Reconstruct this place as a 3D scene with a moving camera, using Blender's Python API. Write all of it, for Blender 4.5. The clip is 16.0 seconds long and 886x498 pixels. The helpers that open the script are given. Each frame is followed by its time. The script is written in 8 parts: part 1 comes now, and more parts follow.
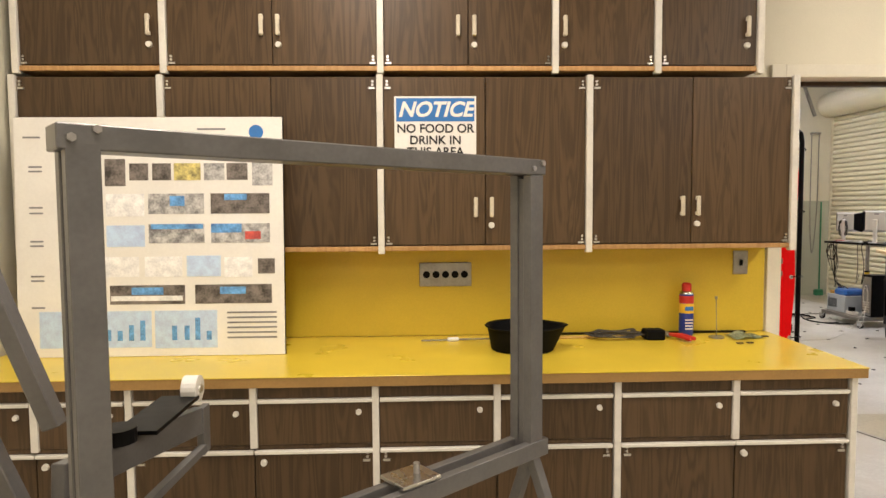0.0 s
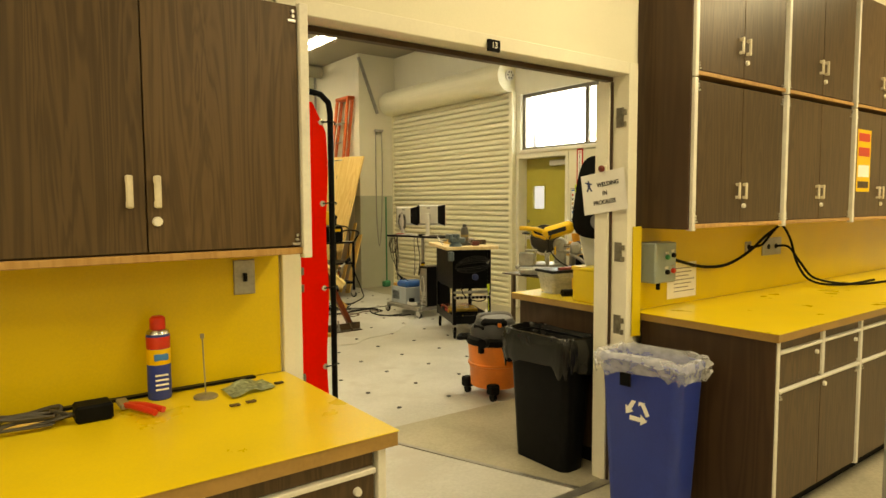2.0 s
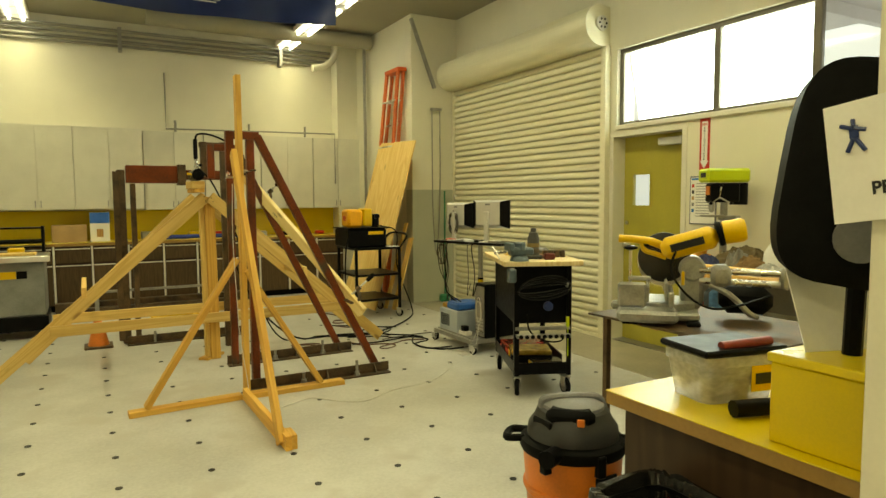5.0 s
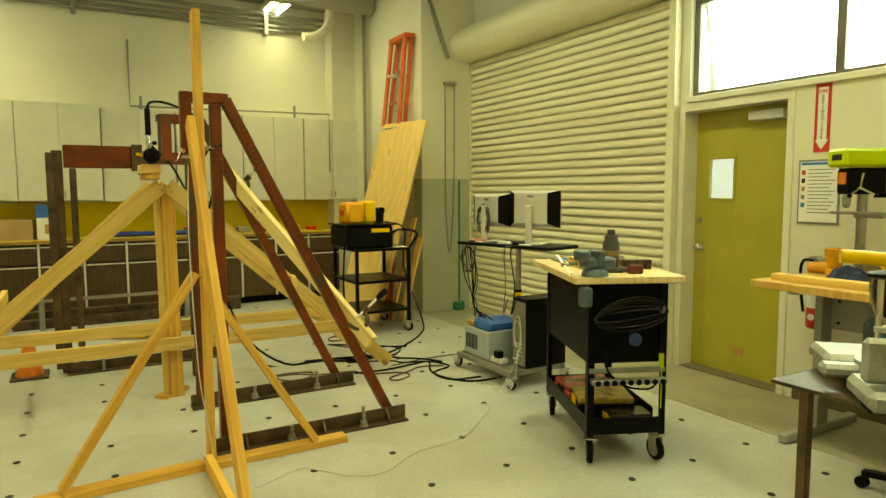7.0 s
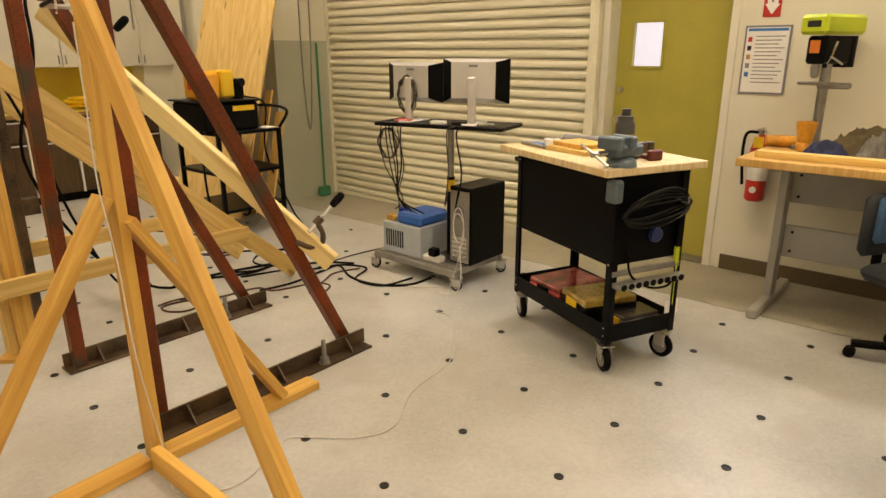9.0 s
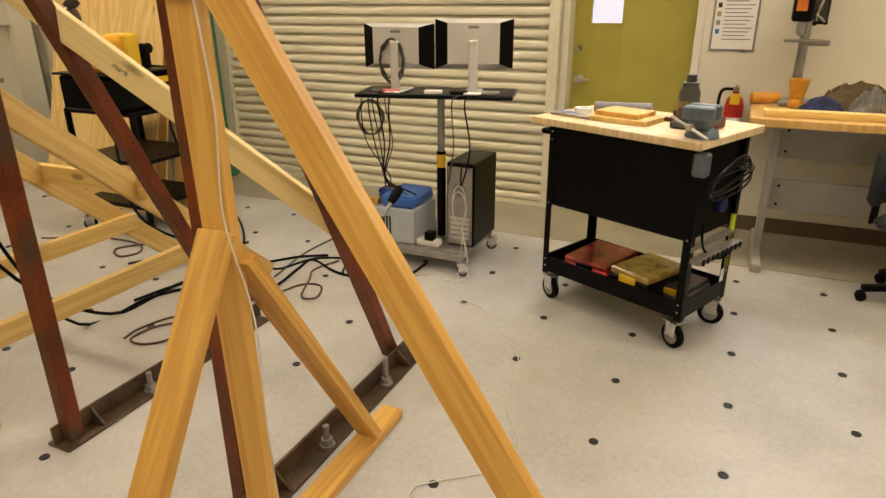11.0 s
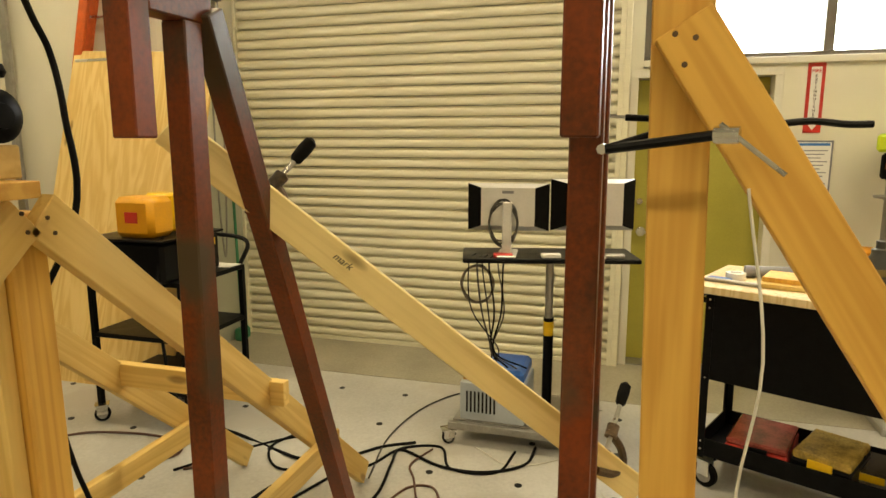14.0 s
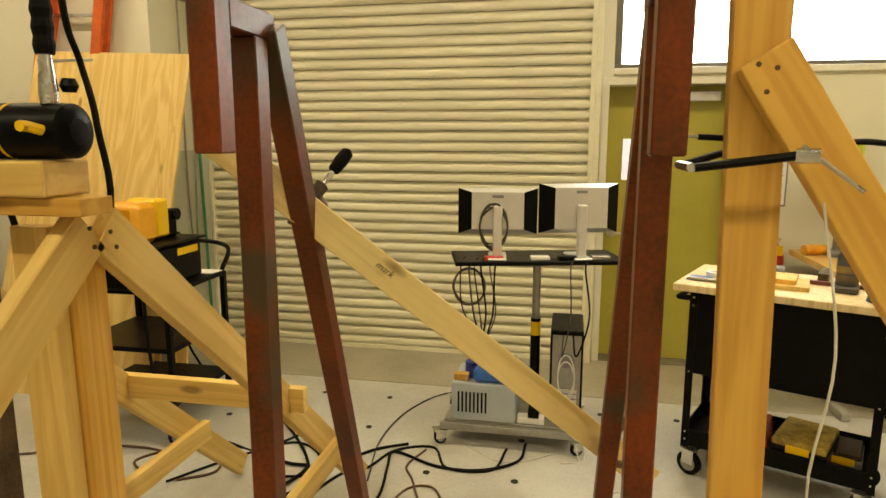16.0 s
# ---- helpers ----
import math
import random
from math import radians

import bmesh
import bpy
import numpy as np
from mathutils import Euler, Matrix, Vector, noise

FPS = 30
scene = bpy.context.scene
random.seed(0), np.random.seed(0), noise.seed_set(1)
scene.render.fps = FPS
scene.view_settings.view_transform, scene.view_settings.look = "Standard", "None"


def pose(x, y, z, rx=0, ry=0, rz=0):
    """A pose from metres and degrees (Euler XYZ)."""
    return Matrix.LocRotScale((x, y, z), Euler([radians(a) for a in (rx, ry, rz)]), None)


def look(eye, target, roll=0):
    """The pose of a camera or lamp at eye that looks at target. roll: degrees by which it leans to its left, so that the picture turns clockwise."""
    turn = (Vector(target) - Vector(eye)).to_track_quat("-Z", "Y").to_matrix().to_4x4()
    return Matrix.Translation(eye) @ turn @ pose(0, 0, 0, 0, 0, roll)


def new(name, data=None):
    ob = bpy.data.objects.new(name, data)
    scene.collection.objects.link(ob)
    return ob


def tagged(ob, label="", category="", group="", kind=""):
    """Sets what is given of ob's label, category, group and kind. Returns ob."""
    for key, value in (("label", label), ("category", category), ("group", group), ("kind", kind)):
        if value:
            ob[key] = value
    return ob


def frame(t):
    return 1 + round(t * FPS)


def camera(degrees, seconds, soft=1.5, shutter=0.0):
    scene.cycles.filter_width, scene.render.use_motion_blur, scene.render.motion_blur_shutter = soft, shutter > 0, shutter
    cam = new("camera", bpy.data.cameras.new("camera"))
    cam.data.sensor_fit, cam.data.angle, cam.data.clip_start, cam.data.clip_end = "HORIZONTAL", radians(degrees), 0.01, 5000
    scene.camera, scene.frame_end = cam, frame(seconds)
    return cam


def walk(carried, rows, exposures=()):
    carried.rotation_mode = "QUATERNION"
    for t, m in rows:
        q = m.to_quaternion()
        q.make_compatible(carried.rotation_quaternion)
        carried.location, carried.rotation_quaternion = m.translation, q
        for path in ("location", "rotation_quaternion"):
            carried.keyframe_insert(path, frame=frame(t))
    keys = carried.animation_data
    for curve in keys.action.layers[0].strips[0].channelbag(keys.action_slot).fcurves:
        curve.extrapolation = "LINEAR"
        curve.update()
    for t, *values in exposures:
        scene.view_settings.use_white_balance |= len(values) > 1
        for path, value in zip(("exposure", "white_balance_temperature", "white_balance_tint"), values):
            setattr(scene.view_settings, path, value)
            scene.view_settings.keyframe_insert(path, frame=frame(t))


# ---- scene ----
cam = camera(69.2, 16.0)
PATH = [
    (0, (0.099, 0.273, 1.529), (0.17, 2.268, 1.404), -0.4),
    (0.5, (0.23, 0.495, 1.53), (0.683, 2.438, 1.397), -0.5),
    (1, (0.391, 0.732, 1.533), (1.209, 2.552, 1.393), -0.4),
    (1.5, (0.621, 0.994, 1.52), (1.764, 2.629, 1.376), -0.4),
    (2, (0.91, 1.231, 1.504), (2.102, 2.83, 1.358), -0.3),
    (2.5, (1.218, 1.463, 1.495), (2.41, 3.062, 1.347), -0.3),
    (3, (1.512, 1.723, 1.473), (2.686, 3.336, 1.323), -0.3),
    (3.5, (1.794, 1.974, 1.499), (2.944, 3.602, 1.338), -0.2),
    (4, (2.037, 2.237, 1.511), (3.175, 3.875, 1.359), -0.3),
    (4.5, (2.23, 2.549, 1.485), (3.196, 4.293, 1.336), -0.4),
    (7, (2.836, 4.234, 1.465), (3.824, 5.963, 1.287), -0.2),
    (7.5, (2.791, 4.572, 1.463), (3.92, 6.196, 1.174), -0.1),
    (8, (2.713, 4.888, 1.472), (3.999, 6.358, 1.038), -0.1),
    (8.5, (2.61, 5.202, 1.501), (3.975, 6.566, 0.975), -0.1),
    (9, (2.497, 5.504, 1.513), (3.95, 6.745, 0.925), -0.1),
    (11.5, (2.243, 6.9, 1.596), (3.981, 7.585, 0.881), -0.1),
    (12, (2.239, 7.149, 1.633), (4.01, 7.76, 0.933), -0.0),
    (12.5, (2.234, 7.389, 1.663), (4.04, 7.914, 0.984), 0.1),
    (13, (2.287, 7.576, 1.648), (4.17, 8.125, 1.258), 0.2),
    (13.5, (2.349, 7.727, 1.658), (4.239, 8.285, 1.316), 0.0),
    (14, (2.339, 7.859, 1.667), (4.231, 8.415, 1.335), 0.0),
    (14.5, (2.303, 7.933, 1.672), (4.199, 8.478, 1.342), 0.1),
    (15, (2.266, 7.999, 1.67), (4.189, 8.438, 1.341), 0.1),
    (15.5, (2.229, 8.048, 1.679), (4.161, 8.445, 1.349), 0.1),
    (16, (2.22, 8.095, 1.697), (4.154, 8.481, 1.365), 0.1),
]
walk(cam, [(t, look(eye, target, roll)) for t, eye, target, roll in PATH], [
    (0.0, 0.20, 5850, 25), (0.5, 0.13, 6200, 18), (1.0, 0.08, 7400, 14), (1.5, 0.06, 8800, 3), (2.0, 0.05, 8800, 5), (3.0, 0.0, 8300, 2), (3.5, -0.1, 8700, 10), (4.0, -0.08, 8900, 0), (4.5, -0.1, 8500, -6),
    (7.0, 0.05, 10000, -26), (7.5, 0.06, 9800, -22), (8.0, 0.12, 8000, -14), (8.5, 0.05, 7500, -4), (9.0, 0.08, 7500, 22), (11.5, 0.05, 6950, 22), (12.5, 0.05, 6950, 24), (13.0, 0.0, 7050, 23),
    (14.5, 0.02, 8200, 7), (16.0, 0.0, 8300, 9)])

# ---- world and light ----
world = bpy.data.worlds.new("sky")
scene.world = world
world.use_nodes = True
wn = world.node_tree.nodes
sky = wn.new("ShaderNodeTexSky")
sky.sky_type, sky.sun_disc = "NISHITA", False
sky.sun_elevation, sky.sun_rotation = radians(40), radians(200)
world.node_tree.links.new(sky.outputs[0], wn["Background"].inputs[0])
wn["Background"].inputs[1].default_value = 0.15


def lamp(x, y, z, length, width, watts, color, spread=180):
    data = bpy.data.lights.new("area_light", "AREA")
    data.shape, data.size, data.size_y, data.energy, data.color = "RECTANGLE", width, length, watts, color
    data.spread = radians(spread)
    ob = new("area_light", data)
    ob.matrix_world = pose(x, y, z)
    return ob


LAB_TUBE, ENTRY_FILL = (1.0, 0.90, 0.62), (1.0, 0.88, 0.62)
for x in (1.7, 5.3):
    for y in (4.7, 7.0, 9.55, 12.1):
        lamp(x, y, 3.862, 2.3, 0.26, 24.5, LAB_TUBE, 142)
# Unseen lamps added to light the entry room, strongest by the doorway cabinets
for x, y in ((-0.2, 1.4), (3.4, 1.4), (-0.2, -2.4), (3.4, -2.4), (6.6, 1.4)):
    lamp(x, y, 3.44, 2.3, 0.26, 68 if x < 6 else 110, ENTRY_FILL)
# Cool area lamp outside the glass stands in for daylight
day = lamp(7.6, 6.85, 2.6, 0.75, 1.9, 60, (0.86, 0.93, 1.0))
day.matrix_world = look((7.42, 6.85, 2.6), (4.0, 6.85, 1.9))

# ---- materials ----


def mat(name, color, rough=0.5, metal=0.0, var=0.12, scale=6.0, bump=0.0, fine=90.0, stretch=(1, 1, 1), color2=None, spots=0.0, emit=0.0, spec=0.5, gloss=0.1, worn=None):
    """Two scales of noise over a base colour, with relief."""
    m = bpy.data.materials.new(name)
    m.use_nodes = True
    n, l = m.node_tree.nodes, m.node_tree.links
    b = n["Principled BSDF"]
    b.inputs["Roughness"].default_value, b.inputs["Metallic"].default_value = rough, metal
    b.inputs["Specular IOR Level"].default_value = spec
    tc, mp = n.new("ShaderNodeTexCoord"), n.new("ShaderNodeMapping")
    mp.inputs["Scale"].default_value = stretch
    info = n.new("ShaderNodeObjectInfo")
    off = n.new("ShaderNodeMath")
    off.operation = "MULTIPLY"
    off.inputs[1].default_value = 37.0
    l.new(info.outputs["Random"], off.inputs[0])
    add = n.new("ShaderNodeVectorMath")
    l.new(tc.outputs["Object"], mp.inputs[0])
    l.new(mp.outputs[0], add.inputs[0])
    l.new(off.outputs[0], add.inputs[1])
    big, small = n.new("ShaderNodeTexNoise"), n.new("ShaderNodeTexNoise")
    for t, s in ((big, scale), (small, fine)):
        t.inputs["Scale"].default_value = s
        t.inputs["Detail"].default_value = 5
        l.new(add.outputs[0], t.inputs["Vector"])
    mixf = n.new("ShaderNodeMath")
    mixf.operation = "MULTIPLY_ADD"
    mixf.inputs[1].default_value = 0.35
    l.new(small.outputs[0], mixf.inputs[0])
    scl = n.new("ShaderNodeMath")
    scl.operation = "MULTIPLY"
    scl.inputs[1].default_value = 0.65
    l.new(big.outputs[0], scl.inputs[0])
    l.new(scl.outputs[0], mixf.inputs[2])
    ramp = n.new("ShaderNodeValToRGB")
    lo = color2 or tuple(c * (1 - var * 1.6) for c in color)
    hi = tuple(min(1, c * (1 + var)) for c in color)
    ramp.color_ramp.elements[0].position, ramp.color_ramp.elements[1].position = 0.36, 0.62
    ramp.color_ramp.elements[0].color, ramp.color_ramp.elements[1].color = (*lo, 1), (*hi, 1)
    l.new(mixf.outputs[0], ramp.inputs[0])
    if worn:
        wide = n.new("ShaderNodeTexNoise")
        wide.inputs["Scale"].default_value, wide.inputs["Detail"].default_value = 2.6, 7
        l.new(add.outputs[0], wide.inputs["Vector"])
        cut = n.new("ShaderNodeMapRange")
        cut.inputs[1].default_value, cut.inputs[2].default_value = 0.55, 0.66
        l.new(wide.outputs[0], cut.inputs[0])
        wm = n.new("ShaderNodeMix")
        wm.data_type = "RGBA"
        wm.inputs[7].default_value = (*worn, 1)
        l.new(cut.outputs[0], wm.inputs[0])
        l.new(ramp.outputs[0], wm.inputs[6])
        l.new(wm.outputs[2], b.inputs["Base Color"])
    else:
        l.new(ramp.outputs[0], b.inputs["Base Color"])
    rr = n.new("ShaderNodeMapRange")
    rr.inputs[3].default_value, rr.inputs[4].default_value = max(0.03, rough - gloss), min(1, rough + gloss)
    l.new(big.outputs[0], rr.inputs[0])
    l.new(rr.outputs[0], b.inputs["Roughness"])
    if bump:
        bp = n.new("ShaderNodeBump")
        bp.inputs["Strength"].default_value, bp.inputs["Distance"].default_value = bump, 0.004
        l.new(mixf.outputs[0], bp.inputs["Height"])
        l.new(bp.outputs[0], b.inputs["Normal"])
    if emit:
        b.inputs["Emission Color"].default_value = (*color, 1)
        b.inputs["Emission Strength"].default_value = emit
    return m


def wood(name, light, dark, rough=0.55, rings=14.0, along=0.05, bump=0.15, wobble=1.2, knots=False, bands=38.0):
    """Grain along the local z axis: stretched noise bands with finer fibres, and knots where asked."""
    m = bpy.data.materials.new(name)
    m.use_nodes = True
    n, l = m.node_tree.nodes, m.node_tree.links
    b = n["Principled BSDF"]
    b.inputs["Roughness"].default_value, b.inputs["Specular IOR Level"].default_value = rough, 0.35
    tc, mp, info = n.new("ShaderNodeTexCoord"), n.new("ShaderNodeMapping"), n.new("ShaderNodeObjectInfo")
    off = n.new("ShaderNodeVectorMath")
    off.operation = "SCALE"
    comb = n.new("ShaderNodeCombineXYZ")
    for k in range(3):
        l.new(info.outputs["Random"], comb.inputs[k])
    off.inputs["Scale"].default_value = 23.0
    l.new(comb.outputs[0], off.inputs[0])
    add = n.new("ShaderNodeVectorMath")
    l.new(tc.outputs["Object"], add.inputs[0])
    l.new(off.outputs[0], add.inputs[1])
    l.new(add.outputs[0], mp.inputs[0])
    mp.inputs["Scale"].default_value = (1, 1, along)
    band, fibre = n.new("ShaderNodeTexNoise"), n.new("ShaderNodeTexNoise")
    band.inputs["Scale"].default_value, band.inputs["Detail"].default_value, band.inputs["Distortion"].default_value = rings, 3, wobble
    fibre.inputs["Scale"].default_value, fibre.inputs["Detail"].default_value = rings * 9, 4
    l.new(mp.outputs[0], band.inputs["Vector"])
    l.new(mp.outputs[0], fibre.inputs["Vector"])
    wave = n.new("ShaderNodeMath")
    wave.operation = "SINE"
    k1 = n.new("ShaderNodeMath")
    k1.operation = "MULTIPLY"
    k1.inputs[1].default_value = bands
    l.new(band.outputs[0], k1.inputs[0])
    l.new(k1.outputs[0], wave.inputs[0])
    w2 = n.new("ShaderNodeMapRange")
    w2.inputs[1].default_value, w2.inputs[2].default_value = -1, 1
    l.new(wave.outputs[0], w2.inputs[0])
    mx = n.new("ShaderNodeMath")
    mx.operation = "MULTIPLY_ADD"
    mx.inputs[1].default_value = 0.5
    l.new(fibre.outputs[0], mx.inputs[0])
    hf = n.new("ShaderNodeMath")
    hf.operation = "MULTIPLY"
    hf.inputs[1].default_value = 0.5
    l.new(w2.outputs[0], hf.inputs[0])
    l.new(hf.outputs[0], mx.inputs[2])
    ramp = n.new("ShaderNodeValToRGB")
    ramp.color_ramp.elements[0].position, ramp.color_ramp.elements[1].position = 0.12, 0.75
    ramp.color_ramp.elements[0].color, ramp.color_ramp.elements[1].color = (*dark, 1), (*light, 1)
    l.new(mx.outputs[0], ramp.inputs[0])
    out = ramp.outputs[0]
    hue = n.new("ShaderNodeHueSaturation")
    val = n.new("ShaderNodeMapRange")
    val.inputs[3].default_value, val.inputs[4].default_value = 0.85, 1.12
    l.new(info.outputs["Random"], val.inputs[0])
    l.new(val.outputs[0], hue.inputs["Value"])
    l.new(out, hue.inputs["Color"])
    out = hue.outputs[0]
    if knots:
        vor = n.new("ShaderNodeTexVoronoi")
        vor.inputs["Scale"].default_value = 3.2
        kp = n.new("ShaderNodeMapping")
        kp.inputs["Scale"].default_value = (1.6, 1.6, 0.55)
        l.new(add.outputs[0], kp.inputs[0])
        l.new(kp.outputs[0], vor.inputs["Vector"])
        kr = n.new("ShaderNodeMapRange")
        kr.inputs[1].default_value, kr.inputs[2].default_value = 0.05, 0.10
        kr.inputs[3].default_value, kr.inputs[4].default_value = 0.75, 0.0
        l.new(vor.outputs["Distance"], kr.inputs[0])
        km = n.new("ShaderNodeMix")
        km.data_type = "RGBA"
        km.inputs[7].default_value = (dark[0] * 0.35, dark[1] * 0.28, dark[2] * 0.25, 1)
        l.new(kr.outputs[0], km.inputs[0])
        l.new(out, km.inputs[6])
        out = km.outputs[2]
    l.new(out, b.inputs["Base Color"])
    bp = n.new("ShaderNodeBump")
    bp.inputs["Strength"].default_value, bp.inputs["Distance"].default_value = bump, 0.002
    l.new(mx.outputs[0], bp.inputs["Height"])
    l.new(bp.outputs[0], b.inputs["Normal"])
    return m


def glass_mat(name, color=(0.9, 0.95, 0.95), rough=0.02):
    m = bpy.data.materials.new(name)
    m.use_nodes = True
    b = m.node_tree.nodes["Principled BSDF"]
    b.inputs["Base Color"].default_value = (*color, 1)
    b.inputs["Roughness"].default_value, b.inputs["Transmission Weight"].default_value, b.inputs["IOR"].default_value = rough, 1.0, 1.45
    return m


WALL = mat("cream_wall_paint", (0.74, 0.71, 0.58), 0.6, var=0.045, scale=1.3, bump=0.06, fine=220)
WALL_GREEN = mat("grey_green_wall_paint", (0.46, 0.47, 0.37), 0.55, var=0.06, scale=1.5, bump=0.15, fine=220)
# Kept darker than the walls: shade above the downward fixtures is in the colour
CEIL = mat("shaded_ceiling_paint", (0.32, 0.30, 0.23), 0.7, var=0.05, scale=1.0)
FRAME_PAINT = mat("chipped_cream_frame_paint", (0.76, 0.73, 0.62), 0.36, var=0.03, scale=5, bump=0.02)
FLOOR_LAB = mat("worn_grey_concrete", (0.47, 0.462, 0.435), 0.42, var=0.11, scale=2.2, worn=(0.43, 0.41, 0.375), bump=0.12, fine=60)
FLOOR_ENTRY = mat("sealed_tan_concrete", (0.40, 0.37, 0.29), 0.35, var=0.16, scale=1.8, bump=0.1, fine=50)
LAMINATE = wood("walnut_laminate", (0.098, 0.061, 0.030), (0.056, 0.034, 0.016), 0.36, rings=9.0, along=0.07, bump=0.03, wobble=2.6)
LAMINATE_DARK = wood("dark_walnut_laminate", (0.060, 0.033, 0.017), (0.040, 0.021, 0.010), 0.45, rings=4.5, along=0.10, bump=0.03)
YELLOW_TOP = mat("yellow_laminate", (0.70, 0.53, 0.035), 0.28, var=0.04, scale=5, fine=160, gloss=0.02)
YELLOW_SPLASH = mat("yellow_backsplash_laminate", (0.64, 0.47, 0.025), 0.38, var=0.05, scale=3, fine=160)
TAN_EDGE = wood("tan_wood_edge", (0.50, 0.30, 0.12), (0.40, 0.22, 0.08), 0.45, rings=12)
BROWN_EDGE = mat("brown_counter_edge", (0.34, 0.20, 0.06), 0.4, var=0.1)
TRIM = mat("off_white_metal_trim", (0.72, 0.70, 0.64), 0.35, var=0.06, scale=12)
CHROME = mat("dull_chrome", (0.62, 0.61, 0.58), 0.28, metal=1.0, var=0.08)
STEEL = mat("grey_steel", (0.36, 0.35, 0.33), 0.4, metal=0.8, var=0.12, scale=12, bump=0.05)
GREY_PAINT = mat("grey_painted_steel", (0.125, 0.123, 0.121), 0.36, metal=0.1, var=0.1, scale=10, bump=0.05)
PINE = wood("pine_lumber", (0.73, 0.43, 0.10), (0.575, 0.30, 0.060), 0.55, rings=9, along=0.05, knots=True, bands=27.0)
PINE_PALE = wood("pale_pine_lumber", (0.77, 0.54, 0.19), (0.63, 0.40, 0.115), 0.6, rings=9, along=0.05, knots=True, bands=25.0)
PLY = wood("plywood", (0.80, 0.58, 0.24), (0.68, 0.43, 0.14), 0.55, rings=5, along=0.12, knots=True)
RED_STEEL = mat("red_oxide_primed_steel", (0.165, 0.031, 0.006), 0.42, var=0.2, scale=4, bump=0.1, color2=(0.066, 0.018, 0.005), spec=0.3, worn=(0.060, 0.040, 0.022))
RAW_STEEL = mat("rusty_raw_steel", (0.105, 0.064, 0.032), 0.45, metal=0.3, var=0.25, scale=8, bump=0.15, color2=(0.030, 0.020, 0.012))
BLACK = mat("black_powder_coat", (0.004, 0.004, 0.0045), 0.34, var=0.2, scale=20, spec=0.09)
BLACK_MATT = mat("black_rubber", (0.005, 0.005, 0.005), 0.6, var=0.2, scale=20, spec=0.08)
BLACK_BAG = mat("black_bin_liner", (0.004, 0.004, 0.004), 0.25, var=0.2, scale=10, bump=0.1, spec=0.4)
ORANGE = mat("orange_plastic", (0.72, 0.20, 0.03), 0.38, var=0.08, scale=8)
BLUE_BIN = mat("blue_plastic", (0.016, 0.040, 0.29), 0.4, var=0.08, scale=8)
RED_VINYL = mat("red_welding_vinyl", (0.86, 0.010, 0.004), 0.35, var=0.05, scale=2.5, bump=0.1, spec=0.2)
RED = mat("red_paint", (0.55, 0.03, 0.02), 0.35, var=0.06)
BLUE = mat("blue_plastic_bright", (0.03, 0.14, 0.50), 0.4, var=0.08)
NAVY = mat("navy_banner_vinyl", (0.018, 0.035, 0.14), 0.35, var=0.1, scale=3)
WHITE = mat("white_plastic", (0.80, 0.79, 0.76), 0.4, var=0.04)
PAPER = mat("paper", (0.82, 0.81, 0.78), 0.6, var=0.03)
LIME = mat("lime_plastic", (0.50, 0.62, 0.03), 0.4, var=0.05)
YELLOW = mat("yellow_tool_plastic", (0.80, 0.50, 0.02), 0.4, var=0.06)
DOOR_GREEN = mat("olive_yellow_door_paint", (0.42, 0.37, 0.065), 0.4, var=0.06, scale=3, bump=0.05)
SHUTTER = mat("cream_shutter_paint", (0.79, 0.75, 0.57), 0.42, var=0.05, scale=3, stretch=(1, 0.15, 4), fine=40)
SILVER = mat("silver_plastic", (0.66, 0.65, 0.63), 0.32, metal=0.35, var=0.05)
CREAM_CAB = mat("cream_cabinet_laminate", (0.66, 0.64, 0.54), 0.45, var=0.04, scale=4)
GREEN_CABLE = mat("green_plastic", (0.03, 0.22, 0.10), 0.45, var=0.1)
INK = mat("black_ink", (0.012, 0.012, 0.014), 0.6, var=0.1)
INK_BLUE = mat("blue_ink", (0.03, 0.17, 0.50), 0.5, var=0.05)
INK_GREY = mat("grey_ink", (0.22, 0.22, 0.24), 0.6, var=0.1)
HOLE = mat("dark_socket", (0.010, 0.010, 0.010), 0.5, var=0.2)
def film_mat(name, color, least, most, rough=0.2):
    """Cloudy translucent plastic: part clear, part pale gloss."""
    m = bpy.data.materials.new(name)
    m.use_nodes = True
    nt = m.node_tree
    tr, mixn, nz, rp = (nt.nodes.new(k) for k in ("ShaderNodeBsdfTransparent", "ShaderNodeMixShader", "ShaderNodeTexNoise", "ShaderNodeMapRange"))
    nz.inputs["Scale"].default_value = 9
    rp.inputs[1].default_value, rp.inputs[2].default_value, rp.inputs[3].default_value, rp.inputs[4].default_value = 0.25, 0.75, least, most
    bs = nt.nodes["Principled BSDF"]
    bs.inputs["Base Color"].default_value, bs.inputs["Roughness"].default_value = (*color, 1), rough
    nt.links.new(nz.outputs[0], rp.inputs[0])
    nt.links.new(rp.outputs[0], mixn.inputs[0])
    nt.links.new(tr.outputs[0], mixn.inputs[1])
    nt.links.new(bs.outputs[0], mixn.inputs[2])
    nt.links.new(mixn.outputs[0], nt.nodes["Material Output"].inputs[0])
    return m


GLASS = glass_mat("window_glass")
CLEAR = glass_mat("clear_plastic", (0.92, 0.9, 0.88), 0.12)

# ---- building helpers ----
WORLD = {}


def thing(name, label, category, at=(0, 0, 0), group="", kind=""):
    ob = new(name)
    ob.empty_display_size = 0.05
    ob.location = at
    WORLD[ob] = Matrix.Translation(at)
    return tagged(ob, label, category, group, kind)


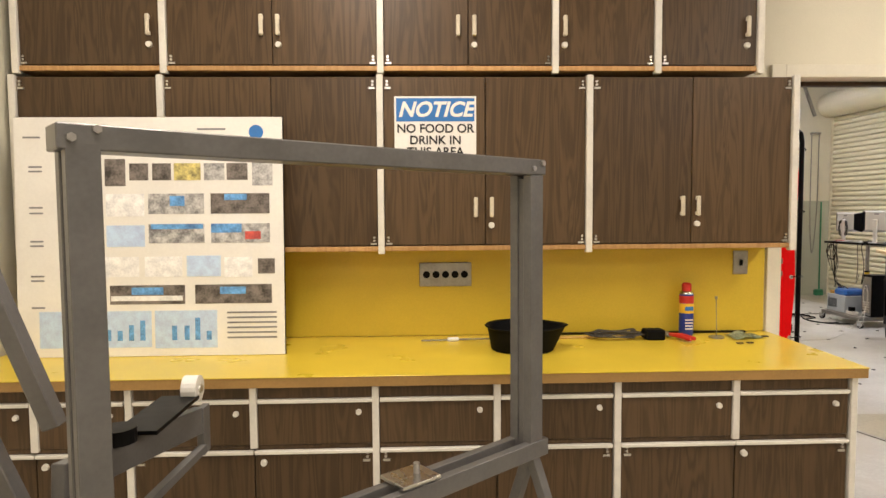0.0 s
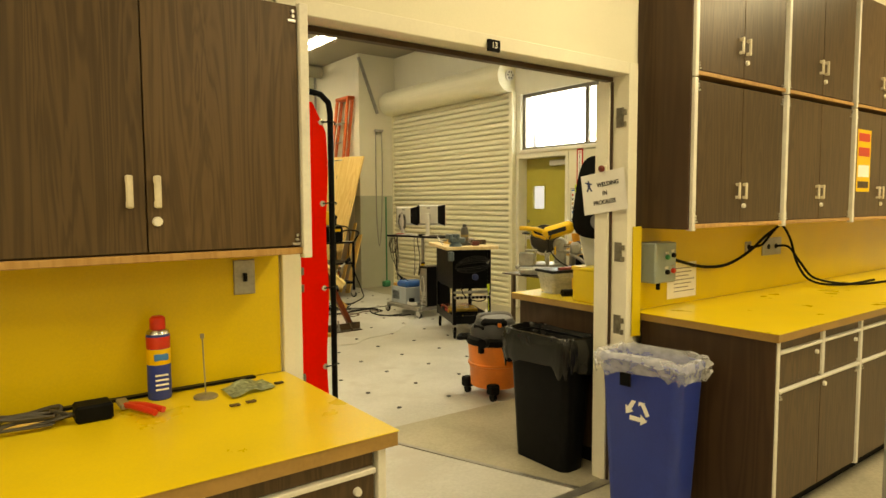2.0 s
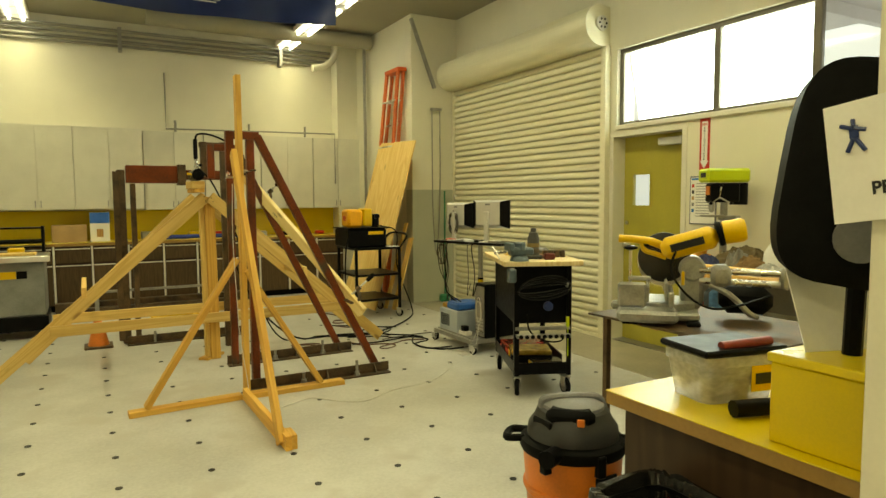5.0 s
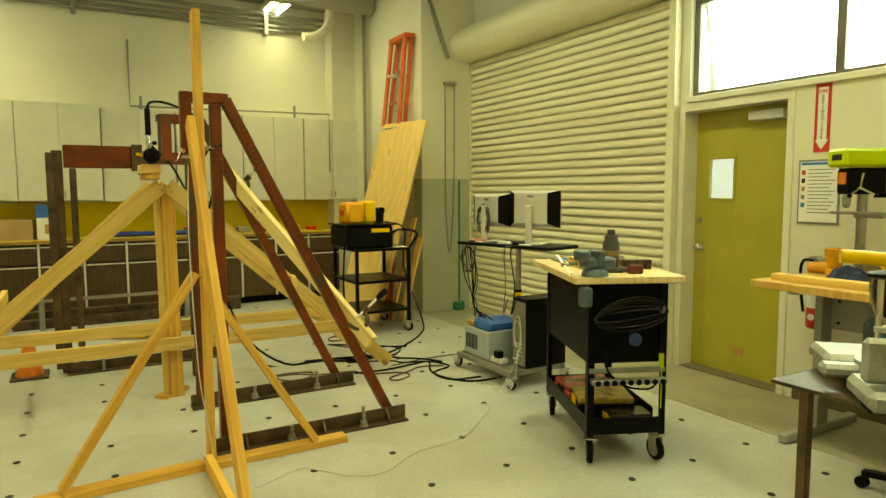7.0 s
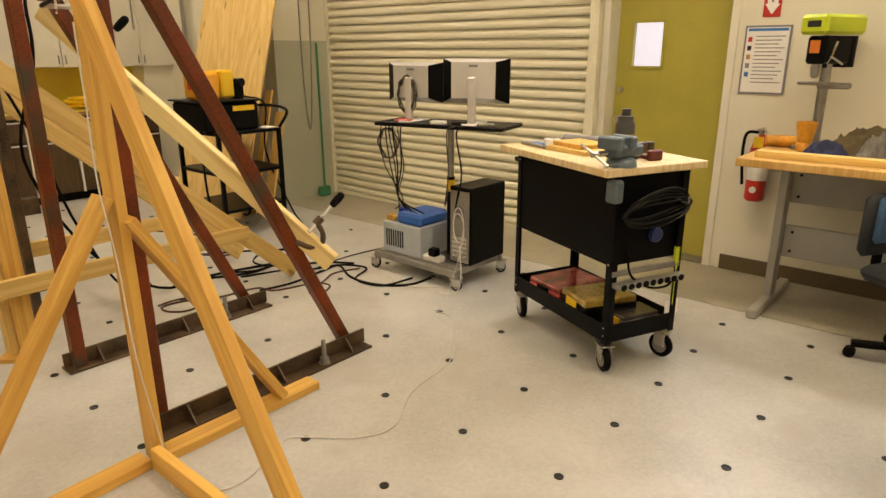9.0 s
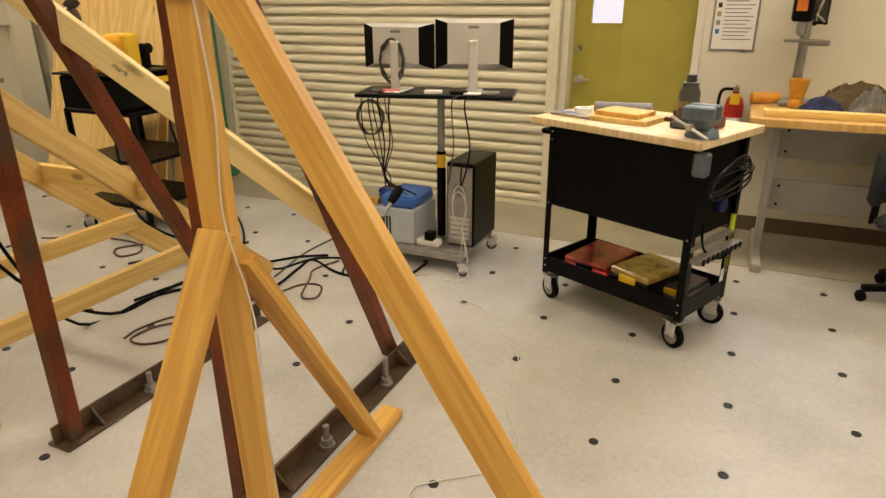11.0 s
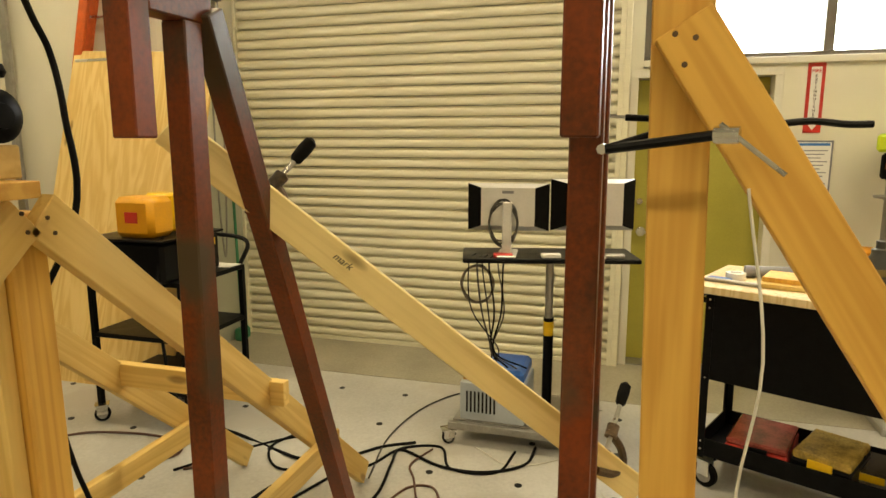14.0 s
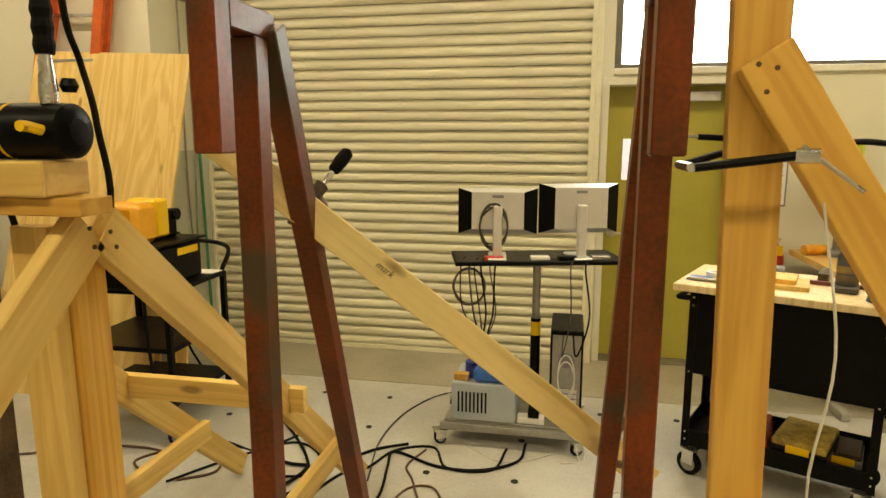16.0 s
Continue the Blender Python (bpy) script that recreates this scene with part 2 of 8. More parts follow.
def part(name, bm, material, parent=None, label="", m=None, smooth=False):
    """Link a bmesh as one mesh object; m places its local shape in the world."""
    me = bpy.data.meshes.new(name)
    if smooth:
        for f in bm.faces:
            f.smooth = True
    bm.to_mesh(me)
    bm.free()
    if smooth:
        me.set_sharp_from_angle(angle=radians(40))
    me.materials.append(material)
    return put(name, me, parent, label, m)


def put(name, me, parent=None, label="", m=None):
    ob = new(name, me)
    w = m if m is not None else Matrix.Identity(4)
    if parent is not None:
        ob.parent = parent
        ob.matrix_parent_inverse = WORLD[parent].inverted()
    ob.matrix_basis = w
    WORLD[ob] = w
    return tagged(ob, label)


def solo(name, bm, material, label, category, group="", kind="", m=None, smooth=False):
    return tagged(part(name, bm, material, None, label, m, smooth), label, category, group, kind)


def box(lo, hi, bevel=0.0, bm=None):
    bm = bm or bmesh.new()
    g = bmesh.ops.create_cube(bm, size=1)
    vs = g["verts"]
    for v in vs:
        v.co = Vector([lo[k] + (v.co[k] + 0.5) * (hi[k] - lo[k]) for k in range(3)])
    if bevel:
        es = list({e for v in vs for e in v.link_edges})
        bmesh.ops.bevel(bm, geom=es, offset=bevel, segments=1, affect="EDGES", profile=0.5)
    return bm


def cyl(p, q, r, r2=None, n=16, bm=None, caps=True):
    bm = bm or bmesh.new()
    p, q = Vector(p), Vector(q)
    d = q - p
    turn = d.to_track_quat("Z", "Y").to_matrix().to_4x4()
    bmesh.ops.create_cone(bm, cap_ends=caps, segments=n, radius1=r, radius2=r if r2 is None else r2, depth=d.length,
                          matrix=Matrix.Translation((p + q) / 2) @ turn)
    return bm


def lathe(profile, n=24, bm=None, at=(0, 0, 0)):
    """A turned shape about z through at, from (radius, height) pairs."""
    bm = bm or bmesh.new()
    rings = []
    for r, z in profile:
        rings.append([bm.verts.new((at[0] + r * math.cos(2 * math.pi * k / n), at[1] + r * math.sin(2 * math.pi * k / n), at[2] + z)) for k in range(n)])
    for a, b in zip(rings, rings[1:]):
        for k in range(n):
            bm.faces.new((a[k], a[(k + 1) % n], b[(k + 1) % n], b[k]))
    bm.faces.new(rings[0][::-1])
    bm.faces.new(rings[-1])
    return bm


def smooth_line(pts, steps=6):
    pts = [Vector(p) for p in pts]
    if len(pts) < 3:
        return pts
    ext = [pts[0] * 2 - pts[1], *pts, pts[-1] * 2 - pts[-2]]
    out = []
    for a, b, c, d in zip(ext, ext[1:], ext[2:], ext[3:]):
        for k in range(steps):
            t = k / steps
            out.append(0.5 * ((2 * b) + (c - a) * t + (2 * a - 5 * b + 4 * c - d) * t * t + (3 * b - a - 3 * c + d) * t ** 3))
    return out + [pts[-1]]


def hose(pts, r, n=6, steps=6, bm=None, smooth=True):
    """A round tube along a smoothed line."""
    bm = bm or bmesh.new()
    line = smooth_line(pts, steps) if smooth else [Vector(p) for p in pts]
    rings, side = [], None
    for k, p in enumerate(line):
        d = (line[min(k + 1, len(line) - 1)] - line[max(k - 1, 0)]).normalized()
        if side is None:
            side = d.orthogonal().normalized()
        side = (side - d * side.dot(d)).normalized()
        up = d.cross(side)
        rings.append([bm.verts.new(p + r * (math.cos(2 * math.pi * j / n) * side + math.sin(2 * math.pi * j / n) * up)) for j in range(n)])
    for a, b in zip(rings, rings[1:]):
        for j in range(n):
            bm.faces.new((a[j], a[(j + 1) % n], b[(j + 1) % n], b[j]))
    bm.faces.new(rings[0][::-1])
    bm.faces.new(rings[-1])
    return bm


def stick(p, q, w, h, side=(1, 0, 0)):
    """The local box (w by h, along z) and the pose that lays it from p to q; side gives the way of w."""
    p, q = Vector(p), Vector(q)
    z = (q - p).normalized()
    x = Vector(side)
    x = (x - z * x.dot(z)).normalized()
    y = z.cross(x)
    m = Matrix((x, y, z)).transposed().to_4x4()
    m.translation = p
    return box((-w / 2, -h / 2, 0), (w / 2, h / 2, (q - p).length), min(w, h) * 0.06), m


def beam(name, p, q, w, h, material, parent=None, label="", side=(1, 0, 0)):
    bm, m = stick(p, q, w, h, side)
    return part(name, bm, material, parent, label, m)


def lettering(body, size, at, m3, material, parent, name="lettering", depth=0.0006, align="CENTER", bold=0.016, slant=0.0):
    """Flat letters as a mesh; m3 turns their plane into place."""
    cu = bpy.data.curves.new(name, "FONT")
    cu.body, cu.size, cu.align_x, cu.align_y, cu.extrude = body, size, align, "CENTER", depth
    cu.offset, cu.shear = size * bold, slant
    tmp = bpy.data.objects.new(name, cu)
    scene.collection.objects.link(tmp)
    me = bpy.data.meshes.new_from_object(tmp.evaluated_get(bpy.context.evaluated_depsgraph_get()))
    bpy.data.objects.remove(tmp)
    me.materials.clear()
    me.materials.append(material)
    w = m3.copy()
    w.translation = at
    return put(name, me, parent, "", w)


FACE_S = pose(0, 0, 0, 90, 0, 0)       # letters read from the south (looking along +y)
FACE_W = pose(0, 0, 0, 90, 0, -90)     # letters read from the west (looking along +x)

# ---- the large structure ----
# entry room: x -1.66..9.5, y -4.5..3.32; lab: x -1.2..7.18, y 3.48..13.4
def slab(name, lo, hi, material, label, category="wall", bevel=0.0):
    return solo(name, box(lo, hi, bevel), material, label, category, kind="structure")


DX0, DX1, DZ = 1.84, 3.63, 2.14     # doorway between the rooms
slab("wall_entry_left", (-1.86, -4.6, 0), (-1.66, 3.48, 3.6), WALL, "cream painted side wall of the entry room")
slab("wall_entry_back", (-1.66, -4.8, 0), (9.6, -4.6, 3.6), WALL, "cream painted rear wall of the entry room")
slab("wall_entry_right", (9.6, -4.8, 0), (9.8, 3.48, 3.6), WALL, "cream painted end wall of the entry room")
slab("wall_between_left", (-1.66, 3.32, 0), (DX0 - 0.06, 3.48, 4.2), WALL, "cream painted wall beside the doorway")
slab("wall_between_right", (DX1 + 0.06, 3.376, 0), (9.6, 3.48, 4.2), WALL, "cream painted wall beside the doorway")
slab("wall_between_head", (DX0 - 0.06, 3.32, DZ + 0.06), (DX1 + 0.06, 3.48, 4.2), WALL, "cream painted wall over the doorway")
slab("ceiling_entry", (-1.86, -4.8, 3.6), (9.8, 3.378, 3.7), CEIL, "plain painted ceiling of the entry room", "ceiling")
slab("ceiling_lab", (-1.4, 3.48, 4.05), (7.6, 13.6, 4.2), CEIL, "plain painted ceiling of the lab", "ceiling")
slab("wall_lab_left", (-1.4, 3.48, 0), (-1.2, 13.6, 4.05), WALL, "cream painted side wall of the lab")
slab("wall_lab_back", (-1.2, 13.4, 0), (6.45, 13.6, 4.05), WALL, "cream painted far wall of the lab")
slab("floor_entry", (-1.86, -4.8, -0.1), (9.8, 3.40, 0), FLOOR_ENTRY, "sealed tan concrete floor", "floor")

# lab floor with a grid of threaded sockets
GX, GY, GS = 0.6656, 0.10054, 0.457


def lab_floor():
    bm = box((-1.4, 3.404, -0.1), (7.6, 13.6, 0))
    return solo("floor_lab", bm, FLOOR_LAB, "pale grey concrete strong floor with a grid of bolt sockets", "floor", kind="structure")


FLOOR = lab_floor()
# older tan concrete: a patch inside the doorway with a steel edge, and a strip along the shutter wall


def flat(pts, z0, z1):
    bm = bmesh.new()
    lo, hi = [bm.verts.new((*p, z0)) for p in pts], [bm.verts.new((*p, z1)) for p in pts]
    bm.faces.new(lo[::-1]), bm.faces.new(hi)
    for k in range(len(pts)):
        q = (k + 1) % len(pts)
        bm.faces.new((lo[k], lo[q], hi[q], hi[k]))
    return bm


FLOOR_OLD = mat("old_tan_concrete", (0.36, 0.33, 0.25), 0.4, var=0.14, scale=2.2, bump=0.12, fine=60)
solo("floor_patch", flat([(2.935, 4.80), (3.44, 3.432), (5.6, 3.50), (5.6, 4.72)], 0.0006, 0.004), FLOOR_OLD, "older tan concrete patch inside the doorway", "floor", kind="structure")
bm_edge, m_edge = stick((3.425, 3.434, 0.003), (2.90, 4.86, 0.003), 0.028, 0.008, (0, 0, 1))
solo("floor_edge_strip", bm_edge, STEEL, "worn steel edge strip set in the floor", "floor strip", kind="structure", m=m_edge @ pose(0, 0, 0, 0, 0, 90))
solo("floor_strip", flat([(6.42, 4.75), (7.18, 4.75), (7.18, 11.05), (6.42, 11.05)], 0.0006, 0.003), FLOOR_OLD, "older tan concrete strip along the shutter wall", "floor", kind="structure")

# roller wall: x = 7.18, openings for the shutter, the door and the clerestory window
RW, RT = 7.18, 7.42
RY0, RY1, RZ = 8.07, 11.06, 3.03
GD0, GD1, GDZ = 6.98, 7.85, 2.10
WY0, WY1, WZ0, WZ1 = 5.0, 7.82, 2.22, 2.98
slab("wall_roller_top", (RW, RY0, RZ), (RT, RY1, 4.05), WALL, "cream painted wall over the roller shutter")
slab("wall_roller_post", (RW, GD1 + 0.05, 0), (RT, RY0, WZ0 - 0.05), WALL, "cream painted pier beside the shutter")
slab("wall_roller_pier_top", (RW, WY1, WZ0 - 0.05), (RT, RY0, 4.05), WALL, "cream painted pier beside the window")
slab("wall_over_window", (RW, 3.48, WZ1), (RT, WY1, 4.05), WALL, "cream painted wall over the window band")
slab("wall_under_window", (RW, 3.48, 0), (RT, GD0 - 0.05, WZ0 - 0.05), WALL, "cream painted wall under the window band")
slab("wall_door_head", (RW, GD0 - 0.05, GDZ + 0.05), (RT, GD1 + 0.05, WZ0 - 0.05), WALL, "cream painted wall over the door")
slab("wall_window_end", (RW, 3.48, WZ0 - 0.05), (RT, WY0, WZ1), WALL, "cream painted wall beyond the window band")
slab("wall_stub", (6.45, RY1, 1.62), (RT, RY1 + 0.2, 4.05), WALL, "cream painted return wall beside the shutter")
slab("wall_stub_lower", (6.45, RY1 - 0.003, 0), (RT, RY1 + 0.2, 1.62), WALL_GREEN, "grey-green painted lower return wall")
slab("wall_lab_right", (6.45, RY1 + 0.2, 0), (6.65, 13.6, 4.05), WALL, "cream painted wall behind the ladder")
slab("wall_pilaster", (6.1, 13.12, 0), (6.45, 13.4, 4.05), WALL, "cream painted corner pilaster")
solo("baseboard", box((RW - 0.012, 3.48, 0), (RW, GD0 - 0.12, 0.11), 0.002), mat("brown_rubber_skirting", (0.13, 0.095, 0.05), 0.55, var=0.1), "brown rubber skirting along the wall", "baseboard", kind="structure")
solo("window_sill_trim", box((RW - 0.03, WY0, WZ0 - 0.05), (RT, WY1, WZ0 - 0.004), 0.004), FRAME_PAINT, "cream painted sill under the window band", "trim", kind="structure")


HINGE = mat("worn_hinge_steel", (0.20, 0.18, 0.14), 0.4, metal=0.6, var=0.2, scale=30)


def door_frame():
    d = thing("door_frame_1", "chipped cream metal double door frame, doors removed", "door frame", (2.7, 3.4, 0), kind="structure")
    part("jamb", box((DX0 - 0.07, 3.30, 0), (DX0, 3.50, DZ + 0.06), 0.003), FRAME_PAINT, d)
    part("jamb", box((DX1, 3.30, 0), (DX1 + 0.07, 3.50, DZ + 0.06), 0.003), FRAME_PAINT, d)
    part("head", box((DX0, 3.30, DZ), (DX1, 3.50, DZ + 0.06), 0.003), FRAME_PAINT, d)
    part("stop", box((DX0 + 0.002, 3.40, DZ - 0.022), (DX1 - 0.002, 3.44, DZ - 0.001), 0.002), LAMINATE_DARK, d, "dark brown door stop")
    part("stop", box((DX1 - 0.020, 3.412, 0.0), (DX1 - 0.001, 3.498, DZ - 0.024), 0.002), FRAME_PAINT, d)
    part("seal", box((DX1 - 0.009, 3.396, 0.0), (DX1 - 0.001, 3.411, DZ - 0.024), 0.001), LAMINATE_DARK, d, "dark brown door seal")
    part("stop", box((DX0 + 0.001, 3.412, 0.0), (DX0 + 0.018, 3.498, DZ - 0.024), 0.002), FRAME_PAINT, d)
    part("seal", box((DX0 + 0.001, 3.390, 0.0), (DX0 + 0.009, 3.411, DZ - 0.024), 0.001), BLACK_MATT, d, "black rubber seal")
    for x, sx in ((DX0, 1), (DX1, -1)):
        for z in (0.30, 0.86, 1.24, 1.93):
            hinge = part("hinge", box((x + (0.0 if sx > 0 else -0.004), 3.332, z - 0.05), (x + (0.004 if sx > 0 else 0.0), 3.378, z + 0.05), 0.001), HINGE, d, "worn steel hinge leaf")
            for dz in (-0.036, 0.024):
                part("knuckle", cyl((x + sx * 0.008, 3.322, z + dz - 0.013), (x + sx * 0.008, 3.322, z + dz + 0.013), 0.010, n=10), HINGE, hinge)
    plate = part("number_plate", box((2.682, 3.285, 2.128), (2.748, 3.299, 2.176), 0.002), BLACK, d, "black plate with white number 13")
    lettering("13", 0.034, (2.715, 3.284, 2.152), FACE_S, PAPER, plate, "number")
    return d


door_frame()
solo("threshold_strip", box((DX0 + 0.001, 3.37, 0.001), (DX1 - 0.001, 3.43, 0.008), 0.002), STEEL, "worn steel threshold strip in the doorway", "threshold", kind="structure")

# ---- entry room: cabinets ----
HANDLE_PALE = mat("aged_cream_plastic", (0.62, 0.56, 0.44), 0.35, var=0.08, scale=20)


def handle(parent, x, y, z):
    """A pale flat pull on two short feet, on a door facing south."""
    bm = box((x - 0.009, y - 0.024, z - 0.044), (x + 0.009, y - 0.013, z + 0.044), 0.004)
    for dz in (-0.034, 0.034):
        box((x - 0.007, y - 0.0135, z + dz - 0.008), (x + 0.007, y + 0.001, z + dz + 0.008), 0.001, bm)
    return part("handle", bm, HANDLE_PALE, parent, "pale plastic pull handle")


def knob(parent, x, y, z, r=0.014):
    return part("knob", cyl((x, y + 0.001, z), (x, y - 0.012, z), r, r * 0.85, n=14), TRIM, parent, "round pale lock knob", smooth=True)


def hinge_pair(parent, x, y, z, s):
    bm = box((x, y - 0.006, z - 0.012), (x + s * 0.026, y + 0.001, z - 0.004), 0)
    for dz in (0.006, 0.020):
        cyl((x + s * 0.010, y + 0.001, z + dz), (x + s * 0.010, y - 0.007, z + dz), 0.0055, n=8, bm=bm)
    return part("hinge", bm, CHROME, parent, "small chrome hinge")


def wall_cabinet(x0, x1, z0, z1, y, doors, name_label, group, end_strips=(True, True), locks=(1,), grips="bottom", back=3.318):
    c = thing("wall_cabinet", name_label, "cabinet", ((x0 + x1) / 2, y + 0.12, z0), group)
    part("carcass", box((x0 + 0.001, y + 0.020, z0 + 0.022), (x1 - 0.001, back, z1 - 0.002)), LAMINATE_DARK, c)
    part("rail", box((x0 + 0.001, y - 0.004, z0), (x1 - 0.001, back, z0 + 0.021), 0.002), TAN_EDGE, c, "tan wooden bottom rail", Matrix.Identity(4))
    w = (x1 - x0 - 0.03) / doors
    for k in range(doors):
        a, b = x0 + 0.015 + k * w + 0.002, x0 + 0.015 + (k + 1) * w - 0.002
        d = part("door", box((a, y, z0 + 0.026), (b, y + 0.018, z1 - 0.006), 0.0015), LAMINATE, c)
        left_hung = (doors == 2 and k == 0) or (doors == 1 and grips == "right")
        gx = b - 0.042 if left_hung else a + 0.024
        gz = z0 + 0.19
        handle(d, gx, y, gz)
        if k in locks or doors == 1:
            knob(d, gx, y, gz - 0.08)
        hx, s = (a + 0.004, 1) if left_hung else (b - 0.004, -1)
        hinge_pair(d, hx, y, z0 + 0.04, s)
        hinge_pair(d, hx, y, z1 - 0.045, s)
    for k, (x, on) in enumerate(((x0, end_strips[0]), (x1, end_strips[1]))):
        if on:
            part("strip", box((x - 0.014, y - 0.014, z0 - 0.012), (x + 0.014, y + 0.019, z1 + 0.002), 0.002), TRIM, c, "off-white metal edge strip")
    return c


UP = "walnut laminate wall cabinet with pale handles above a yellow worktop"
UP2 = "walnut laminate top cabinet stacked over the wall cabinets"
G1, G2 = "lower row of wall cabinets", "upper row of wall cabinets"
YF = 3.095
wall_cabinet(-1.62, -1.004, 1.345, 2.105, YF, 1, UP, G1, (True, False), grips="right")
wall_cabinet(-1.004, -0.07, 1.345, 2.105, YF, 2, UP, G1, (True, False))
wall_cabinet(-0.07, 0.846, 1.345, 2.105, YF, 2, UP, G1, (True, False))
wall_cabinet(0.846, 1.766, 1.345, 2.105, YF, 2, UP, G1, (True, True))
wall_cabinet(-1.60, -0.985, 2.125, 2.88, YF, 1, UP2, G2, (True, False), grips="right")
wall_cabinet(-0.985, -0.065, 2.125, 2.88, YF, 2, UP2, G2, (True, False))
wall_cabinet(-0.065, 0.694, 2.125, 2.88, YF, 2, UP2, G2, (True, False))
wall_cabinet(0.694, 1.145, 2.125, 2.88, YF, 1, UP2, G2, (True, False), grips="left")
wall_cabinet(1.145, 1.60, 2.125, 2.88, YF, 1, UP2, G2, (True, True), grips="right")
UR = "dark walnut laminate wall cabinet beside the doorway"
for x0 in (3.82, 4.755, 5.70, 6.63):
    wall_cabinet(x0, x0 + 0.92, 1.365, 2.105, 3.06, 2, UR, "lower row of wall cabinets beside the doorway", (True, x0 > 6), back=3.374)
    wall_cabinet(x0, x0 + 0.92, 2.125, 2.86, 3.06, 2, UR, "upper row of wall cabinets beside the doorway", (True, x0 > 6), back=3.374)
solo("end_panel", box((3.790, 3.062, 1.36), (3.804, 3.374, 2.87), 0.001), LAMINATE_DARK, "dark walnut end panel of the wall cabinets", "panel")


def base_unit(x0, x1, y, top, group, label):
    """Two drawers over two doors, with pale pull rails."""
    c = thing("base_cabinet", label, "cabinet", ((x0 + x1) / 2, y + 0.3, 0), group)
    part("carcass", box((x0 + 0.001, y + 0.02, 0.09), (x1 - 0.001, 3.312, top)), LAMINATE_DARK, c)
    part("plinth", box((x0 + 0.001, y + 0.07, 0.0), (x1 - 0.001, 3.312, 0.089)), BLACK_MATT, c, "dark recessed plinth")
    mid = (x0 + x1) / 2
    for k, (a, b) in enumerate(((x0 + 0.016, mid - 0.014), (mid + 0.014, x1 - 0.016))):
        part("top_rail_panel", box((a, y + 0.004, top - 0.046), (b, y + 0.019, top - 0.002), 0.001), LAMINATE, c)
        d = part("drawer", box((a, y, 0.665), (b, y + 0.018, top - 0.062), 0.0015), LAMINATE, c)
        part("pull_rail", box((a, y - 0.012, top - 0.062), (b, y + 0.010, top - 0.048), 0.002), TRIM, d, "off-white metal pull rail")
        knob(d, b - 0.05, y, top - 0.10, 0.011)
        dd = part("door", box((a - (0.012 if k else 0), y, 0.10), (b + (0 if k else 0.012), y + 0.018, 0.628), 0.0015), LAMINATE, c)
        part("pull_rail", box((a - (0.012 if k else 0), y - 0.012, 0.632), (b + (0 if k else 0.012), y + 0.010, 0.645), 0.002), TRIM, dd, "off-white metal pull rail")
        if k:
            knob(dd, a + 0.02, y, 0.60, 0.013)
        hinge_pair(dd, a + 0.01 if not k else b - 0.01, y, 0.61, 1 if not k else -1)
    part("shelf_panel", box((x0 + 0.016, y + 0.006, 0.648), (x1 - 0.016, y + 0.019, 0.662), 0), LAMINATE, c)
    part("strip", box((x0 - 0.012, y - 0.010, 0.09), (x0 + 0.013, y + 0.019, top - 0.001), 0.002), TRIM, c, "off-white metal edge strip")
    part("strip", box((mid - 0.013, y - 0.010, 0.655), (mid + 0.013, y + 0.019, top - 0.001), 0.002), TRIM, c, "off-white metal edge strip")
    return c


BL = "walnut laminate base cabinet with pale pull rails under the worktop"
for x0 in (-1.862 + 0.895, -0.071, 0.831):
    base_unit(x0, x0 + 0.90, 2.61, 0.884, "base cabinets under the long worktop", BL)
base_unit(-1.64, -0.969, 2.61, 0.884, "base cabinets under the long worktop", BL)
solo("edge_strip", box((1.722, 2.60, 0.09), (1.746, 2.63, 0.883), 0.002), TRIM, "off-white metal corner strip of the base cabinets", "trim")
solo("end_panel", box((1.734, 2.632, 0.0), (1.748, 3.315, 0.883), 0.001), LAMINATE_DARK, "walnut end panel of the base cabinets", "panel")
for x0 in (3.80, 4.70, 5.60, 6.50):
    base_unit(x0, x0 + 0.90, 2.61, 0.874, "base cabinets beside the doorway", "dark walnut base cabinet beside the doorway")
solo("end_panel", box((3.778, 2.605, 0.0), (3.787, 3.315, 0.873), 0.001), LAMINATE_DARK, "dark walnut end panel facing the doorway", "panel")


def worktop(x0, x1, y0, y1, z, label):
    w = thing("worktop", label, "worktop", ((x0 + x1) / 2, (y0 + y1) / 2, z - 0.04))
    part("core", box((x0 + 0.003, y0 + 0.003, z - 0.04), (x1 - 0.003, y1 - 0.001, z - 0.003), 0.001), BROWN_EDGE, w, "brown edge of the worktop")
    part("laminate", box((x0, y0, z - 0.003), (x1, y1, z), 0.001), YELLOW_TOP, w, "glossy yellow laminate surface")


worktop(-1.655, 1.775, 2.58, 3.308, 0.925, "long yellow laminate worktop with a brown edge")
worktop(3.755, 7.45, 2.58, 3.362, 0.915, "yellow laminate worktop beside the doorway")
solo("backsplash_long", box((-1.655, 3.309, 0.926), (1.762, 3.3195, 1.346), 0.001), YELLOW_SPLASH, "yellow laminate backsplash above the worktop", "backsplash", kind="structure")
solo("backsplash_short", box((3.705, 3.363, 0.916), (7.45, 3.3755, 1.362), 0.001), YELLOW_SPLASH, "yellow laminate backsplash beside the doorway", "backsplash", kind="structure")
solo("backsplash_end", box((3.668, 3.288, 0.80), (3.735, 3.2985, 1.372), 0.002), YELLOW_SPLASH, "yellow laminate return strip beside the door frame", "trim", kind="structure")

# ---- entry room: things on and over the long worktop ----


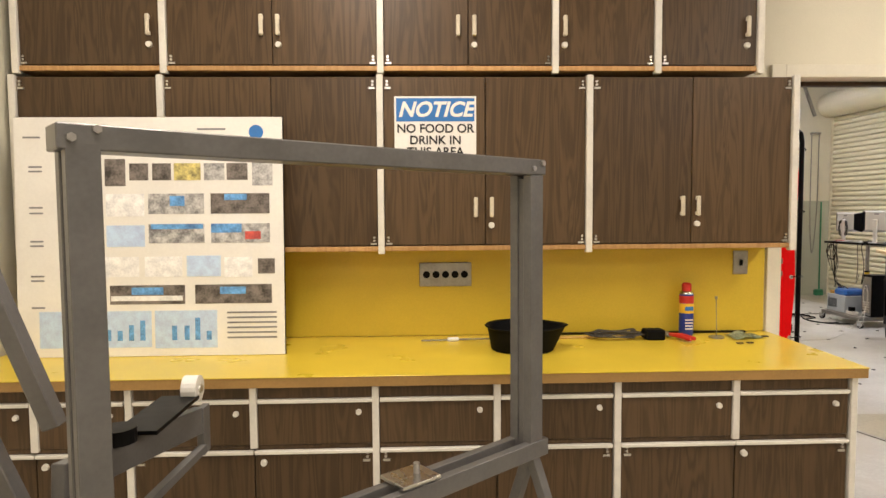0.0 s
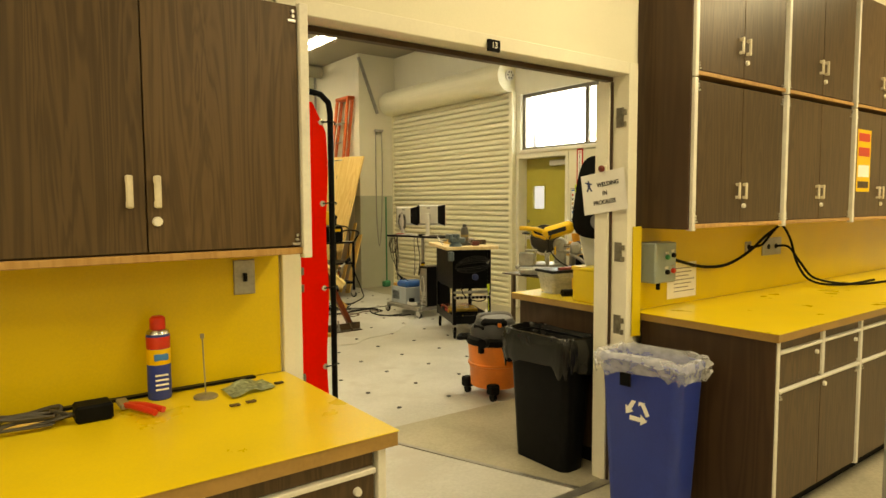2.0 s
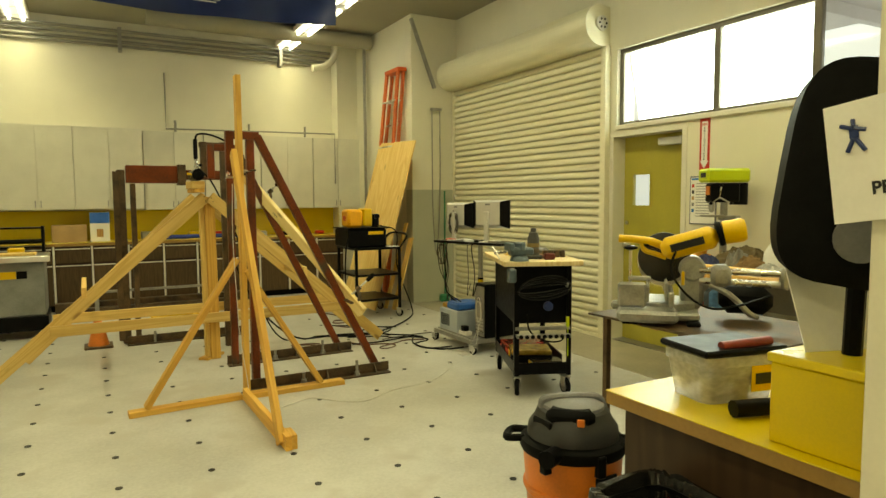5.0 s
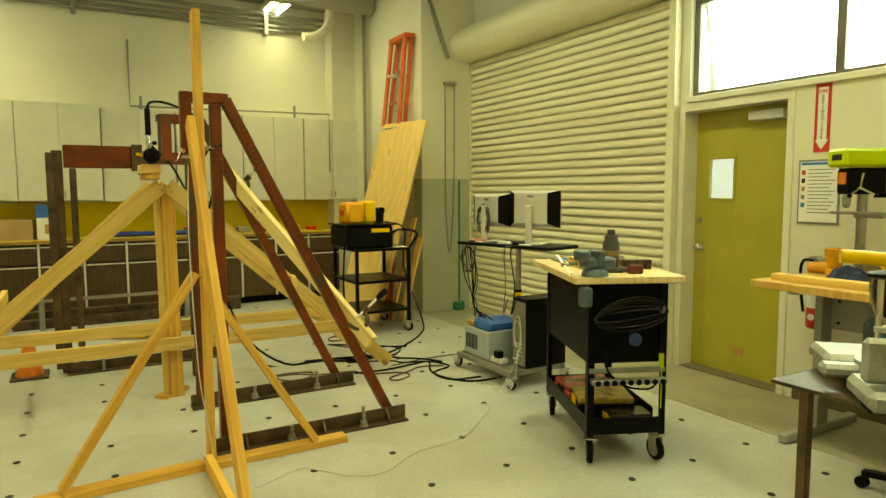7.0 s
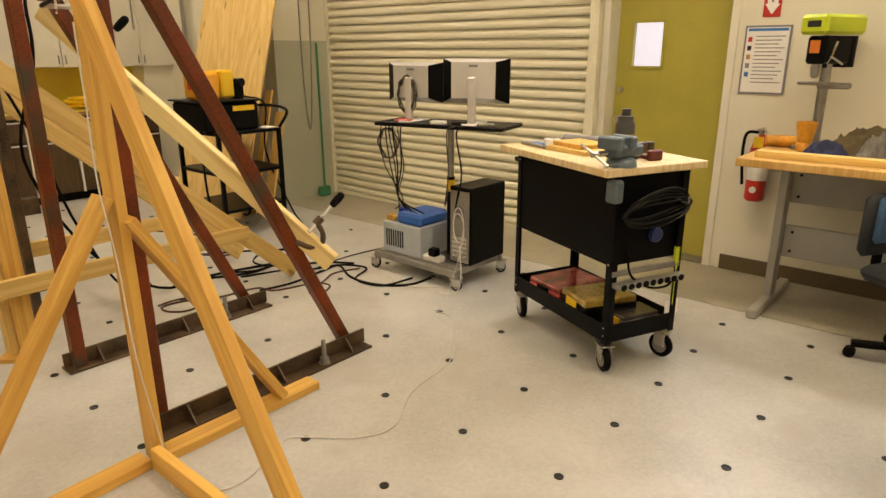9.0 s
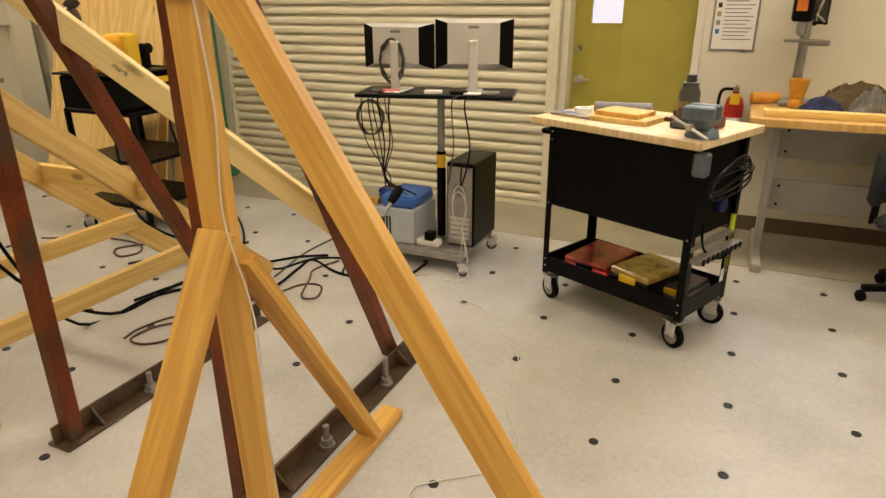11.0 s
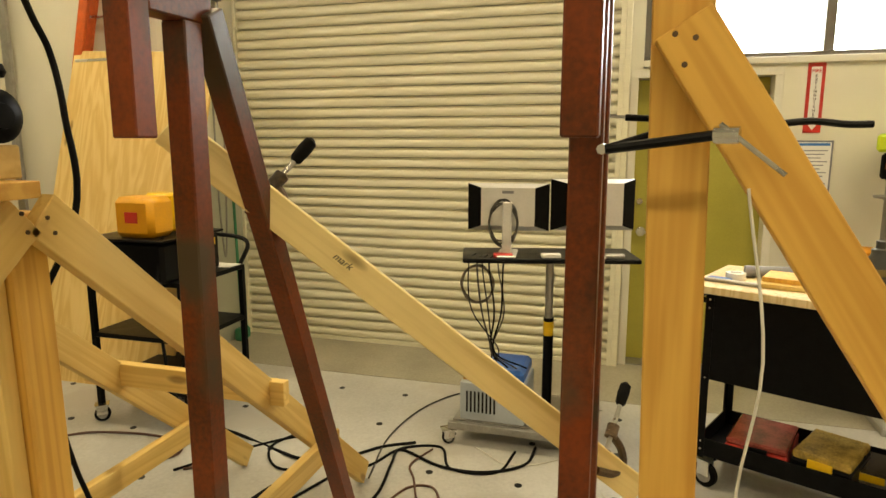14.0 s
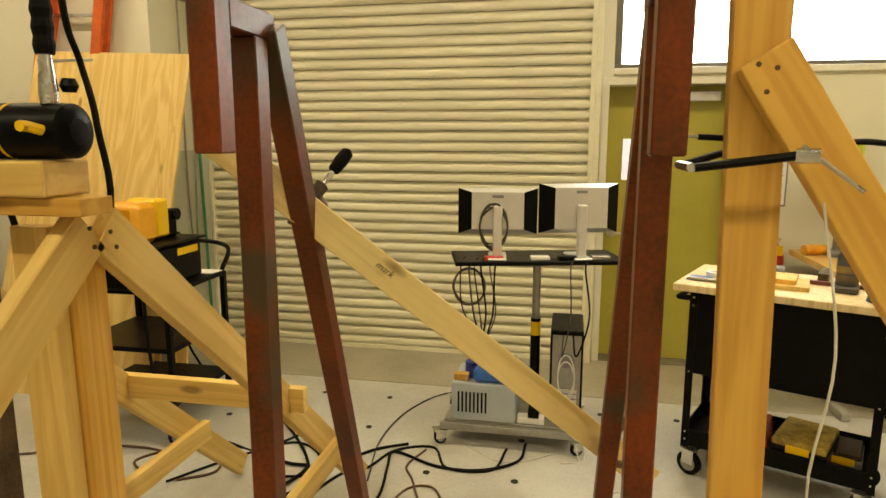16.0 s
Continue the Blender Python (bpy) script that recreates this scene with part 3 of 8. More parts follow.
def poster_board():
    x0, x1, z0, z1, y = -1.56, -0.47, 0.926, 1.915, 2.985
    lean = pose(x0, y - 0.035, z0, -2.2, 0, 0)
    b = thing("poster_board", "white research poster on foam board leaning on the cabinets", "poster", (-1.0, y, z0))
    W, H = x1 - x0, z1 - z0
    part("board", box((0, 0, 0), (W, 0.010, H), 0.001), PAPER, b, "", lean)
    part("edge", box((-0.003, 0.0102, -0.0), (W + 0.003, 0.014, H + 0.003)), BLACK, b, "black backing edge", lean)
    tones = [mat("print_" + n, c, 0.5, var=0.5, scale=26, fine=120, color2=d) for n, c, d in (
        ("dark", (0.16, 0.14, 0.13), (0.04, 0.035, 0.03)), ("blue", (0.12, 0.32, 0.62), (0.06, 0.16, 0.40)),
        ("sand", (0.55, 0.48, 0.16), (0.20, 0.17, 0.08)), ("grey", (0.42, 0.42, 0.42), (0.14, 0.14, 0.15)),
        ("pale", (0.72, 0.72, 0.74), (0.68, 0.69, 0.72)), ("sky", (0.38, 0.50, 0.80), (0.46, 0.57, 0.83)), ("red", (0.5, 0.08, 0.06), (0.3, 0.05, 0.05)))]
    S = W / 470.0

    def pic(px0, py0, px1, py1, tone, lift=0.0012, name="picture"):
        a, c = px0 * S, px1 * S
        bm = box((a, -lift, H - py1 * S), (c, -0.0002, H - py0 * S))
        return part(name, bm, tones[tone], b, "", lean)

    for k, (a, c, t) in enumerate(((157, 193, 0), (200, 233, 0), (240, 273, 0), (278, 325, 2), (331, 367, 3), (371, 408, 0), (416, 452, 3))):
        pic(a, 82 - (8 if k in (0, 6) else 0), c, 112 + (10 if k in (0, 6) else 0), t)
    pic(232, 136, 330, 172, 3), pic(342, 136, 446, 172, 0), pic(232, 190, 330, 224, 3), pic(342, 190, 446, 224, 3)
    pic(270, 140, 296, 158, 1, 0.002), pic(366, 137, 406, 148, 1, 0.002), pic(236, 190, 328, 199, 1, 0.002), pic(342, 190, 396, 206, 1, 0.002), pic(402, 204, 430, 218, 6, 0.002)
    pic(158, 136, 225, 176, 4), pic(158, 192, 225, 230, 5), pic(154, 248, 214, 284, 4), pic(224, 248, 290, 284, 4), pic(298, 247, 358, 284, 5), pic(364, 250, 414, 286, 4), pic(424, 253, 454, 280, 0)
    pic(162, 299, 294, 333, 0), pic(312, 299, 448, 333, 0), pic(200, 303, 256, 316, 1, 0.002), pic(356, 303, 402, 316, 1, 0.002), pic(164, 318, 290, 327, 4, 0.002)
    pic(38, 345, 234, 410, 5), pic(240, 345, 350, 412, 5)
    for x, hgt in ((154, 20), (174, 18), (194, 28), (214, 36), (270, 26), (292, 26), (311, 40), (331, 16)):
        pic(x, 398 - hgt, x + 9, 398, 1, 0.002, "chart_bar")
    bars = [(368, 456, 348 + k * 9) for k in range(6)] + [(25, 48, y) for y in (86, 94, 158, 168, 218, 226, 280, 288, 336)] + [(16, 46, 34), (320, 370, 20)]
    for a, c, y0 in bars:
        part("text_bar", box((a * S, -0.0012, H - (y0 + 3) * S), (c * S, -0.0002, H - y0 * S)), INK_GREY, b, "", lean)
    part("badge", cyl((424 * S, -0.001, H - 27 * S), (424 * S, -0.0002, H - 27 * S), 13 * S, n=18), INK_BLUE, b, "round blue badge", lean)


poster_board()


def notice_sign():
    s = thing("notice_sign", "white notice sign with blue header on a cabinet door", "sign", (0.17, 3.07, 1.73))
    part("plate", box((-0.008, 3.0915, 1.725), (0.348, 3.0945, 2.016), 0.001), PAPER, s)
    part("header", box((0.0, 3.0905, 1.908), (0.340, 3.0914, 2.008)), INK_BLUE, s, "blue header panel")
    lettering("NOTICE", 0.088, (0.17, 3.0898, 1.957), FACE_S, PAPER, s, "header_letters", bold=0.030, slant=0.28)
    for k, t in enumerate(("NO FOOD OR", "DRINK IN", "THIS AREA")):
        lettering(t, 0.052, (0.17, 3.0898, 1.876 - 0.050 * k), FACE_S, INK, s, "letters")


notice_sign()


def wall_plate(x0, x1, z0, z1, sockets, label, category, y=3.3):
    p = thing(category.replace(" ", "_"), label, category, ((x0 + x1) / 2, y + 0.005, z0))
    part("plate", box((x0, y, z0), (x1, y + 0.0088, z1), 0.002), STEEL, p)
    for k in range(sockets):
        x = x0 + (x1 - x0) * (k + 0.75) / (sockets + 0.5)
        part("socket", cyl((x, y + 0.0005, (z0 + z1) / 2), (x, y - 0.004, (z0 + z1) / 2), 0.017, n=16), BLACK, p, "round black socket")
    return p


wall_plate(0.094, 0.341, 1.162, 1.275, 5, "steel outlet strip with five black sockets on the backsplash", "outlet strip")
sw = wall_plate(1.605, 1.675, 1.205, 1.318, 0, "steel light switch plate on the backsplash", "light switch")
part("toggle", box((1.634, 3.288, 1.248), (1.646, 3.2995, 1.275), 0.002), BLACK, sw, "dark toggle")
sk2 = wall_plate(5.12, 5.37, 1.14, 1.255, 2, "steel outlet plate with plugged cords behind the worktop", "outlet plate", 3.354)

wall_plate(4.905, 4.975, 1.17, 1.24, 1, "single black socket plate behind the worktop", "outlet plate", 3.354)


def drip_pan():
    p = thing("drip_pan", "black plastic oil drain pan with a pouring lip", "pan", (0.52, 2.99, 0.926))
    bm = bmesh.new()
    n = 36
    prof = [(0.150, 0.001), (0.152, 0.004), (0.172, 0.11), (0.185, 0.118), (0.180, 0.124), (0.165, 0.118), (0.145, 0.010)]
    rings = []
    for r, z in prof:
        ring = []
        for k in range(n):
            a = 2 * math.pi * k / n
            lip = 1 + (0.22 * max(0, math.cos(a)) ** 14 if z > 0.05 else 0)
            ring.append(bm.verts.new((0.535 + 0.88 * r * lip * math.cos(a), 2.99 + 0.81 * r * math.sin(a), 0.926 + 0.86 * z)))
        rings.append(ring)
    for a, b in zip(rings, rings[1:]):
        for k in range(n):
            bm.faces.new((a[k], a[(k + 1) % n], b[(k + 1) % n], b[k]))
    bm.faces.new(rings[0][::-1])
    bm.faces.new(rings[-1])
    part("pan", bm, BLACK_MATT, p, smooth=True)


drip_pan()


def spray_can(x, y, z):
    c = thing("spray_can", "blue and yellow spray can with a red cap", "spray can", (x, y, z))
    part("body", lathe([(0.031, 0), (0.033, 0.004), (0.033, 0.188), (0.031, 0.194)], at=(x, y, z)), BLUE_BIN, c, smooth=True)
    part("band", lathe([(0.0333, 0.105), (0.0335, 0.106), (0.0335, 0.15), (0.0333, 0.151)], at=(x, y, z)), YELLOW, c, "yellow label band", smooth=True)
    part("band", lathe([(0.0333, 0.152), (0.0335, 0.153), (0.0335, 0.186), (0.0333, 0.187)], at=(x, y, z)), RED, c, "red label band", smooth=True)
    part("emblem", box((x - 0.02, y - 0.0345, z + 0.118), (x + 0.02, y - 0.031, z + 0.138), 0.002), INK_BLUE, c, "dark blue emblem bar")
    for k in range(4):
        part("text_bar", box((x - 0.018, y - 0.0345, z + 0.03 + 0.014 * k), (x + 0.018, y - 0.0315, z + 0.035 + 0.014 * k)), PAPER, c, "pale text bar")
    part("shoulder", lathe([(0.0325, 0.1945), (0.030, 0.203), (0.0225, 0.2088)], at=(x, y, z)), CHROME, c, "bright metal shoulder", smooth=True)
    part("cap", lathe([(0.022, 0.209), (0.022, 0.24), (0.014, 0.247)], at=(x, y, z)), RED, c, "red cap", smooth=True)


spray_can(1.355, 3.245, 0.926)
rng = random.Random(4)


def heap_cord(name, label, cx, cy, z, w, d, r, material, turns=7, category="cable"):
    pts = []
    for k in range(turns * 8):
        a = 2 * math.pi * k / 8
        pts.append((cx + w * (0.45 + 0.6 * rng.random()) * math.cos(a), cy + d * (0.4 + 0.7 * rng.random()) * math.sin(a), z + r + (k / (turns * 8)) * r * 5 + 0.018 * rng.random()))
    return solo(name, hose(pts, r, n=5, steps=4), material, label, category, smooth=True)


CW_LOOP = mat("white_network_cable", (0.66, 0.65, 0.60), 0.5, var=0.05)
CORD_GREY = mat("grey_rubber_cord", (0.05, 0.045, 0.036), 0.55, var=0.2, scale=20)
heap_cord("extension_lead", "bundled grey power cord lying on the worktop", 1.0, 3.17, 0.926, 0.15, 0.06, 0.0045, CORD_GREY, 5)
solo("power_adapter", box((1.12, 3.12, 0.926), (1.21, 3.19, 0.972), 0.006), BLACK_MATT, "black plug-in power adapter on the worktop", "adapter")


def snips():
    s = thing("snips", "red-handled tin snips on the worktop", "snips", (1.28, 3.12, 0.926))
    part("blade", box((1.235, 3.17, 0.93), (1.262, 3.245, 0.945), 0.003), STEEL, s)
    part("grip", hose([(1.25, 3.18, 0.94), (1.265, 3.13, 0.945), (1.30, 3.06, 0.94)], 0.009, n=8), RED, s, "red rubber grip", smooth=True)
    part("grip", hose([(1.258, 3.18, 0.94), (1.29, 3.13, 0.945), (1.325, 3.075, 0.94)], 0.009, n=8), RED, s, "red rubber grip", smooth=True)


snips()
solo("straight_edge", box((0.60, 3.275, 0.926), (1.66, 3.30, 0.934), 0.001), BLACK, "long black straight edge along the backsplash", "ruler")
solo("wood_strip", box((0.72, 3.19, 0.926), (1.10, 3.22, 0.932), 0.001), PINE_PALE, "thin pale wooden strip on the worktop", "wood strip")
sp = thing("spike", "paper spike on a round steel base", "spike", (1.465, 3.165, 0.926))
part("base", lathe([(0.035, 0), (0.035, 0.005), (0.028, 0.008)], n=18, at=(1.465, 3.165, 0.926)), STEEL, sp, smooth=True)
part("pin", cyl((1.465, 3.165, 0.933), (1.46, 3.165, 1.11), 0.0022, n=6), STEEL, sp)
part("tip", cyl((1.46, 3.165, 1.105), (1.46, 3.165, 1.118), 0.006, n=8), STEEL, sp)
bag = thing("plastic_bag", "small clear bag with green parts on the worktop", "bag", (1.59, 3.16, 0.926))
bm = bmesh.new()
for k in range(7):
    for j in range(5):
        bm.verts.new((1.52 + 0.024 * k + 0.004 * rng.random(), 3.09 + 0.028 * j + 0.006 * k, 0.929 + 0.014 * rng.random() * (0.4 + math.sin(k / 6 * math.pi))))
bm.verts.ensure_lookup_table()
for k in range(6):
    for j in range(4):
        bm.faces.new([bm.verts[i] for i in (k * 5 + j, k * 5 + 5 + j, k * 5 + 6 + j, k * 5 + 1 + j)])
bmesh.ops.solidify(bm, geom=bm.faces[:], thickness=0.002)
part("film", bm, mat("pale_green_film", (0.42, 0.50, 0.36), 0.25, var=0.3, scale=30), bag, smooth=True)
for k, (x, y) in enumerate(((1.506, 3.03), (1.555, 3.035), (1.696, 3.17))):
    solo("bracket", box((x - 0.014, y - 0.008, 0.926), (x + 0.014, y + 0.008, 0.931), 0.001), RAW_STEEL, "small dark metal scrap on the worktop", "scrap", "metal scraps on the worktop", m=pose(0, 0, 0))
rod = thing("test_rod", "thin steel rod with a white fitting on the worktop", "rod", (0.25, 3.17, 0.926))
part("shaft", cyl((0.10, 3.16, 0.932), (0.42, 3.185, 0.932), 0.004, n=8), STEEL, rod)
part("fitting", cyl((0.22, 3.169, 0.933), (0.27, 3.173, 0.933), 0.011, n=10), WHITE, rod, "white plastic fitting", smooth=True)


# grey welded gantry standing before the worktop
def gantry():
    g = thing("gantry_frame", "grey painted steel gantry frame with slotted posts", "frame", (-0.04, 1.8, 0))
    R, L = Vector((0.415, 2.17, 0)), Vector((-0.495, 1.42, 0))
    d = (R - L).normalized()
    nrm = Vector((-d.y, d.x, 0))
    Z = Vector((0, 0, 1))

    def post(p, z0, z1, name):
        for s in (-1, 1):
            beam(name, p + nrm * 0.026 * s + Z * z0, p + nrm * 0.026 * s + Z * z1, 0.055, 0.030, GREY_PAINT, g, side=d)
        beam("web", p + Z * z0 - d * 0.012, p + Z * (z1 - 0.01) - d * 0.012, 0.020, 0.024, GREY_PAINT, g, side=d)

    post(R, 0.80, 1.625, "post")
    post(L, 0.62, 1.645, "post")
    beam("top_rail", L + Z * 1.655 - d * 0.04, R + Z * 1.648 + d * 0.04, 0.045, 0.082, GREY_PAINT, g, side=(0, 0, 1))
    for p, z in ((L, 1.66), (R, 1.65)):
        for dx in (-0.018, 0.022):
            q = p + d * dx + Z * (z + dx * 0.4) - nrm * 0.041
            part("bolt", cyl(q, q - nrm * 0.008, 0.008, n=6), STEEL, g)
    for s in (-1, 1):
        beam("bottom_rail", L + d * 0.08 + nrm * 0.032 * s + Z * 0.80, R + d * 0.05 + nrm * 0.032 * s + Z * 0.81, 0.05, 0.026, GREY_PAINT, g, side=(0, 0, 1))
    mid = L.lerp(R, 0.62)
    pl = part("clamp_plate", box((-0.06, -0.05, 0), (0.06, 0.05, 0.010), 0.001), CHROME, g, "bright steel clamp plate", Matrix.Translation(mid + Z * 0.838) @ pose(0, 0, 0, 0, 0, 38))
    part("stud", cyl(mid + Z * 0.84 + d * 0.02, mid + Z * 0.875 + d * 0.02, 0.009, n=8), STEEL, pl)
    for p in (R, L):
        for s in (-1, 1):
            beam("leg", p + Z * 0.79 + d * 0.02, p + nrm * 0.30 * s + Z * 0.012 + d * 0.06, 0.032, 0.032, GREY_PAINT, g, side=d)
            q = p + nrm * 0.30 * s + d * 0.06
            part("foot", cyl(q, q + Z * 0.014, 0.03, n=12), BLACK_MATT, g, "black rubber foot")
    beam("strut", (-0.60, 1.50, 1.12), (-0.81, 1.47, 1.72), 0.034, 0.034, GREY_PAINT, g)
    beam("strut", (-0.58, 1.47, 0.80), (-0.735, 1.47, 1.16), 0.034, 0.034, GREY_PAINT, g)
    a = beam("side_arm", (-0.60, 1.50, 1.01), (-0.512, 2.03, 0.955), 0.030, 0.07, GREY_PAINT, g, side=(1, 0, 0))
    part("tray", box((-0.60, 1.72, 1.022), (-0.50, 2.0, 1.032), 0.001, cyl((-0.56, 1.66, 1.03), (-0.56, 1.66, 1.062), 0.04, n=18)), BLACK, a, "black dish and plate")
    w = part("caster_wheel", cyl((-0.545, 2.02, 1.045), (-0.505, 2.02, 1.045), 0.036, n=20), WHITE, a, "white plastic caster wheel")
    part("hub", cyl((-0.55, 2.02, 1.045), (-0.50, 2.02, 1.045), 0.012, n=10), CHROME, w)
    beam("brace", (-0.58, 1.52, 0.82), (-0.50, 2.02, 0.88), 0.022, 0.022, GREY_PAINT, g)
    beam("hanger", (-0.505, 2.04, 0.86), (-0.505, 2.04, 0.99), 0.02, 0.05, GREY_PAINT, g)


gantry()
beam("wooden_dowel", (-0.68, 1.36, 1.24), (-0.50, 1.33, 0.0), 0.022, 0.022, PINE)
tagged(bpy.data.objects["wooden_dowel"], "round pale wooden dowel leaning by the gantry", "dowel")
LOCKER = thing("machine_column", "grey painted steel machine column near the doorway", "column", (2.86, 1.82, 0))

# ---- doorway: bins, sign, control box ----


def bin_shell(w0, d0, w1, d1, hgt, rim=0.02, corner=0.05):
    """An open tapered bin with rounded corners, walls and a rolled rim, about its own z axis."""
    bm = bmesh.new()

    def ring(w, d, z, c):
        vs = []
        for cx, cy, a0 in ((w / 2 - c, d / 2 - c, 0), (-w / 2 + c, d / 2 - c, 90), (-w / 2 + c, -d / 2 + c, 180), (w / 2 - c, -d / 2 + c, 270)):
            for k in range(5):
                a = radians(a0 + 22.5 * k)
                vs.append(bm.verts.new((cx + c * math.cos(a), cy + c * math.sin(a), z)))
        return vs

    rs = [ring(w0, d0, 0, corner), ring(w1, d1, hgt - 0.03, corner), ring(w1 + rim, d1 + rim, hgt - 0.028, corner), ring(w1 + rim, d1 + rim, hgt, corner),
          ring(w1 - 0.012, d1 - 0.012, hgt, corner), ring(w0 - 0.02, d0 - 0.02, 0.02, corner * 0.8)]
    for a, b in zip(rs, rs[1:]):
        n = len(a)
        for k in range(n):
            bm.faces.new((a[k], a[(k + 1) % n], b[(k + 1) % n], b[k]))
    bm.faces.new(rs[0][::-1])
    bm.faces.new(rs[-1])
    return bm


def liner(w, d, hgt, drop, seed, inner=0.22):
    """A crumpled bag folded over the rim."""
    r = random.Random(seed)
    bm = bmesh.new()
    n, rings = 168, []
    prof = [(0.020, -drop), (0.027, -drop * 0.75), (0.024, -drop * 0.5), (0.030, -drop * 0.25), (0.022, -0.010), (0.014, 0.014), (-0.004, 0.016), (-0.02, -0.02), (-0.035, -inner * 0.6), (-0.06, -inner)]
    c = 0.05
    for i, (off, dz) in enumerate(prof):
        vs = []
        for k in range(n):
            a = 2 * math.pi * k / n
            ca, sa = math.cos(a), math.sin(a)
            e = 0.28
            x = (w / 2 + off) * math.copysign(abs(ca) ** e, ca)
            y = (d / 2 + off) * math.copysign(abs(sa) ** e, sa)
            crease = abs(noise.noise(Vector((a * 5 + i * 0.5, seed * 1.3, i * 0.7)))) + 0.5 * abs(noise.noise(Vector((a * 11 - i * 0.8, seed, i * 1.1))))
            j = noise.noise(Vector((x * 9, y * 9, seed + i * 0.6))) * 0.02 + (r.random() - 0.5) * 0.002 + (0.055 * crease - 0.012 if i < 4 or i > 6 else 0.022 * crease)
            zz = hgt + dz + (noise.noise(Vector((a * 3, seed, 0))) * (drop * 0.7 if i == 0 else 0.45 * drop if i == 1 else 0.2 * drop if i == 2 else 0.012))
            vs.append(bm.verts.new((x * (1 + j), y * (1 + j), zz + j * 0.4)))
        rings.append(vs)
    for a, b in zip(rings, rings[1:]):
        for k in range(n):
            bm.faces.new((a[k], a[(k + 1) % n], b[(k + 1) % n], b[k]))
    bm.faces.new(rings[-1])
    return bm


def black_bin():
    m = Matrix.Translation((3.578, 3.79, 0))
    b = thing("trash_bin", "black plastic trash bin with a black liner inside the doorway", "trash bin", (3.578, 3.79, 0))
    part("tub", bin_shell(0.17, 0.40, 0.21, 0.48, 0.74), BLACK, b, "", m, True)
    part("liner", liner(0.235, 0.50, 0.745, 0.17, 3, 0.34), BLACK_BAG, b, "crumpled black bin liner", m, True)


black_bin()


def blue_bin():
    at = (3.545, 3.083, 0)
    m = Matrix.Translation(at) @ pose(0, 0, 0, 0, 0, -86)
    b = thing("recycling_bin", "blue plastic recycling bin with a clear liner", "recycling bin", at)
    part("tub", bin_shell(0.36, 0.19, 0.435, 0.235, 0.75), BLUE_BIN, b, "", m, True)
    film = film_mat("clear_liner_film", (0.80, 0.82, 0.88), 0.22, 0.46)
    part("liner", liner(0.445, 0.245, 0.755, 0.075, 8, 0.30), film, b, "cloudy clear bin liner", m, True)
    part("tag", box((-0.08, -0.146, 0.625), (-0.02, -0.141, 0.69), 0.001), BLACK, b, "small black tag with paper edge", m)
    # three chasing arrows
    for k in range(3):
        a0 = 90 + 120 * k
        bm = bmesh.new()
        c0, c1 = Vector((math.cos(radians(a0)), 0, math.sin(radians(a0)))) * 0.062, Vector((math.cos(radians(a0 + 120)), 0, math.sin(radians(a0 + 120)))) * 0.062
        e = (c1 - c0).normalized()
        nn = Vector((-e.z, 0, e.x))
        p0, p1 = c0 + e * 0.022, c1 - e * 0.040
        outline = [p0 + nn * 0.008, p1 + nn * 0.008, p1 + nn * 0.020, c1 - e * 0.012, p1 - nn * 0.020, p1 - nn * 0.008, p0 - nn * 0.008]
        vs = [bm.verts.new(p) for p in outline]
        f = bm.faces.new(vs)
        g2 = bmesh.ops.extrude_face_region(bm, geom=[f])
        bmesh.ops.translate(bm, vec=(0, 0.002, 0), verts=[v for v in g2["geom"] if isinstance(v, bmesh.types.BMVert)])
        part("arrow", bm, PAPER, b, "white printed arrow", m @ Matrix.Translation((0.0, -0.1145, 0.51)) @ pose(0, 0, 0, -2.8, 0, 0) @ Matrix.Diagonal((1.3, 1.0, 1.3, 1.0)))


blue_bin()


def welding_sign():
    m = Matrix.Translation((3.592, 3.425, 1.551)) @ pose(0, 0, 0, 0, 0, -90) @ pose(0, 0, 0, 0, -8, 0)
    s = thing("paper_sign", "laminated white paper sign stuck on the door jamb", "sign", (3.592, 3.425, 1.45))
    part("sheet", box((-0.142, 0, -0.106), (0.142, 0.0015, 0.106), 0.0005), PAPER, s, "", m)
    for t, x, z in (("WELDING", 0.032, 0.040), ("IN", 0.008, -0.006), ("PROGRESS", 0.0, -0.052)):
        w = m @ Matrix.Translation((x, -0.001, z)) @ FACE_S
        lettering(t, 0.031, w.translation, w, INK, s, "letters", bold=0.026)
    fig = box((-0.100, -0.002, 0.040), (-0.084, -0.0005, 0.062), 0)
    for a, c in (((-0.094, 0.040), (-0.106, 0.018)), ((-0.090, 0.040), (-0.076, 0.016)), ((-0.095, 0.058), (-0.114, 0.066)), ((-0.090, 0.058), (-0.072, 0.052)), ((-0.092, 0.062), (-0.092, 0.074))):
        hose([(a[0], -0.0012, a[1]), (c[0], -0.0012, c[1])], 0.004, n=5, bm=fig, smooth=False)
    part("pictogram", fig, NAVY, s, "small blue pictogram bars", m)
    solo("magnet", lathe([(0.012, 0), (0.018, 0.008), (0.018, 0.018), (0.012, 0.025)], n=14), mat('dark_red_plastic', (0.16, 0.025, 0.012), 0.35), "dark red round magnet holding the paper sign", "magnet", m=Matrix.Translation((3.5915, 3.43, 1.672)) @ pose(0, 0, 0, 0, -90, 0), smooth=True)
    solo("sign_spacer", box((3.594, 3.415, 1.60), (3.6095, 3.445, 1.69), 0.002), FRAME_PAINT, "cream painted block behind the sign on the jamb", "bracket")


welding_sign()


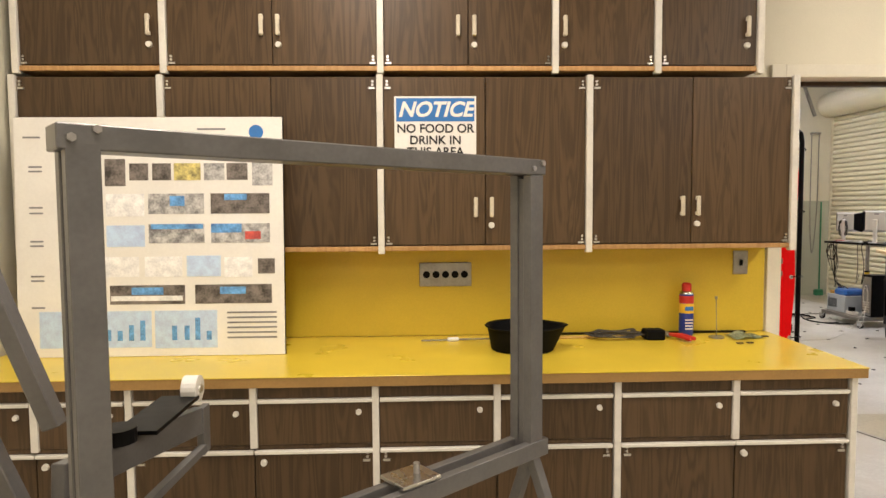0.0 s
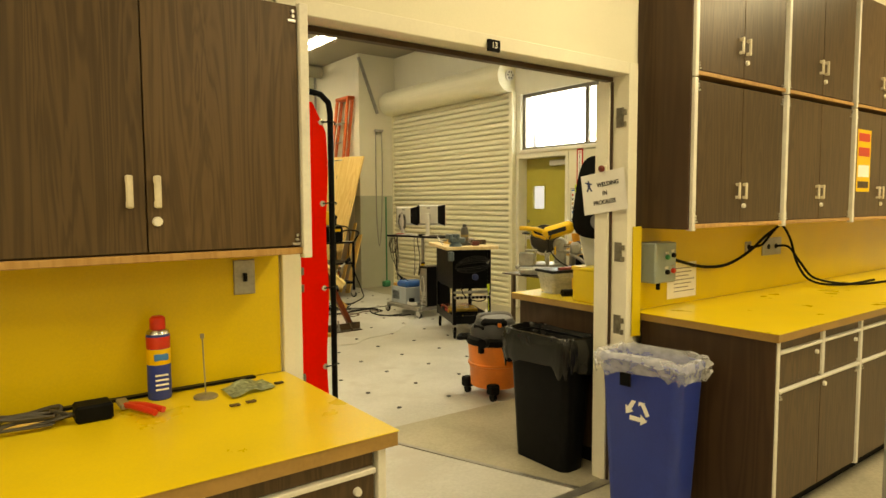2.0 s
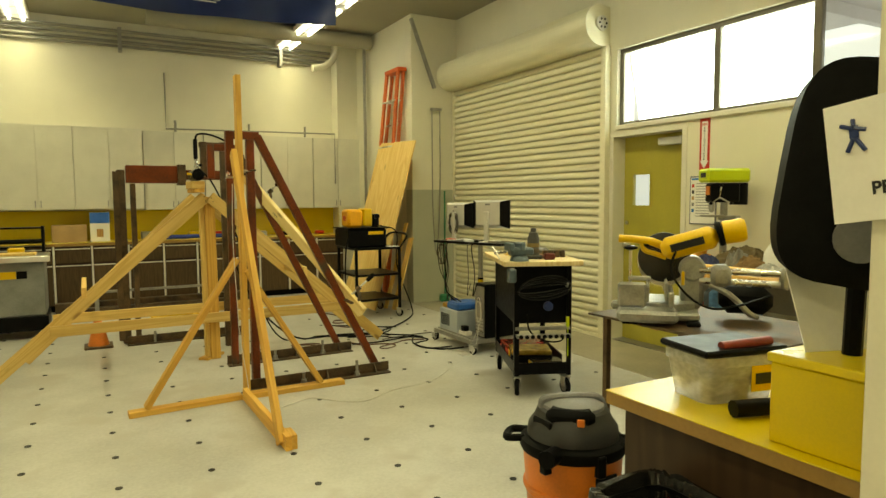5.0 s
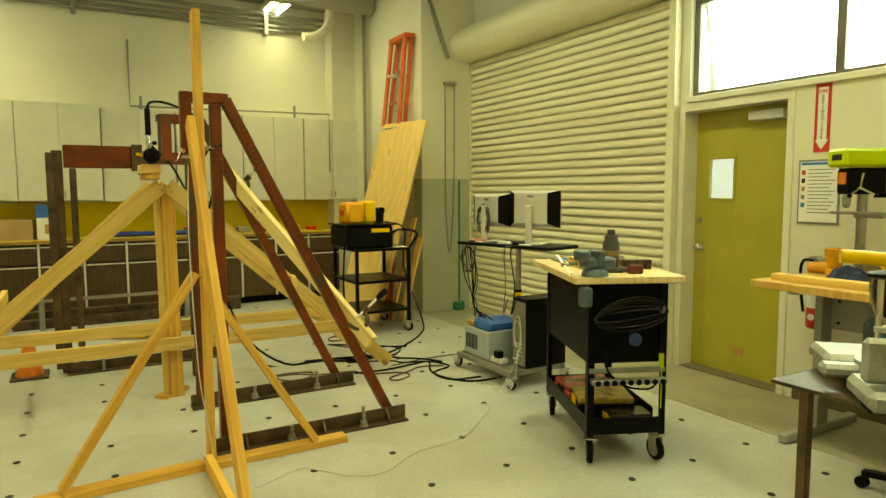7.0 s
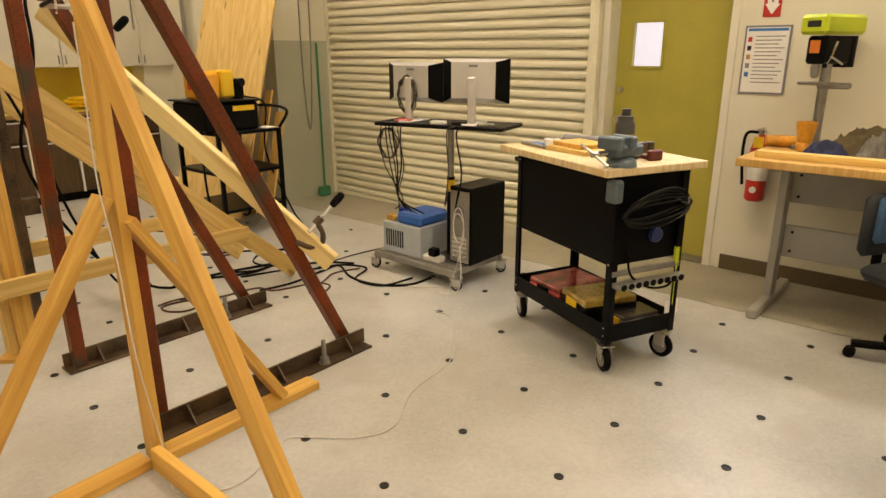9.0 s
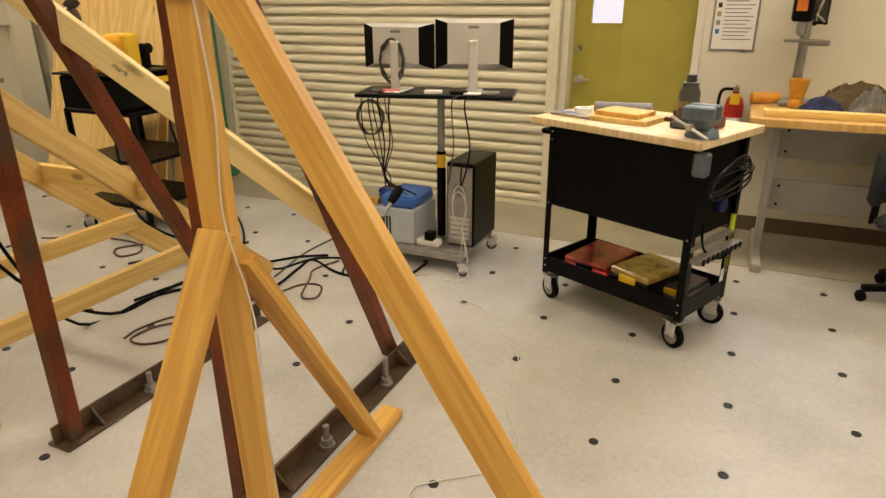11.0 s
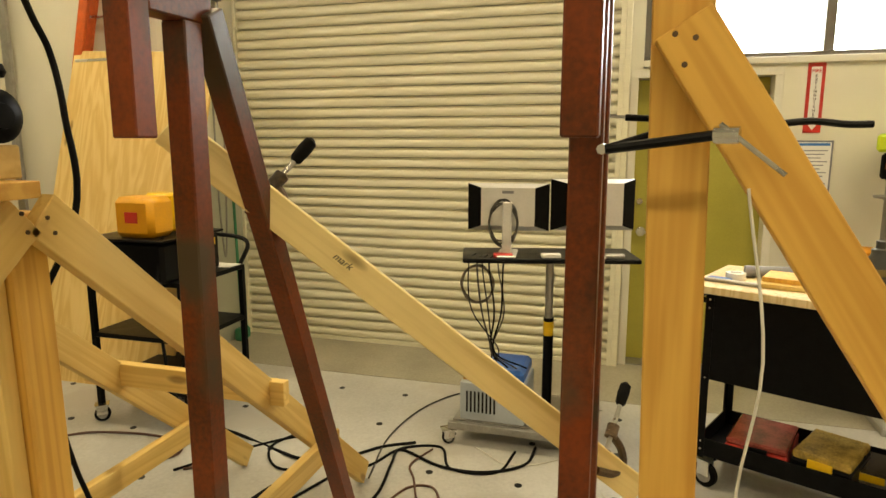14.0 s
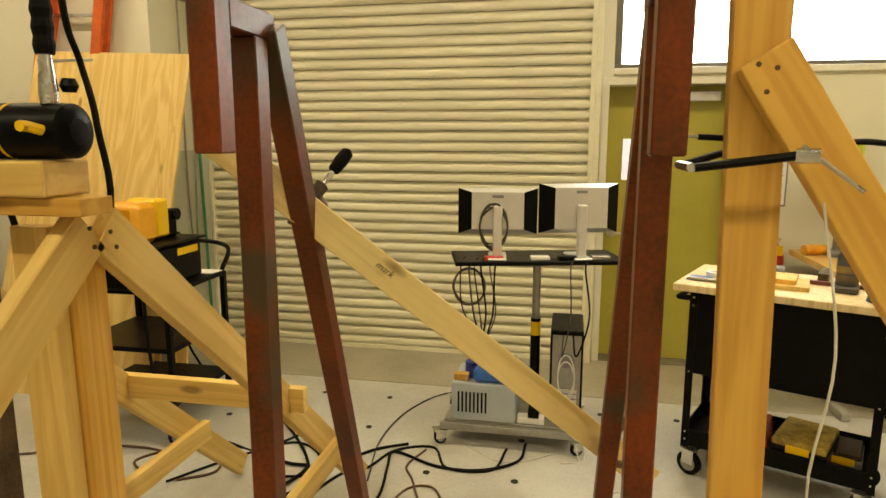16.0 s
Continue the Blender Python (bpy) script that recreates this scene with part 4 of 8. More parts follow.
def control_box():
    c = thing("control_box", "grey electrical control box with push buttons", "control box", (4.0, 3.25, 1.05))
    part("case", box((3.80, 3.25, 1.068), (3.99, 3.3615, 1.283), 0.006), mat("grey_box_paint", (0.25, 0.30, 0.29), 0.4, var=0.06), c)
    for x, z, mt, lab in ((3.90, 1.205, GREEN_CABLE, "green push button"), (3.955, 1.213, BLACK, "black push button"), (3.90, 1.125, BLACK, "black selector knob"), (3.955, 1.13, RED, "red stop button")):
        part("button", lathe([(0.013, 0), (0.013, 0.012), (0.010, 0.016)], n=14), mt, c, lab, Matrix.Translation((x, 3.2495, z)) @ pose(0, 0, 0, 90, 0, 0), True)
        part("button_label", box((x - 0.013, 3.2478, z + 0.016), (x + 0.013, 3.2496, z + 0.03)), CHROME, c, "small metal legend plate")
    part("gland", lathe([(0.012, 0), (0.012, 0.03), (0.008, 0.04)], n=10), BLACK, c, "black cable gland", Matrix.Translation((3.885, 3.29, 1.0275)), True)


control_box()
solo("power_cable", hose([(3.991, 3.30, 1.20), (4.15, 3.32, 1.16), (4.40, 3.33, 1.115), (4.65, 3.33, 1.115), (4.90, 3.33, 1.18), (5.10, 3.33, 1.27), (5.35, 3.34, 1.35)], 0.009, n=8), BLACK_MATT, "thick black power cable looping along the backsplash", "cable", smooth=True)
solo("mains_lead", hose([(4.94, 3.345, 1.205), (5.02, 3.31, 1.22), (5.12, 3.30, 1.29), (5.25, 3.30, 1.34), (5.36, 3.29, 1.24), (5.40, 3.26, 1.08), (5.48, 3.2, 0.96), (5.7, 3.1, 0.926), (6.2, 3.08, 0.924)], 0.008, n=8), BLACK_MATT, "black mains lead looping along the backsplash", "cable", smooth=True)
solo("power_cable", hose([(5.28, 3.35, 1.198), (5.36, 3.30, 1.19), (5.45, 3.26, 1.08), (5.55, 3.2, 0.97), (5.8, 3.05, 0.927), (6.3, 2.98, 0.924)], 0.008, n=8), BLACK_MATT, "thick black power cable looping along the backsplash", "cable", smooth=True)
sh = thing("paper_notice", "printed warning sheet taped to the backsplash", "notice", (4.25, 3.30, 0.95))
part("sheet", box((4.075, 3.3605, 0.947), (4.36, 3.3622, 1.15)), PAPER, sh)
for k in range(7):
    part("text_bar", box((4.14, 3.3595, 1.115 - 0.022 * k), (4.34 - 0.03 * (k % 3), 3.3604, 1.120 - 0.022 * k)), INK_GREY, sh)
wl = thing("warning_label", "yellow warning label on a cabinet door", "label", (5.82, 3.05, 1.55))
part("sheet", box((5.76, 3.0575, 1.56), (5.98, 3.0588, 1.98)), YELLOW, wl)
for z0, z1, mt in ((1.90, 1.955, RED), (1.80, 1.86, RED), (1.66, 1.74, PAPER), (1.585, 1.63, RAW_STEEL)):
    part("text_bar", box((5.78, 3.0565, z0), (5.96, 3.0574, z1)), mt, wl, "printed bar")


def column():
    part("shaft", box((2.76, 1.74, 0.0), (2.80, 1.84, 1.31), 0.004), mat("light_grey_column_paint", (0.26, 0.26, 0.25), 0.4, var=0.08), LOCKER, "grey steel upright")
    part("housing", box((2.82, 1.66, 0), (3.02, 1.84, 0.849), 0.008), mat("pale_machine_paint", (0.42, 0.42, 0.38), 0.4, var=0.08), LOCKER, "pale painted lower housing")
    part("pole", cyl((2.90, 1.775, 0.85), (2.90, 1.775, 2.6), 0.035, n=16), mat("pale_pole_paint", (0.5, 0.5, 0.46), 0.4, var=0.08), LOCKER, "pale painted upright pole", smooth=True)


column()

# ---- lab: fixed things along the walls ----
def shutter():
    s = thing("roller_shutter", "cream painted corrugated steel roller shutter, closed", "roller shutter", (7.22, 9.56, 0), kind="structure")
    pitch, n, y0, y1 = 0.0790, 39, 7.952, 11.045
    prof = []
    for k in range(7):
        a = k / 6
        prof.append((7.136 - 0.011 * math.sin(a * math.pi) ** 0.35, 0.004 + a * (pitch - 0.022)))
    prof += [(7.164, pitch - 0.0170), (7.164, pitch - 0.001)]
    bm0 = bmesh.new()
    ends = []
    for y in (y0, y1):
        ends.append([bm0.verts.new((x, y, z)) for x, z in prof] + [bm0.verts.new((7.168, y, pitch - 0.001)), bm0.verts.new((7.168, y, 0.002))])
    q = len(ends[0])
    for k in range(q):
        bm0.faces.new((ends[0][k], ends[0][(k + 1) % q], ends[1][(k + 1) % q], ends[1][k]))
    bm0.faces.new(ends[0][::-1]), bm0.faces.new(ends[1])
    first = part("slat", bm0, SHUTTER, s, smooth=True)
    for k in range(1, n):
        put("slat", first.data, s, "", Matrix.Translation((0, 0, pitch * k + 0.035)))
    first.matrix_basis = Matrix.Translation((0, 0, 0.035))
    WORLD[first] = first.matrix_basis
    part("bottom_bar", box((7.122, y0, 0.0), (7.168, y1, 0.034), 0.003), SHUTTER, s)
    for lo, hi in ((7.908, 7.951), (11.030, 11.056)):
        part("guide", box((7.105, lo, 0), (7.178, hi, RZ), 0.003), SHUTTER, s, "painted side guide channel")
    part("guide_lip", box((7.108, 7.9515, 0), (7.114, 7.985, RZ), 0.001), SHUTTER, s, "painted guide lip")
    # Added black sheet: gives the slat gaps their dark shadow lines
    part("backing", box((7.27, RY0, 0), (7.30, RY1, RZ + 0.1)), BLACK_MATT, s, "dark sheet added behind the slats to blacken their gaps")
    hood = bmesh.new()
    rings = []
    for y in (7.93, 11.40):
        ring = []
        for k in range(20):
            a = radians(-90 - 205 * k / 19)
            ring.append(hood.verts.new((7.055 + 0.205 * math.cos(a), y, 3.235 + 0.205 * math.sin(a))))
        ring += [hood.verts.new((7.178, y, 3.43)), hood.verts.new((7.178, y, 3.035))]
        rings.append(ring)
    q = len(rings[0])
    for k in range(q):
        hood.faces.new((rings[0][k], rings[0][(k + 1) % q], rings[1][(k + 1) % q], rings[1][k]))
    hood.faces.new(rings[0][::-1]), hood.faces.new(rings[1])
    hd = part("hood", hood, SHUTTER, s, "smooth painted round hood with a dent", smooth=True)
    cap = part("end_plate", cyl((7.06, 7.925, 3.25), (7.06, 7.905, 3.25), 0.075, n=20), TRIM, hd, "pale round end plate")
    for k in range(6):
        a = radians(60 * k)
        part("vent_hole", cyl((7.06 + 0.045 * math.cos(a), 7.906, 3.25 + 0.045 * math.sin(a)), (7.06 + 0.045 * math.cos(a), 7.902, 3.25 + 0.045 * math.sin(a)), 0.012, n=8), HOLE, hd)


slab("wall_stub_side", (RT - 0.02, RY1 + 0.2, 0), (RT, 13.6, 4.05), WALL, "plain wall closing the corner")
shutter()


def steel_door():
    d = thing("door_1", "olive-yellow painted steel door, closed, with a small window", "door", (7.33, 7.42, 0), kind="structure")
    z0, z1, y0, y1 = 1.405, 1.715, 7.50, 7.725
    bm = box((7.33, GD0, 0.012), (7.37, y0, GDZ), 0.001)
    box((7.33, y1, 0.012), (7.37, GD1, GDZ), 0.001, bm)
    box((7.33, y0, 0.012), (7.37, y1, z0), 0, bm)
    box((7.33, y0, z1), (7.37, y1, GDZ), 0, bm)
    part("leaf", bm, DOOR_GREEN, d)
    w = part("window_frame", box((7.322, y0 - 0.02, z0 - 0.02), (7.329, y0, z1 + 0.02), 0, box((7.322, y1, z0 - 0.02), (7.329, y1 + 0.02, z1 + 0.02), 0, box((7.322, y0, z1), (7.329, y1, z1 + 0.02), 0, box((7.322, y0, z0 - 0.02), (7.329, y1, z0))))), DOOR_GREEN, d)
    pane = part("pane", box((7.345, y0 + 0.001, z0 + 0.001), (7.350, y1 - 0.001, z1 - 0.001)), GLASS, w)
    pane.visible_shadow = False
    k = part("door_knob", lathe([(0.034, 0), (0.034, 0.008), (0.012, 0.014), (0.012, 0.036), (0.028, 0.044), (0.030, 0.060), (0.022, 0.068)], n=18), CHROME, d, "round satin steel knob", Matrix.Translation((7.329, 7.785, 1.0)) @ pose(0, 0, 0, 0, -90, 0), True)
    part("lever", box((7.262, 7.70, 0.992), (7.272, 7.79, 1.008), 0.003), CHROME, k)
    part("deadbolt", lathe([(0.024, 0), (0.022, 0.014)], n=16), CHROME, d, "round deadbolt cylinder", Matrix.Translation((7.329, 7.80, 1.225)) @ pose(0, 0, 0, 0, -90, 0), True)
    part("closer", box((7.25, 7.06, 1.985), (7.328, 7.34, 2.055), 0.006), SILVER, d, "silver door closer")
    part("scuff_plate", box((7.3275, 7.36, 0.16), (7.3295, 7.46, 0.23), 0.001), TAN_EDGE, d, "worn patch near the foot of the door")
    for a, b in ((GD0 - 0.05, GD0), (GD1, GD1 + 0.05)):
        part("jamb", box((RW - 0.012, a - 0.002, 0), (RT + 0.002, b, GDZ), 0.002), FRAME_PAINT, d)
    part("head", box((RW - 0.012, GD0 - 0.052, GDZ), (RT + 0.002, GD1 + 0.05, GDZ + 0.052), 0.002), FRAME_PAINT, d)
    part("sill", box((7.19, GD0, 0.001), (7.42, GD1, 0.010)), STEEL, d, "worn steel door sill")


steel_door()


def window_band():
    w = thing("window_1", "long clerestory window with a dark metal frame", "window", (7.25, 6.4, WZ0), kind="structure")
    fr = mat("bronze_window_frame", (0.17, 0.15, 0.12), 0.4, metal=0.4, var=0.1)
    part("sill_rail", box((7.22, WY0, WZ0 - 0.003), (7.28, WY1, WZ0 + 0.03), 0.002), fr, w)
    part("head_rail", box((7.22, WY0, WZ1 - 0.045), (7.28, WY1, WZ1), 0.002), fr, w)
    for y in (WY0 + 0.02, 5.80, 6.67, WY1 - 0.02):
        part("mullion", box((7.222, y - 0.03, WZ0 + 0.031), (7.278, y + 0.03, WZ1 - 0.046), 0.002), fr, w)
    for a, b in ((WY0 + 0.055, 5.765), (5.835, 6.635), (6.705, WY1 - 0.055)):
        p = part("pane", box((7.246, a, WZ0 + 0.032), (7.252, b, WZ1 - 0.047)), GLASS, w)
        p.visible_shadow = False


window_band()
# bright haze outside the window, beyond a covered walkway
OUT = mat("outside_glare", (0.90, 0.89, 1.0), 1.0, var=0.12, scale=0.6, emit=0.8)
solo("backdrop", box((9.4, 3.0, -0.2), (9.45, 12.0, 4.6)), OUT, "bright hazy daylight outside the windows", "backdrop", kind="structure")
EAVE = mat("white_soffit_paint", (0.74, 0.70, 0.72), 0.6, var=0.05, emit=0.0)
ev = thing("walkway_roof", "white painted walkway roof outside the windows", "roof", (8.4, 7.0, 3.1), kind="structure")
part("deck", box((7.5, 3.2, 3.22), (9.3, 11.5, 3.27)), EAVE, ev)
for k in range(6):
    part("rafter", box((7.5, 3.8 + 1.25 * k, 3.10), (9.3, 3.88 + 1.25 * k, 3.22), 0.004), EAVE, ev)


def fire_sign():
    y0, y1, z0, z1 = 6.685, 6.79, 1.72, 2.17
    s = thing("fire_extinguisher_sign", "red and white vertical fire extinguisher sign on the wall", "sign", (7.175, 6.74, z0))
    part("plate", box((7.174, y0, z0), (7.179, y1, z1), 0.001), RED, s)
    arrow = bmesh.new()
    pts = [(6.706, 2.145), (6.769, 2.145), (6.769, 1.80), (6.782, 1.80), (6.7375, 1.735), (6.693, 1.80), (6.706, 1.80)]
    f = arrow.faces.new([arrow.verts.new((7.1735, y, z)) for y, z in pts])
    g2 = bmesh.ops.extrude_face_region(arrow, geom=[f])
    bmesh.ops.translate(arrow, vec=(-0.0012, 0, 0), verts=[v for v in g2["geom"] if isinstance(v, bmesh.types.BMVert)])
    part("arrow", arrow, PAPER, s, "white arrow panel")
    lettering("FIRE", 0.032, (7.1715, 6.7375, 2.118), FACE_W, RED, s, "letters")
    for k, ch in enumerate("EXTINGUISHER"):
        lettering(ch, 0.026, (7.1715, 6.7375, 2.085 - 0.0245 * k), FACE_W, INK, s, "letters")


fire_sign()


def wall_poster():
    y0, y1, z0, z1 = 6.60, 6.88, 1.24, 1.67
    p = thing("safety_poster", "framed white safety rules poster on the wall", "poster", (7.17, 6.74, z0))
    part("frame", box((7.168, y0, z0), (7.178, y1, z1), 0.002), INK_GREY, p, "thin dark grey frame")
    part("sheet", box((7.1665, y0 + 0.012, z0 + 0.012), (7.1679, y1 - 0.012, z1 - 0.012)), PAPER, p)
    part("title_bar", box((7.1655, y0 + 0.02, z1 - 0.035), (7.1664, y1 - 0.02, z1 - 0.018)), INK_BLUE, p, "blue title bar")
    for k in range(13):
        part("text_bar", box((7.1655, y0 + 0.03 + 0.02 * (k % 3), z1 - 0.07 - 0.024 * k), (7.1664, y1 - 0.07, z1 - 0.064 - 0.024 * k)), INK_GREY, p)
    for k, mt in enumerate((RED, INK, TAN_EDGE, INK_GREY, INK_BLUE)):
        part("pictogram", box((7.1655, y1 - 0.05, z1 - 0.10 - 0.055 * k), (7.1664, y1 - 0.025, z1 - 0.07 - 0.055 * k)), mt, p)


wall_poster()


def extinguisher():
    x, y, z = 7.085, 6.665, 0.55
    e = thing("fire_extinguisher", "red fire extinguisher with a white label hung on the wall", "fire extinguisher", (x, y, z))
    part("cylinder", lathe([(0.050, 0), (0.062, 0.012), (0.062, 0.34), (0.05, 0.39), (0.022, 0.42), (0.020, 0.44)], at=(x, y, z)), RED, e, smooth=True)
    part("label", lathe([(0.0623, 0.14), (0.0627, 0.141), (0.0627, 0.27), (0.0623, 0.271)], at=(x, y, z)), PAPER, e, "white instruction label", smooth=True)
    part("emblem", cyl((x - 0.061, y, z + 0.08), (x - 0.066, y, z + 0.08), 0.022, n=14), PAPER, e, "round white emblem")
    part("valve", box((x - 0.03, y - 0.018, z + 0.44), (x + 0.05, y + 0.018, z + 0.47), 0.004), CHROME, e, "metal valve head")
    part("lever", box((x - 0.10, y - 0.01, z + 0.475), (x + 0.03, y + 0.01, z + 0.483), 0.003), CHROME, e)
    part("hose", hose([(x - 0.02, y + 0.02, z + 0.455), (x - 0.03, y + 0.09, z + 0.44), (x - 0.03, y + 0.10, z + 0.30), (x - 0.01, y + 0.085, z + 0.10)], 0.010, n=8), BLACK_MATT, e, "black rubber hose", smooth=True)
    part("tag", box((x - 0.075, y - 0.03, z + 0.36), (x - 0.071, y + 0.03, z + 0.43), 0, None), YELLOW, e, "yellow inspection tag")
    part("bracket", box((x + 0.055, y - 0.02, z + 0.05), (7.1795, y + 0.02, z + 0.40), 0.002), STEEL, e)


extinguisher()

# ---- far wall of the lab ----


def far_cupboard(x0, x1, z0, z1, y, depth_to=13.398):
    c = thing("wall_cupboard", "cream laminate wall cupboard above the far bench", "cabinet", ((x0 + x1) / 2, y + 0.1, z0), "cream cupboards on the far wall")
    part("carcass", box((x0 + 0.002, y + 0.02, z0), (x1 - 0.002, depth_to, z1), 0.001), CREAM_CAB, c)
    mid = (x0 + x1) / 2
    for k, (a, b) in enumerate(((x0 + 0.004, mid - 0.003), (mid + 0.003, x1 - 0.004))):
        d = part("door", box((a, y, z0 + 0.003), (b, y + 0.018, z1 - 0.003), 0.002), CREAM_CAB, c)
        hx = b - 0.03 if k == 0 else a + 0.03
        part("handle", box((hx - 0.006, y - 0.018, z0 + 0.03), (hx + 0.006, y - 0.0005, z0 + 0.12), 0.003), STEEL, d, "small grey handle")


for x0 in (-1.16, -0.30, 0.56, 1.42, 2.28):
    far_cupboard(x0, x0 + 0.86, 1.375, 2.505, 12.98)
for x0 in (3.15, 3.985, 4.82, 5.655):
    far_cupboard(x0, x0 + 0.825, 1.36, 2.49, 13.06)


def far_base(x0, x1):
    c = thing("base_cabinet", "brown laminate base cabinet under the far bench", "cabinet", ((x0 + x1) / 2, 13.1, 0), "base cabinets under the far bench")
    part("carcass", box((x0 + 0.002, 12.82, 0.09), (x1 - 0.002, 13.398, 0.88)), LAMINATE_DARK, c)
    part("plinth", box((x0 + 0.002, 12.88, 0), (x1 - 0.002, 13.398, 0.089)), BLACK_MATT, c)
    part("drawer", box((x0 + 0.02, 12.80, 0.66), (x1 - 0.02, 12.819, 0.86), 0.002), LAMINATE, c)
    part("door", box((x0 + 0.02, 12.80, 0.10), (x1 - 0.02, 12.819, 0.63), 0.002), LAMINATE, c)
    part("pull_rail", box((x0 + 0.02, 12.788, 0.84), (x1 - 0.02, 12.80, 0.855), 0.002), TRIM, c, "off-white pull rail")
    part("pull_rail", box((x0 + 0.02, 12.788, 0.615), (x1 - 0.02, 12.80, 0.63), 0.002), TRIM, c, "off-white pull rail")
    part("strip", box((x0 - 0.012, 12.79, 0.09), (x0 + 0.012, 12.82, 0.88), 0.002), TRIM, c, "off-white metal edge strip")


for k in range(16):
    far_base(-1.15 + 0.45 * k, -0.70 + 0.45 * k)
worktop(-1.19, 6.09, 12.77, 13.397, 0.925, "long yellow worktop against the far wall")
solo("backsplash_far", box((-1.19, 13.388, 0.926), (6.09, 13.3985, 1.35)), YELLOW_SPLASH, "dark yellow backsplash behind the far bench", "backsplash", kind="structure")
ft = thing("product_box", "blue and white cardboard product box on the far bench", "box", (2.55, 13.1, 0.926))
part("carton", box((2.44, 13.0, 0.926), (2.68, 13.2, 1.33), 0.003), PAPER, ft)
part("print_band", box((2.438, 12.997, 1.18), (2.682, 13.0, 1.328)), BLUE, ft, "blue printed band")
part("print_band", box((2.52, 12.996, 0.99), (2.60, 12.9995, 1.10)), TAN_EDGE, ft, "printed picture of a brown jug")
CARD = mat("cardboard", (0.42, 0.28, 0.14), 0.7, var=0.1)
solo("cardboard_box", box((1.98, 13.0, 0.926), (2.40, 13.25, 1.16), 0.004), CARD, "open brown cardboard box on the far bench", "box")
for x0, x1, mt, nm in ((3.2, 4.6, BLUE_BIN, "long blue pipe lying on the far bench"), (1.2, 1.9, BLACK, "long black bar lying on the far bench")):
    solo("pipe", cyl((x0, 13.0, 0.958), (x1, 13.02, 0.958), 0.03, n=12), mt, nm, "pipe", smooth=True)
for k in range(9):
    x = 3.0 + 0.33 * k + 0.1 * rng.random()
    hh = 0.05 + 0.08 * rng.random()
    solo("hand_tool", box((x, 13.1 + 0.1 * rng.random(), 0.926), (x + 0.12 + 0.1 * rng.random(), 13.28, 0.926 + hh), 0.012), (STEEL, BLACK, YELLOW, RED, RAW_STEEL)[k % 5], "small mixed tool lying on the far bench", "tool", "tools on the far bench")
heap_cord("tow_strap", "yellow webbing strap heaped on the far bench", 5.35, 13.05, 0.926, 0.16, 0.09, 0.018, YELLOW, 4, "strap")
heap_cord("cord_pile", "coiled yellow extension cord on the floor by the far bench", 3.35, 11.45, 0.0, 0.30, 0.20, 0.009, YELLOW, 8)
solo("steel_bar", box((2.2, 12.3, 0.0), (4.2, 12.42, 0.10), 0.004), RAW_STEEL, "long rusty steel bar on the floor by the far bench", "bar")
solo("steel_bar", box((2.0, 12.48, 0.0), (4.6, 12.60, 0.16), 0.004), RAW_STEEL, "long rusty steel bar on the floor by the far bench", "bar")
solo("steel_bar", box((2.4, 12.2, 0.30), (4.0, 12.26, 0.33), 0.002, box((2.45, 12.2, 0), (2.5, 12.26, 0.30), 0, box((3.9, 12.2, 0), (3.95, 12.26, 0.30)))), STEEL, "low grey steel stand by the far bench", "stand")


PIPE = mat("grey_pipe_paint", (0.30, 0.29, 0.25), 0.45, metal=0.3, var=0.1)
for k, (z, y) in enumerate(((3.70, 13.36), (3.76, 13.35), (3.83, 13.33), (3.90, 13.30))):
    solo("conduit", hose([(-1.18, y, z), (6.05, y, z)], 0.018 + 0.006 * (k % 2), n=8, smooth=False), PIPE, "grey conduit run along the top of the far wall", "conduit", "conduits on the far wall", smooth=True)
for x in (-0.2, 2.9, 5.2):
    solo("conduit_clamp", box((x, 13.26, 3.62), (x + 0.05, 13.398, 3.95), 0.003), STEEL, "steel strut clamp holding the conduits", "clamp", "conduit clamps")
solo("conduit", hose([(3.50, 13.37, 3.38), (3.50, 13.37, 2.56), (6.02, 13.05, 2.56), (6.02, 13.05, 1.75)], 0.012, n=8, smooth=False), PIPE, "thin grey air line above the cupboards", "conduit", smooth=True)
for x in (3.62, 4.7, 5.6):
    solo("air_fitting", cyl((x, 13.30, 2.50), (x, 13.30, 2.68), 0.018, n=8), PIPE, "grey air line fitting over the cupboards", "fitting", "air line fittings", smooth=True)
solo("drain_pipe", hose([(6.0, 12.9, 4.04), (6.0, 12.9, 3.80), (5.85, 12.9, 3.62), (5.62, 12.9, 3.56)], 0.055, n=12), WALL, "thick cream painted drain pipe below the ceiling", "pipe", smooth=True)
solo("duct", cyl((3.2, 12.4, 3.93), (6.4, 12.4, 3.93), 0.11, n=20), CEIL, "round painted duct below the ceiling", "duct", smooth=True)
for x, dx in ((6.40, 0.0), (6.36, -0.08)):
    solo("steel_angle", box((x - 0.02, 12.62 + dx, 0.0), (x + 0.012, 12.66 + dx, 3.9), 0.002), STEEL, "long steel bar standing in the corner", "bar", "steel bars in the corner", m=pose(0, 0, 0, 0, 0, 0))
bmd, md = stick((6.44, 11.04, 3.98), (6.80, 11.03, 3.05), 0.03, 0.05, (0, 1, 0))
solo("roof_brace", bmd, STEEL, "diagonal grey steel brace at the wall", "brace", m=md)
solo("pull_chain", hose([(6.757, 11.03, 2.745), (6.76, 11.03, 1.4), (6.80, 11.03, 0.76), (6.84, 11.03, 0.9), (6.878, 11.03, 1.6), (6.883, 11.03, 2.755)], 0.008, n=5), STEEL, "thin steel pull chain hanging by the shutter", "chain", smooth=True)
solo("chain_bracket", box((6.74, 11.0, 2.74), (6.90, 11.056, 2.775), 0.003), STEEL, "small steel bracket carrying the pull chain", "bracket")
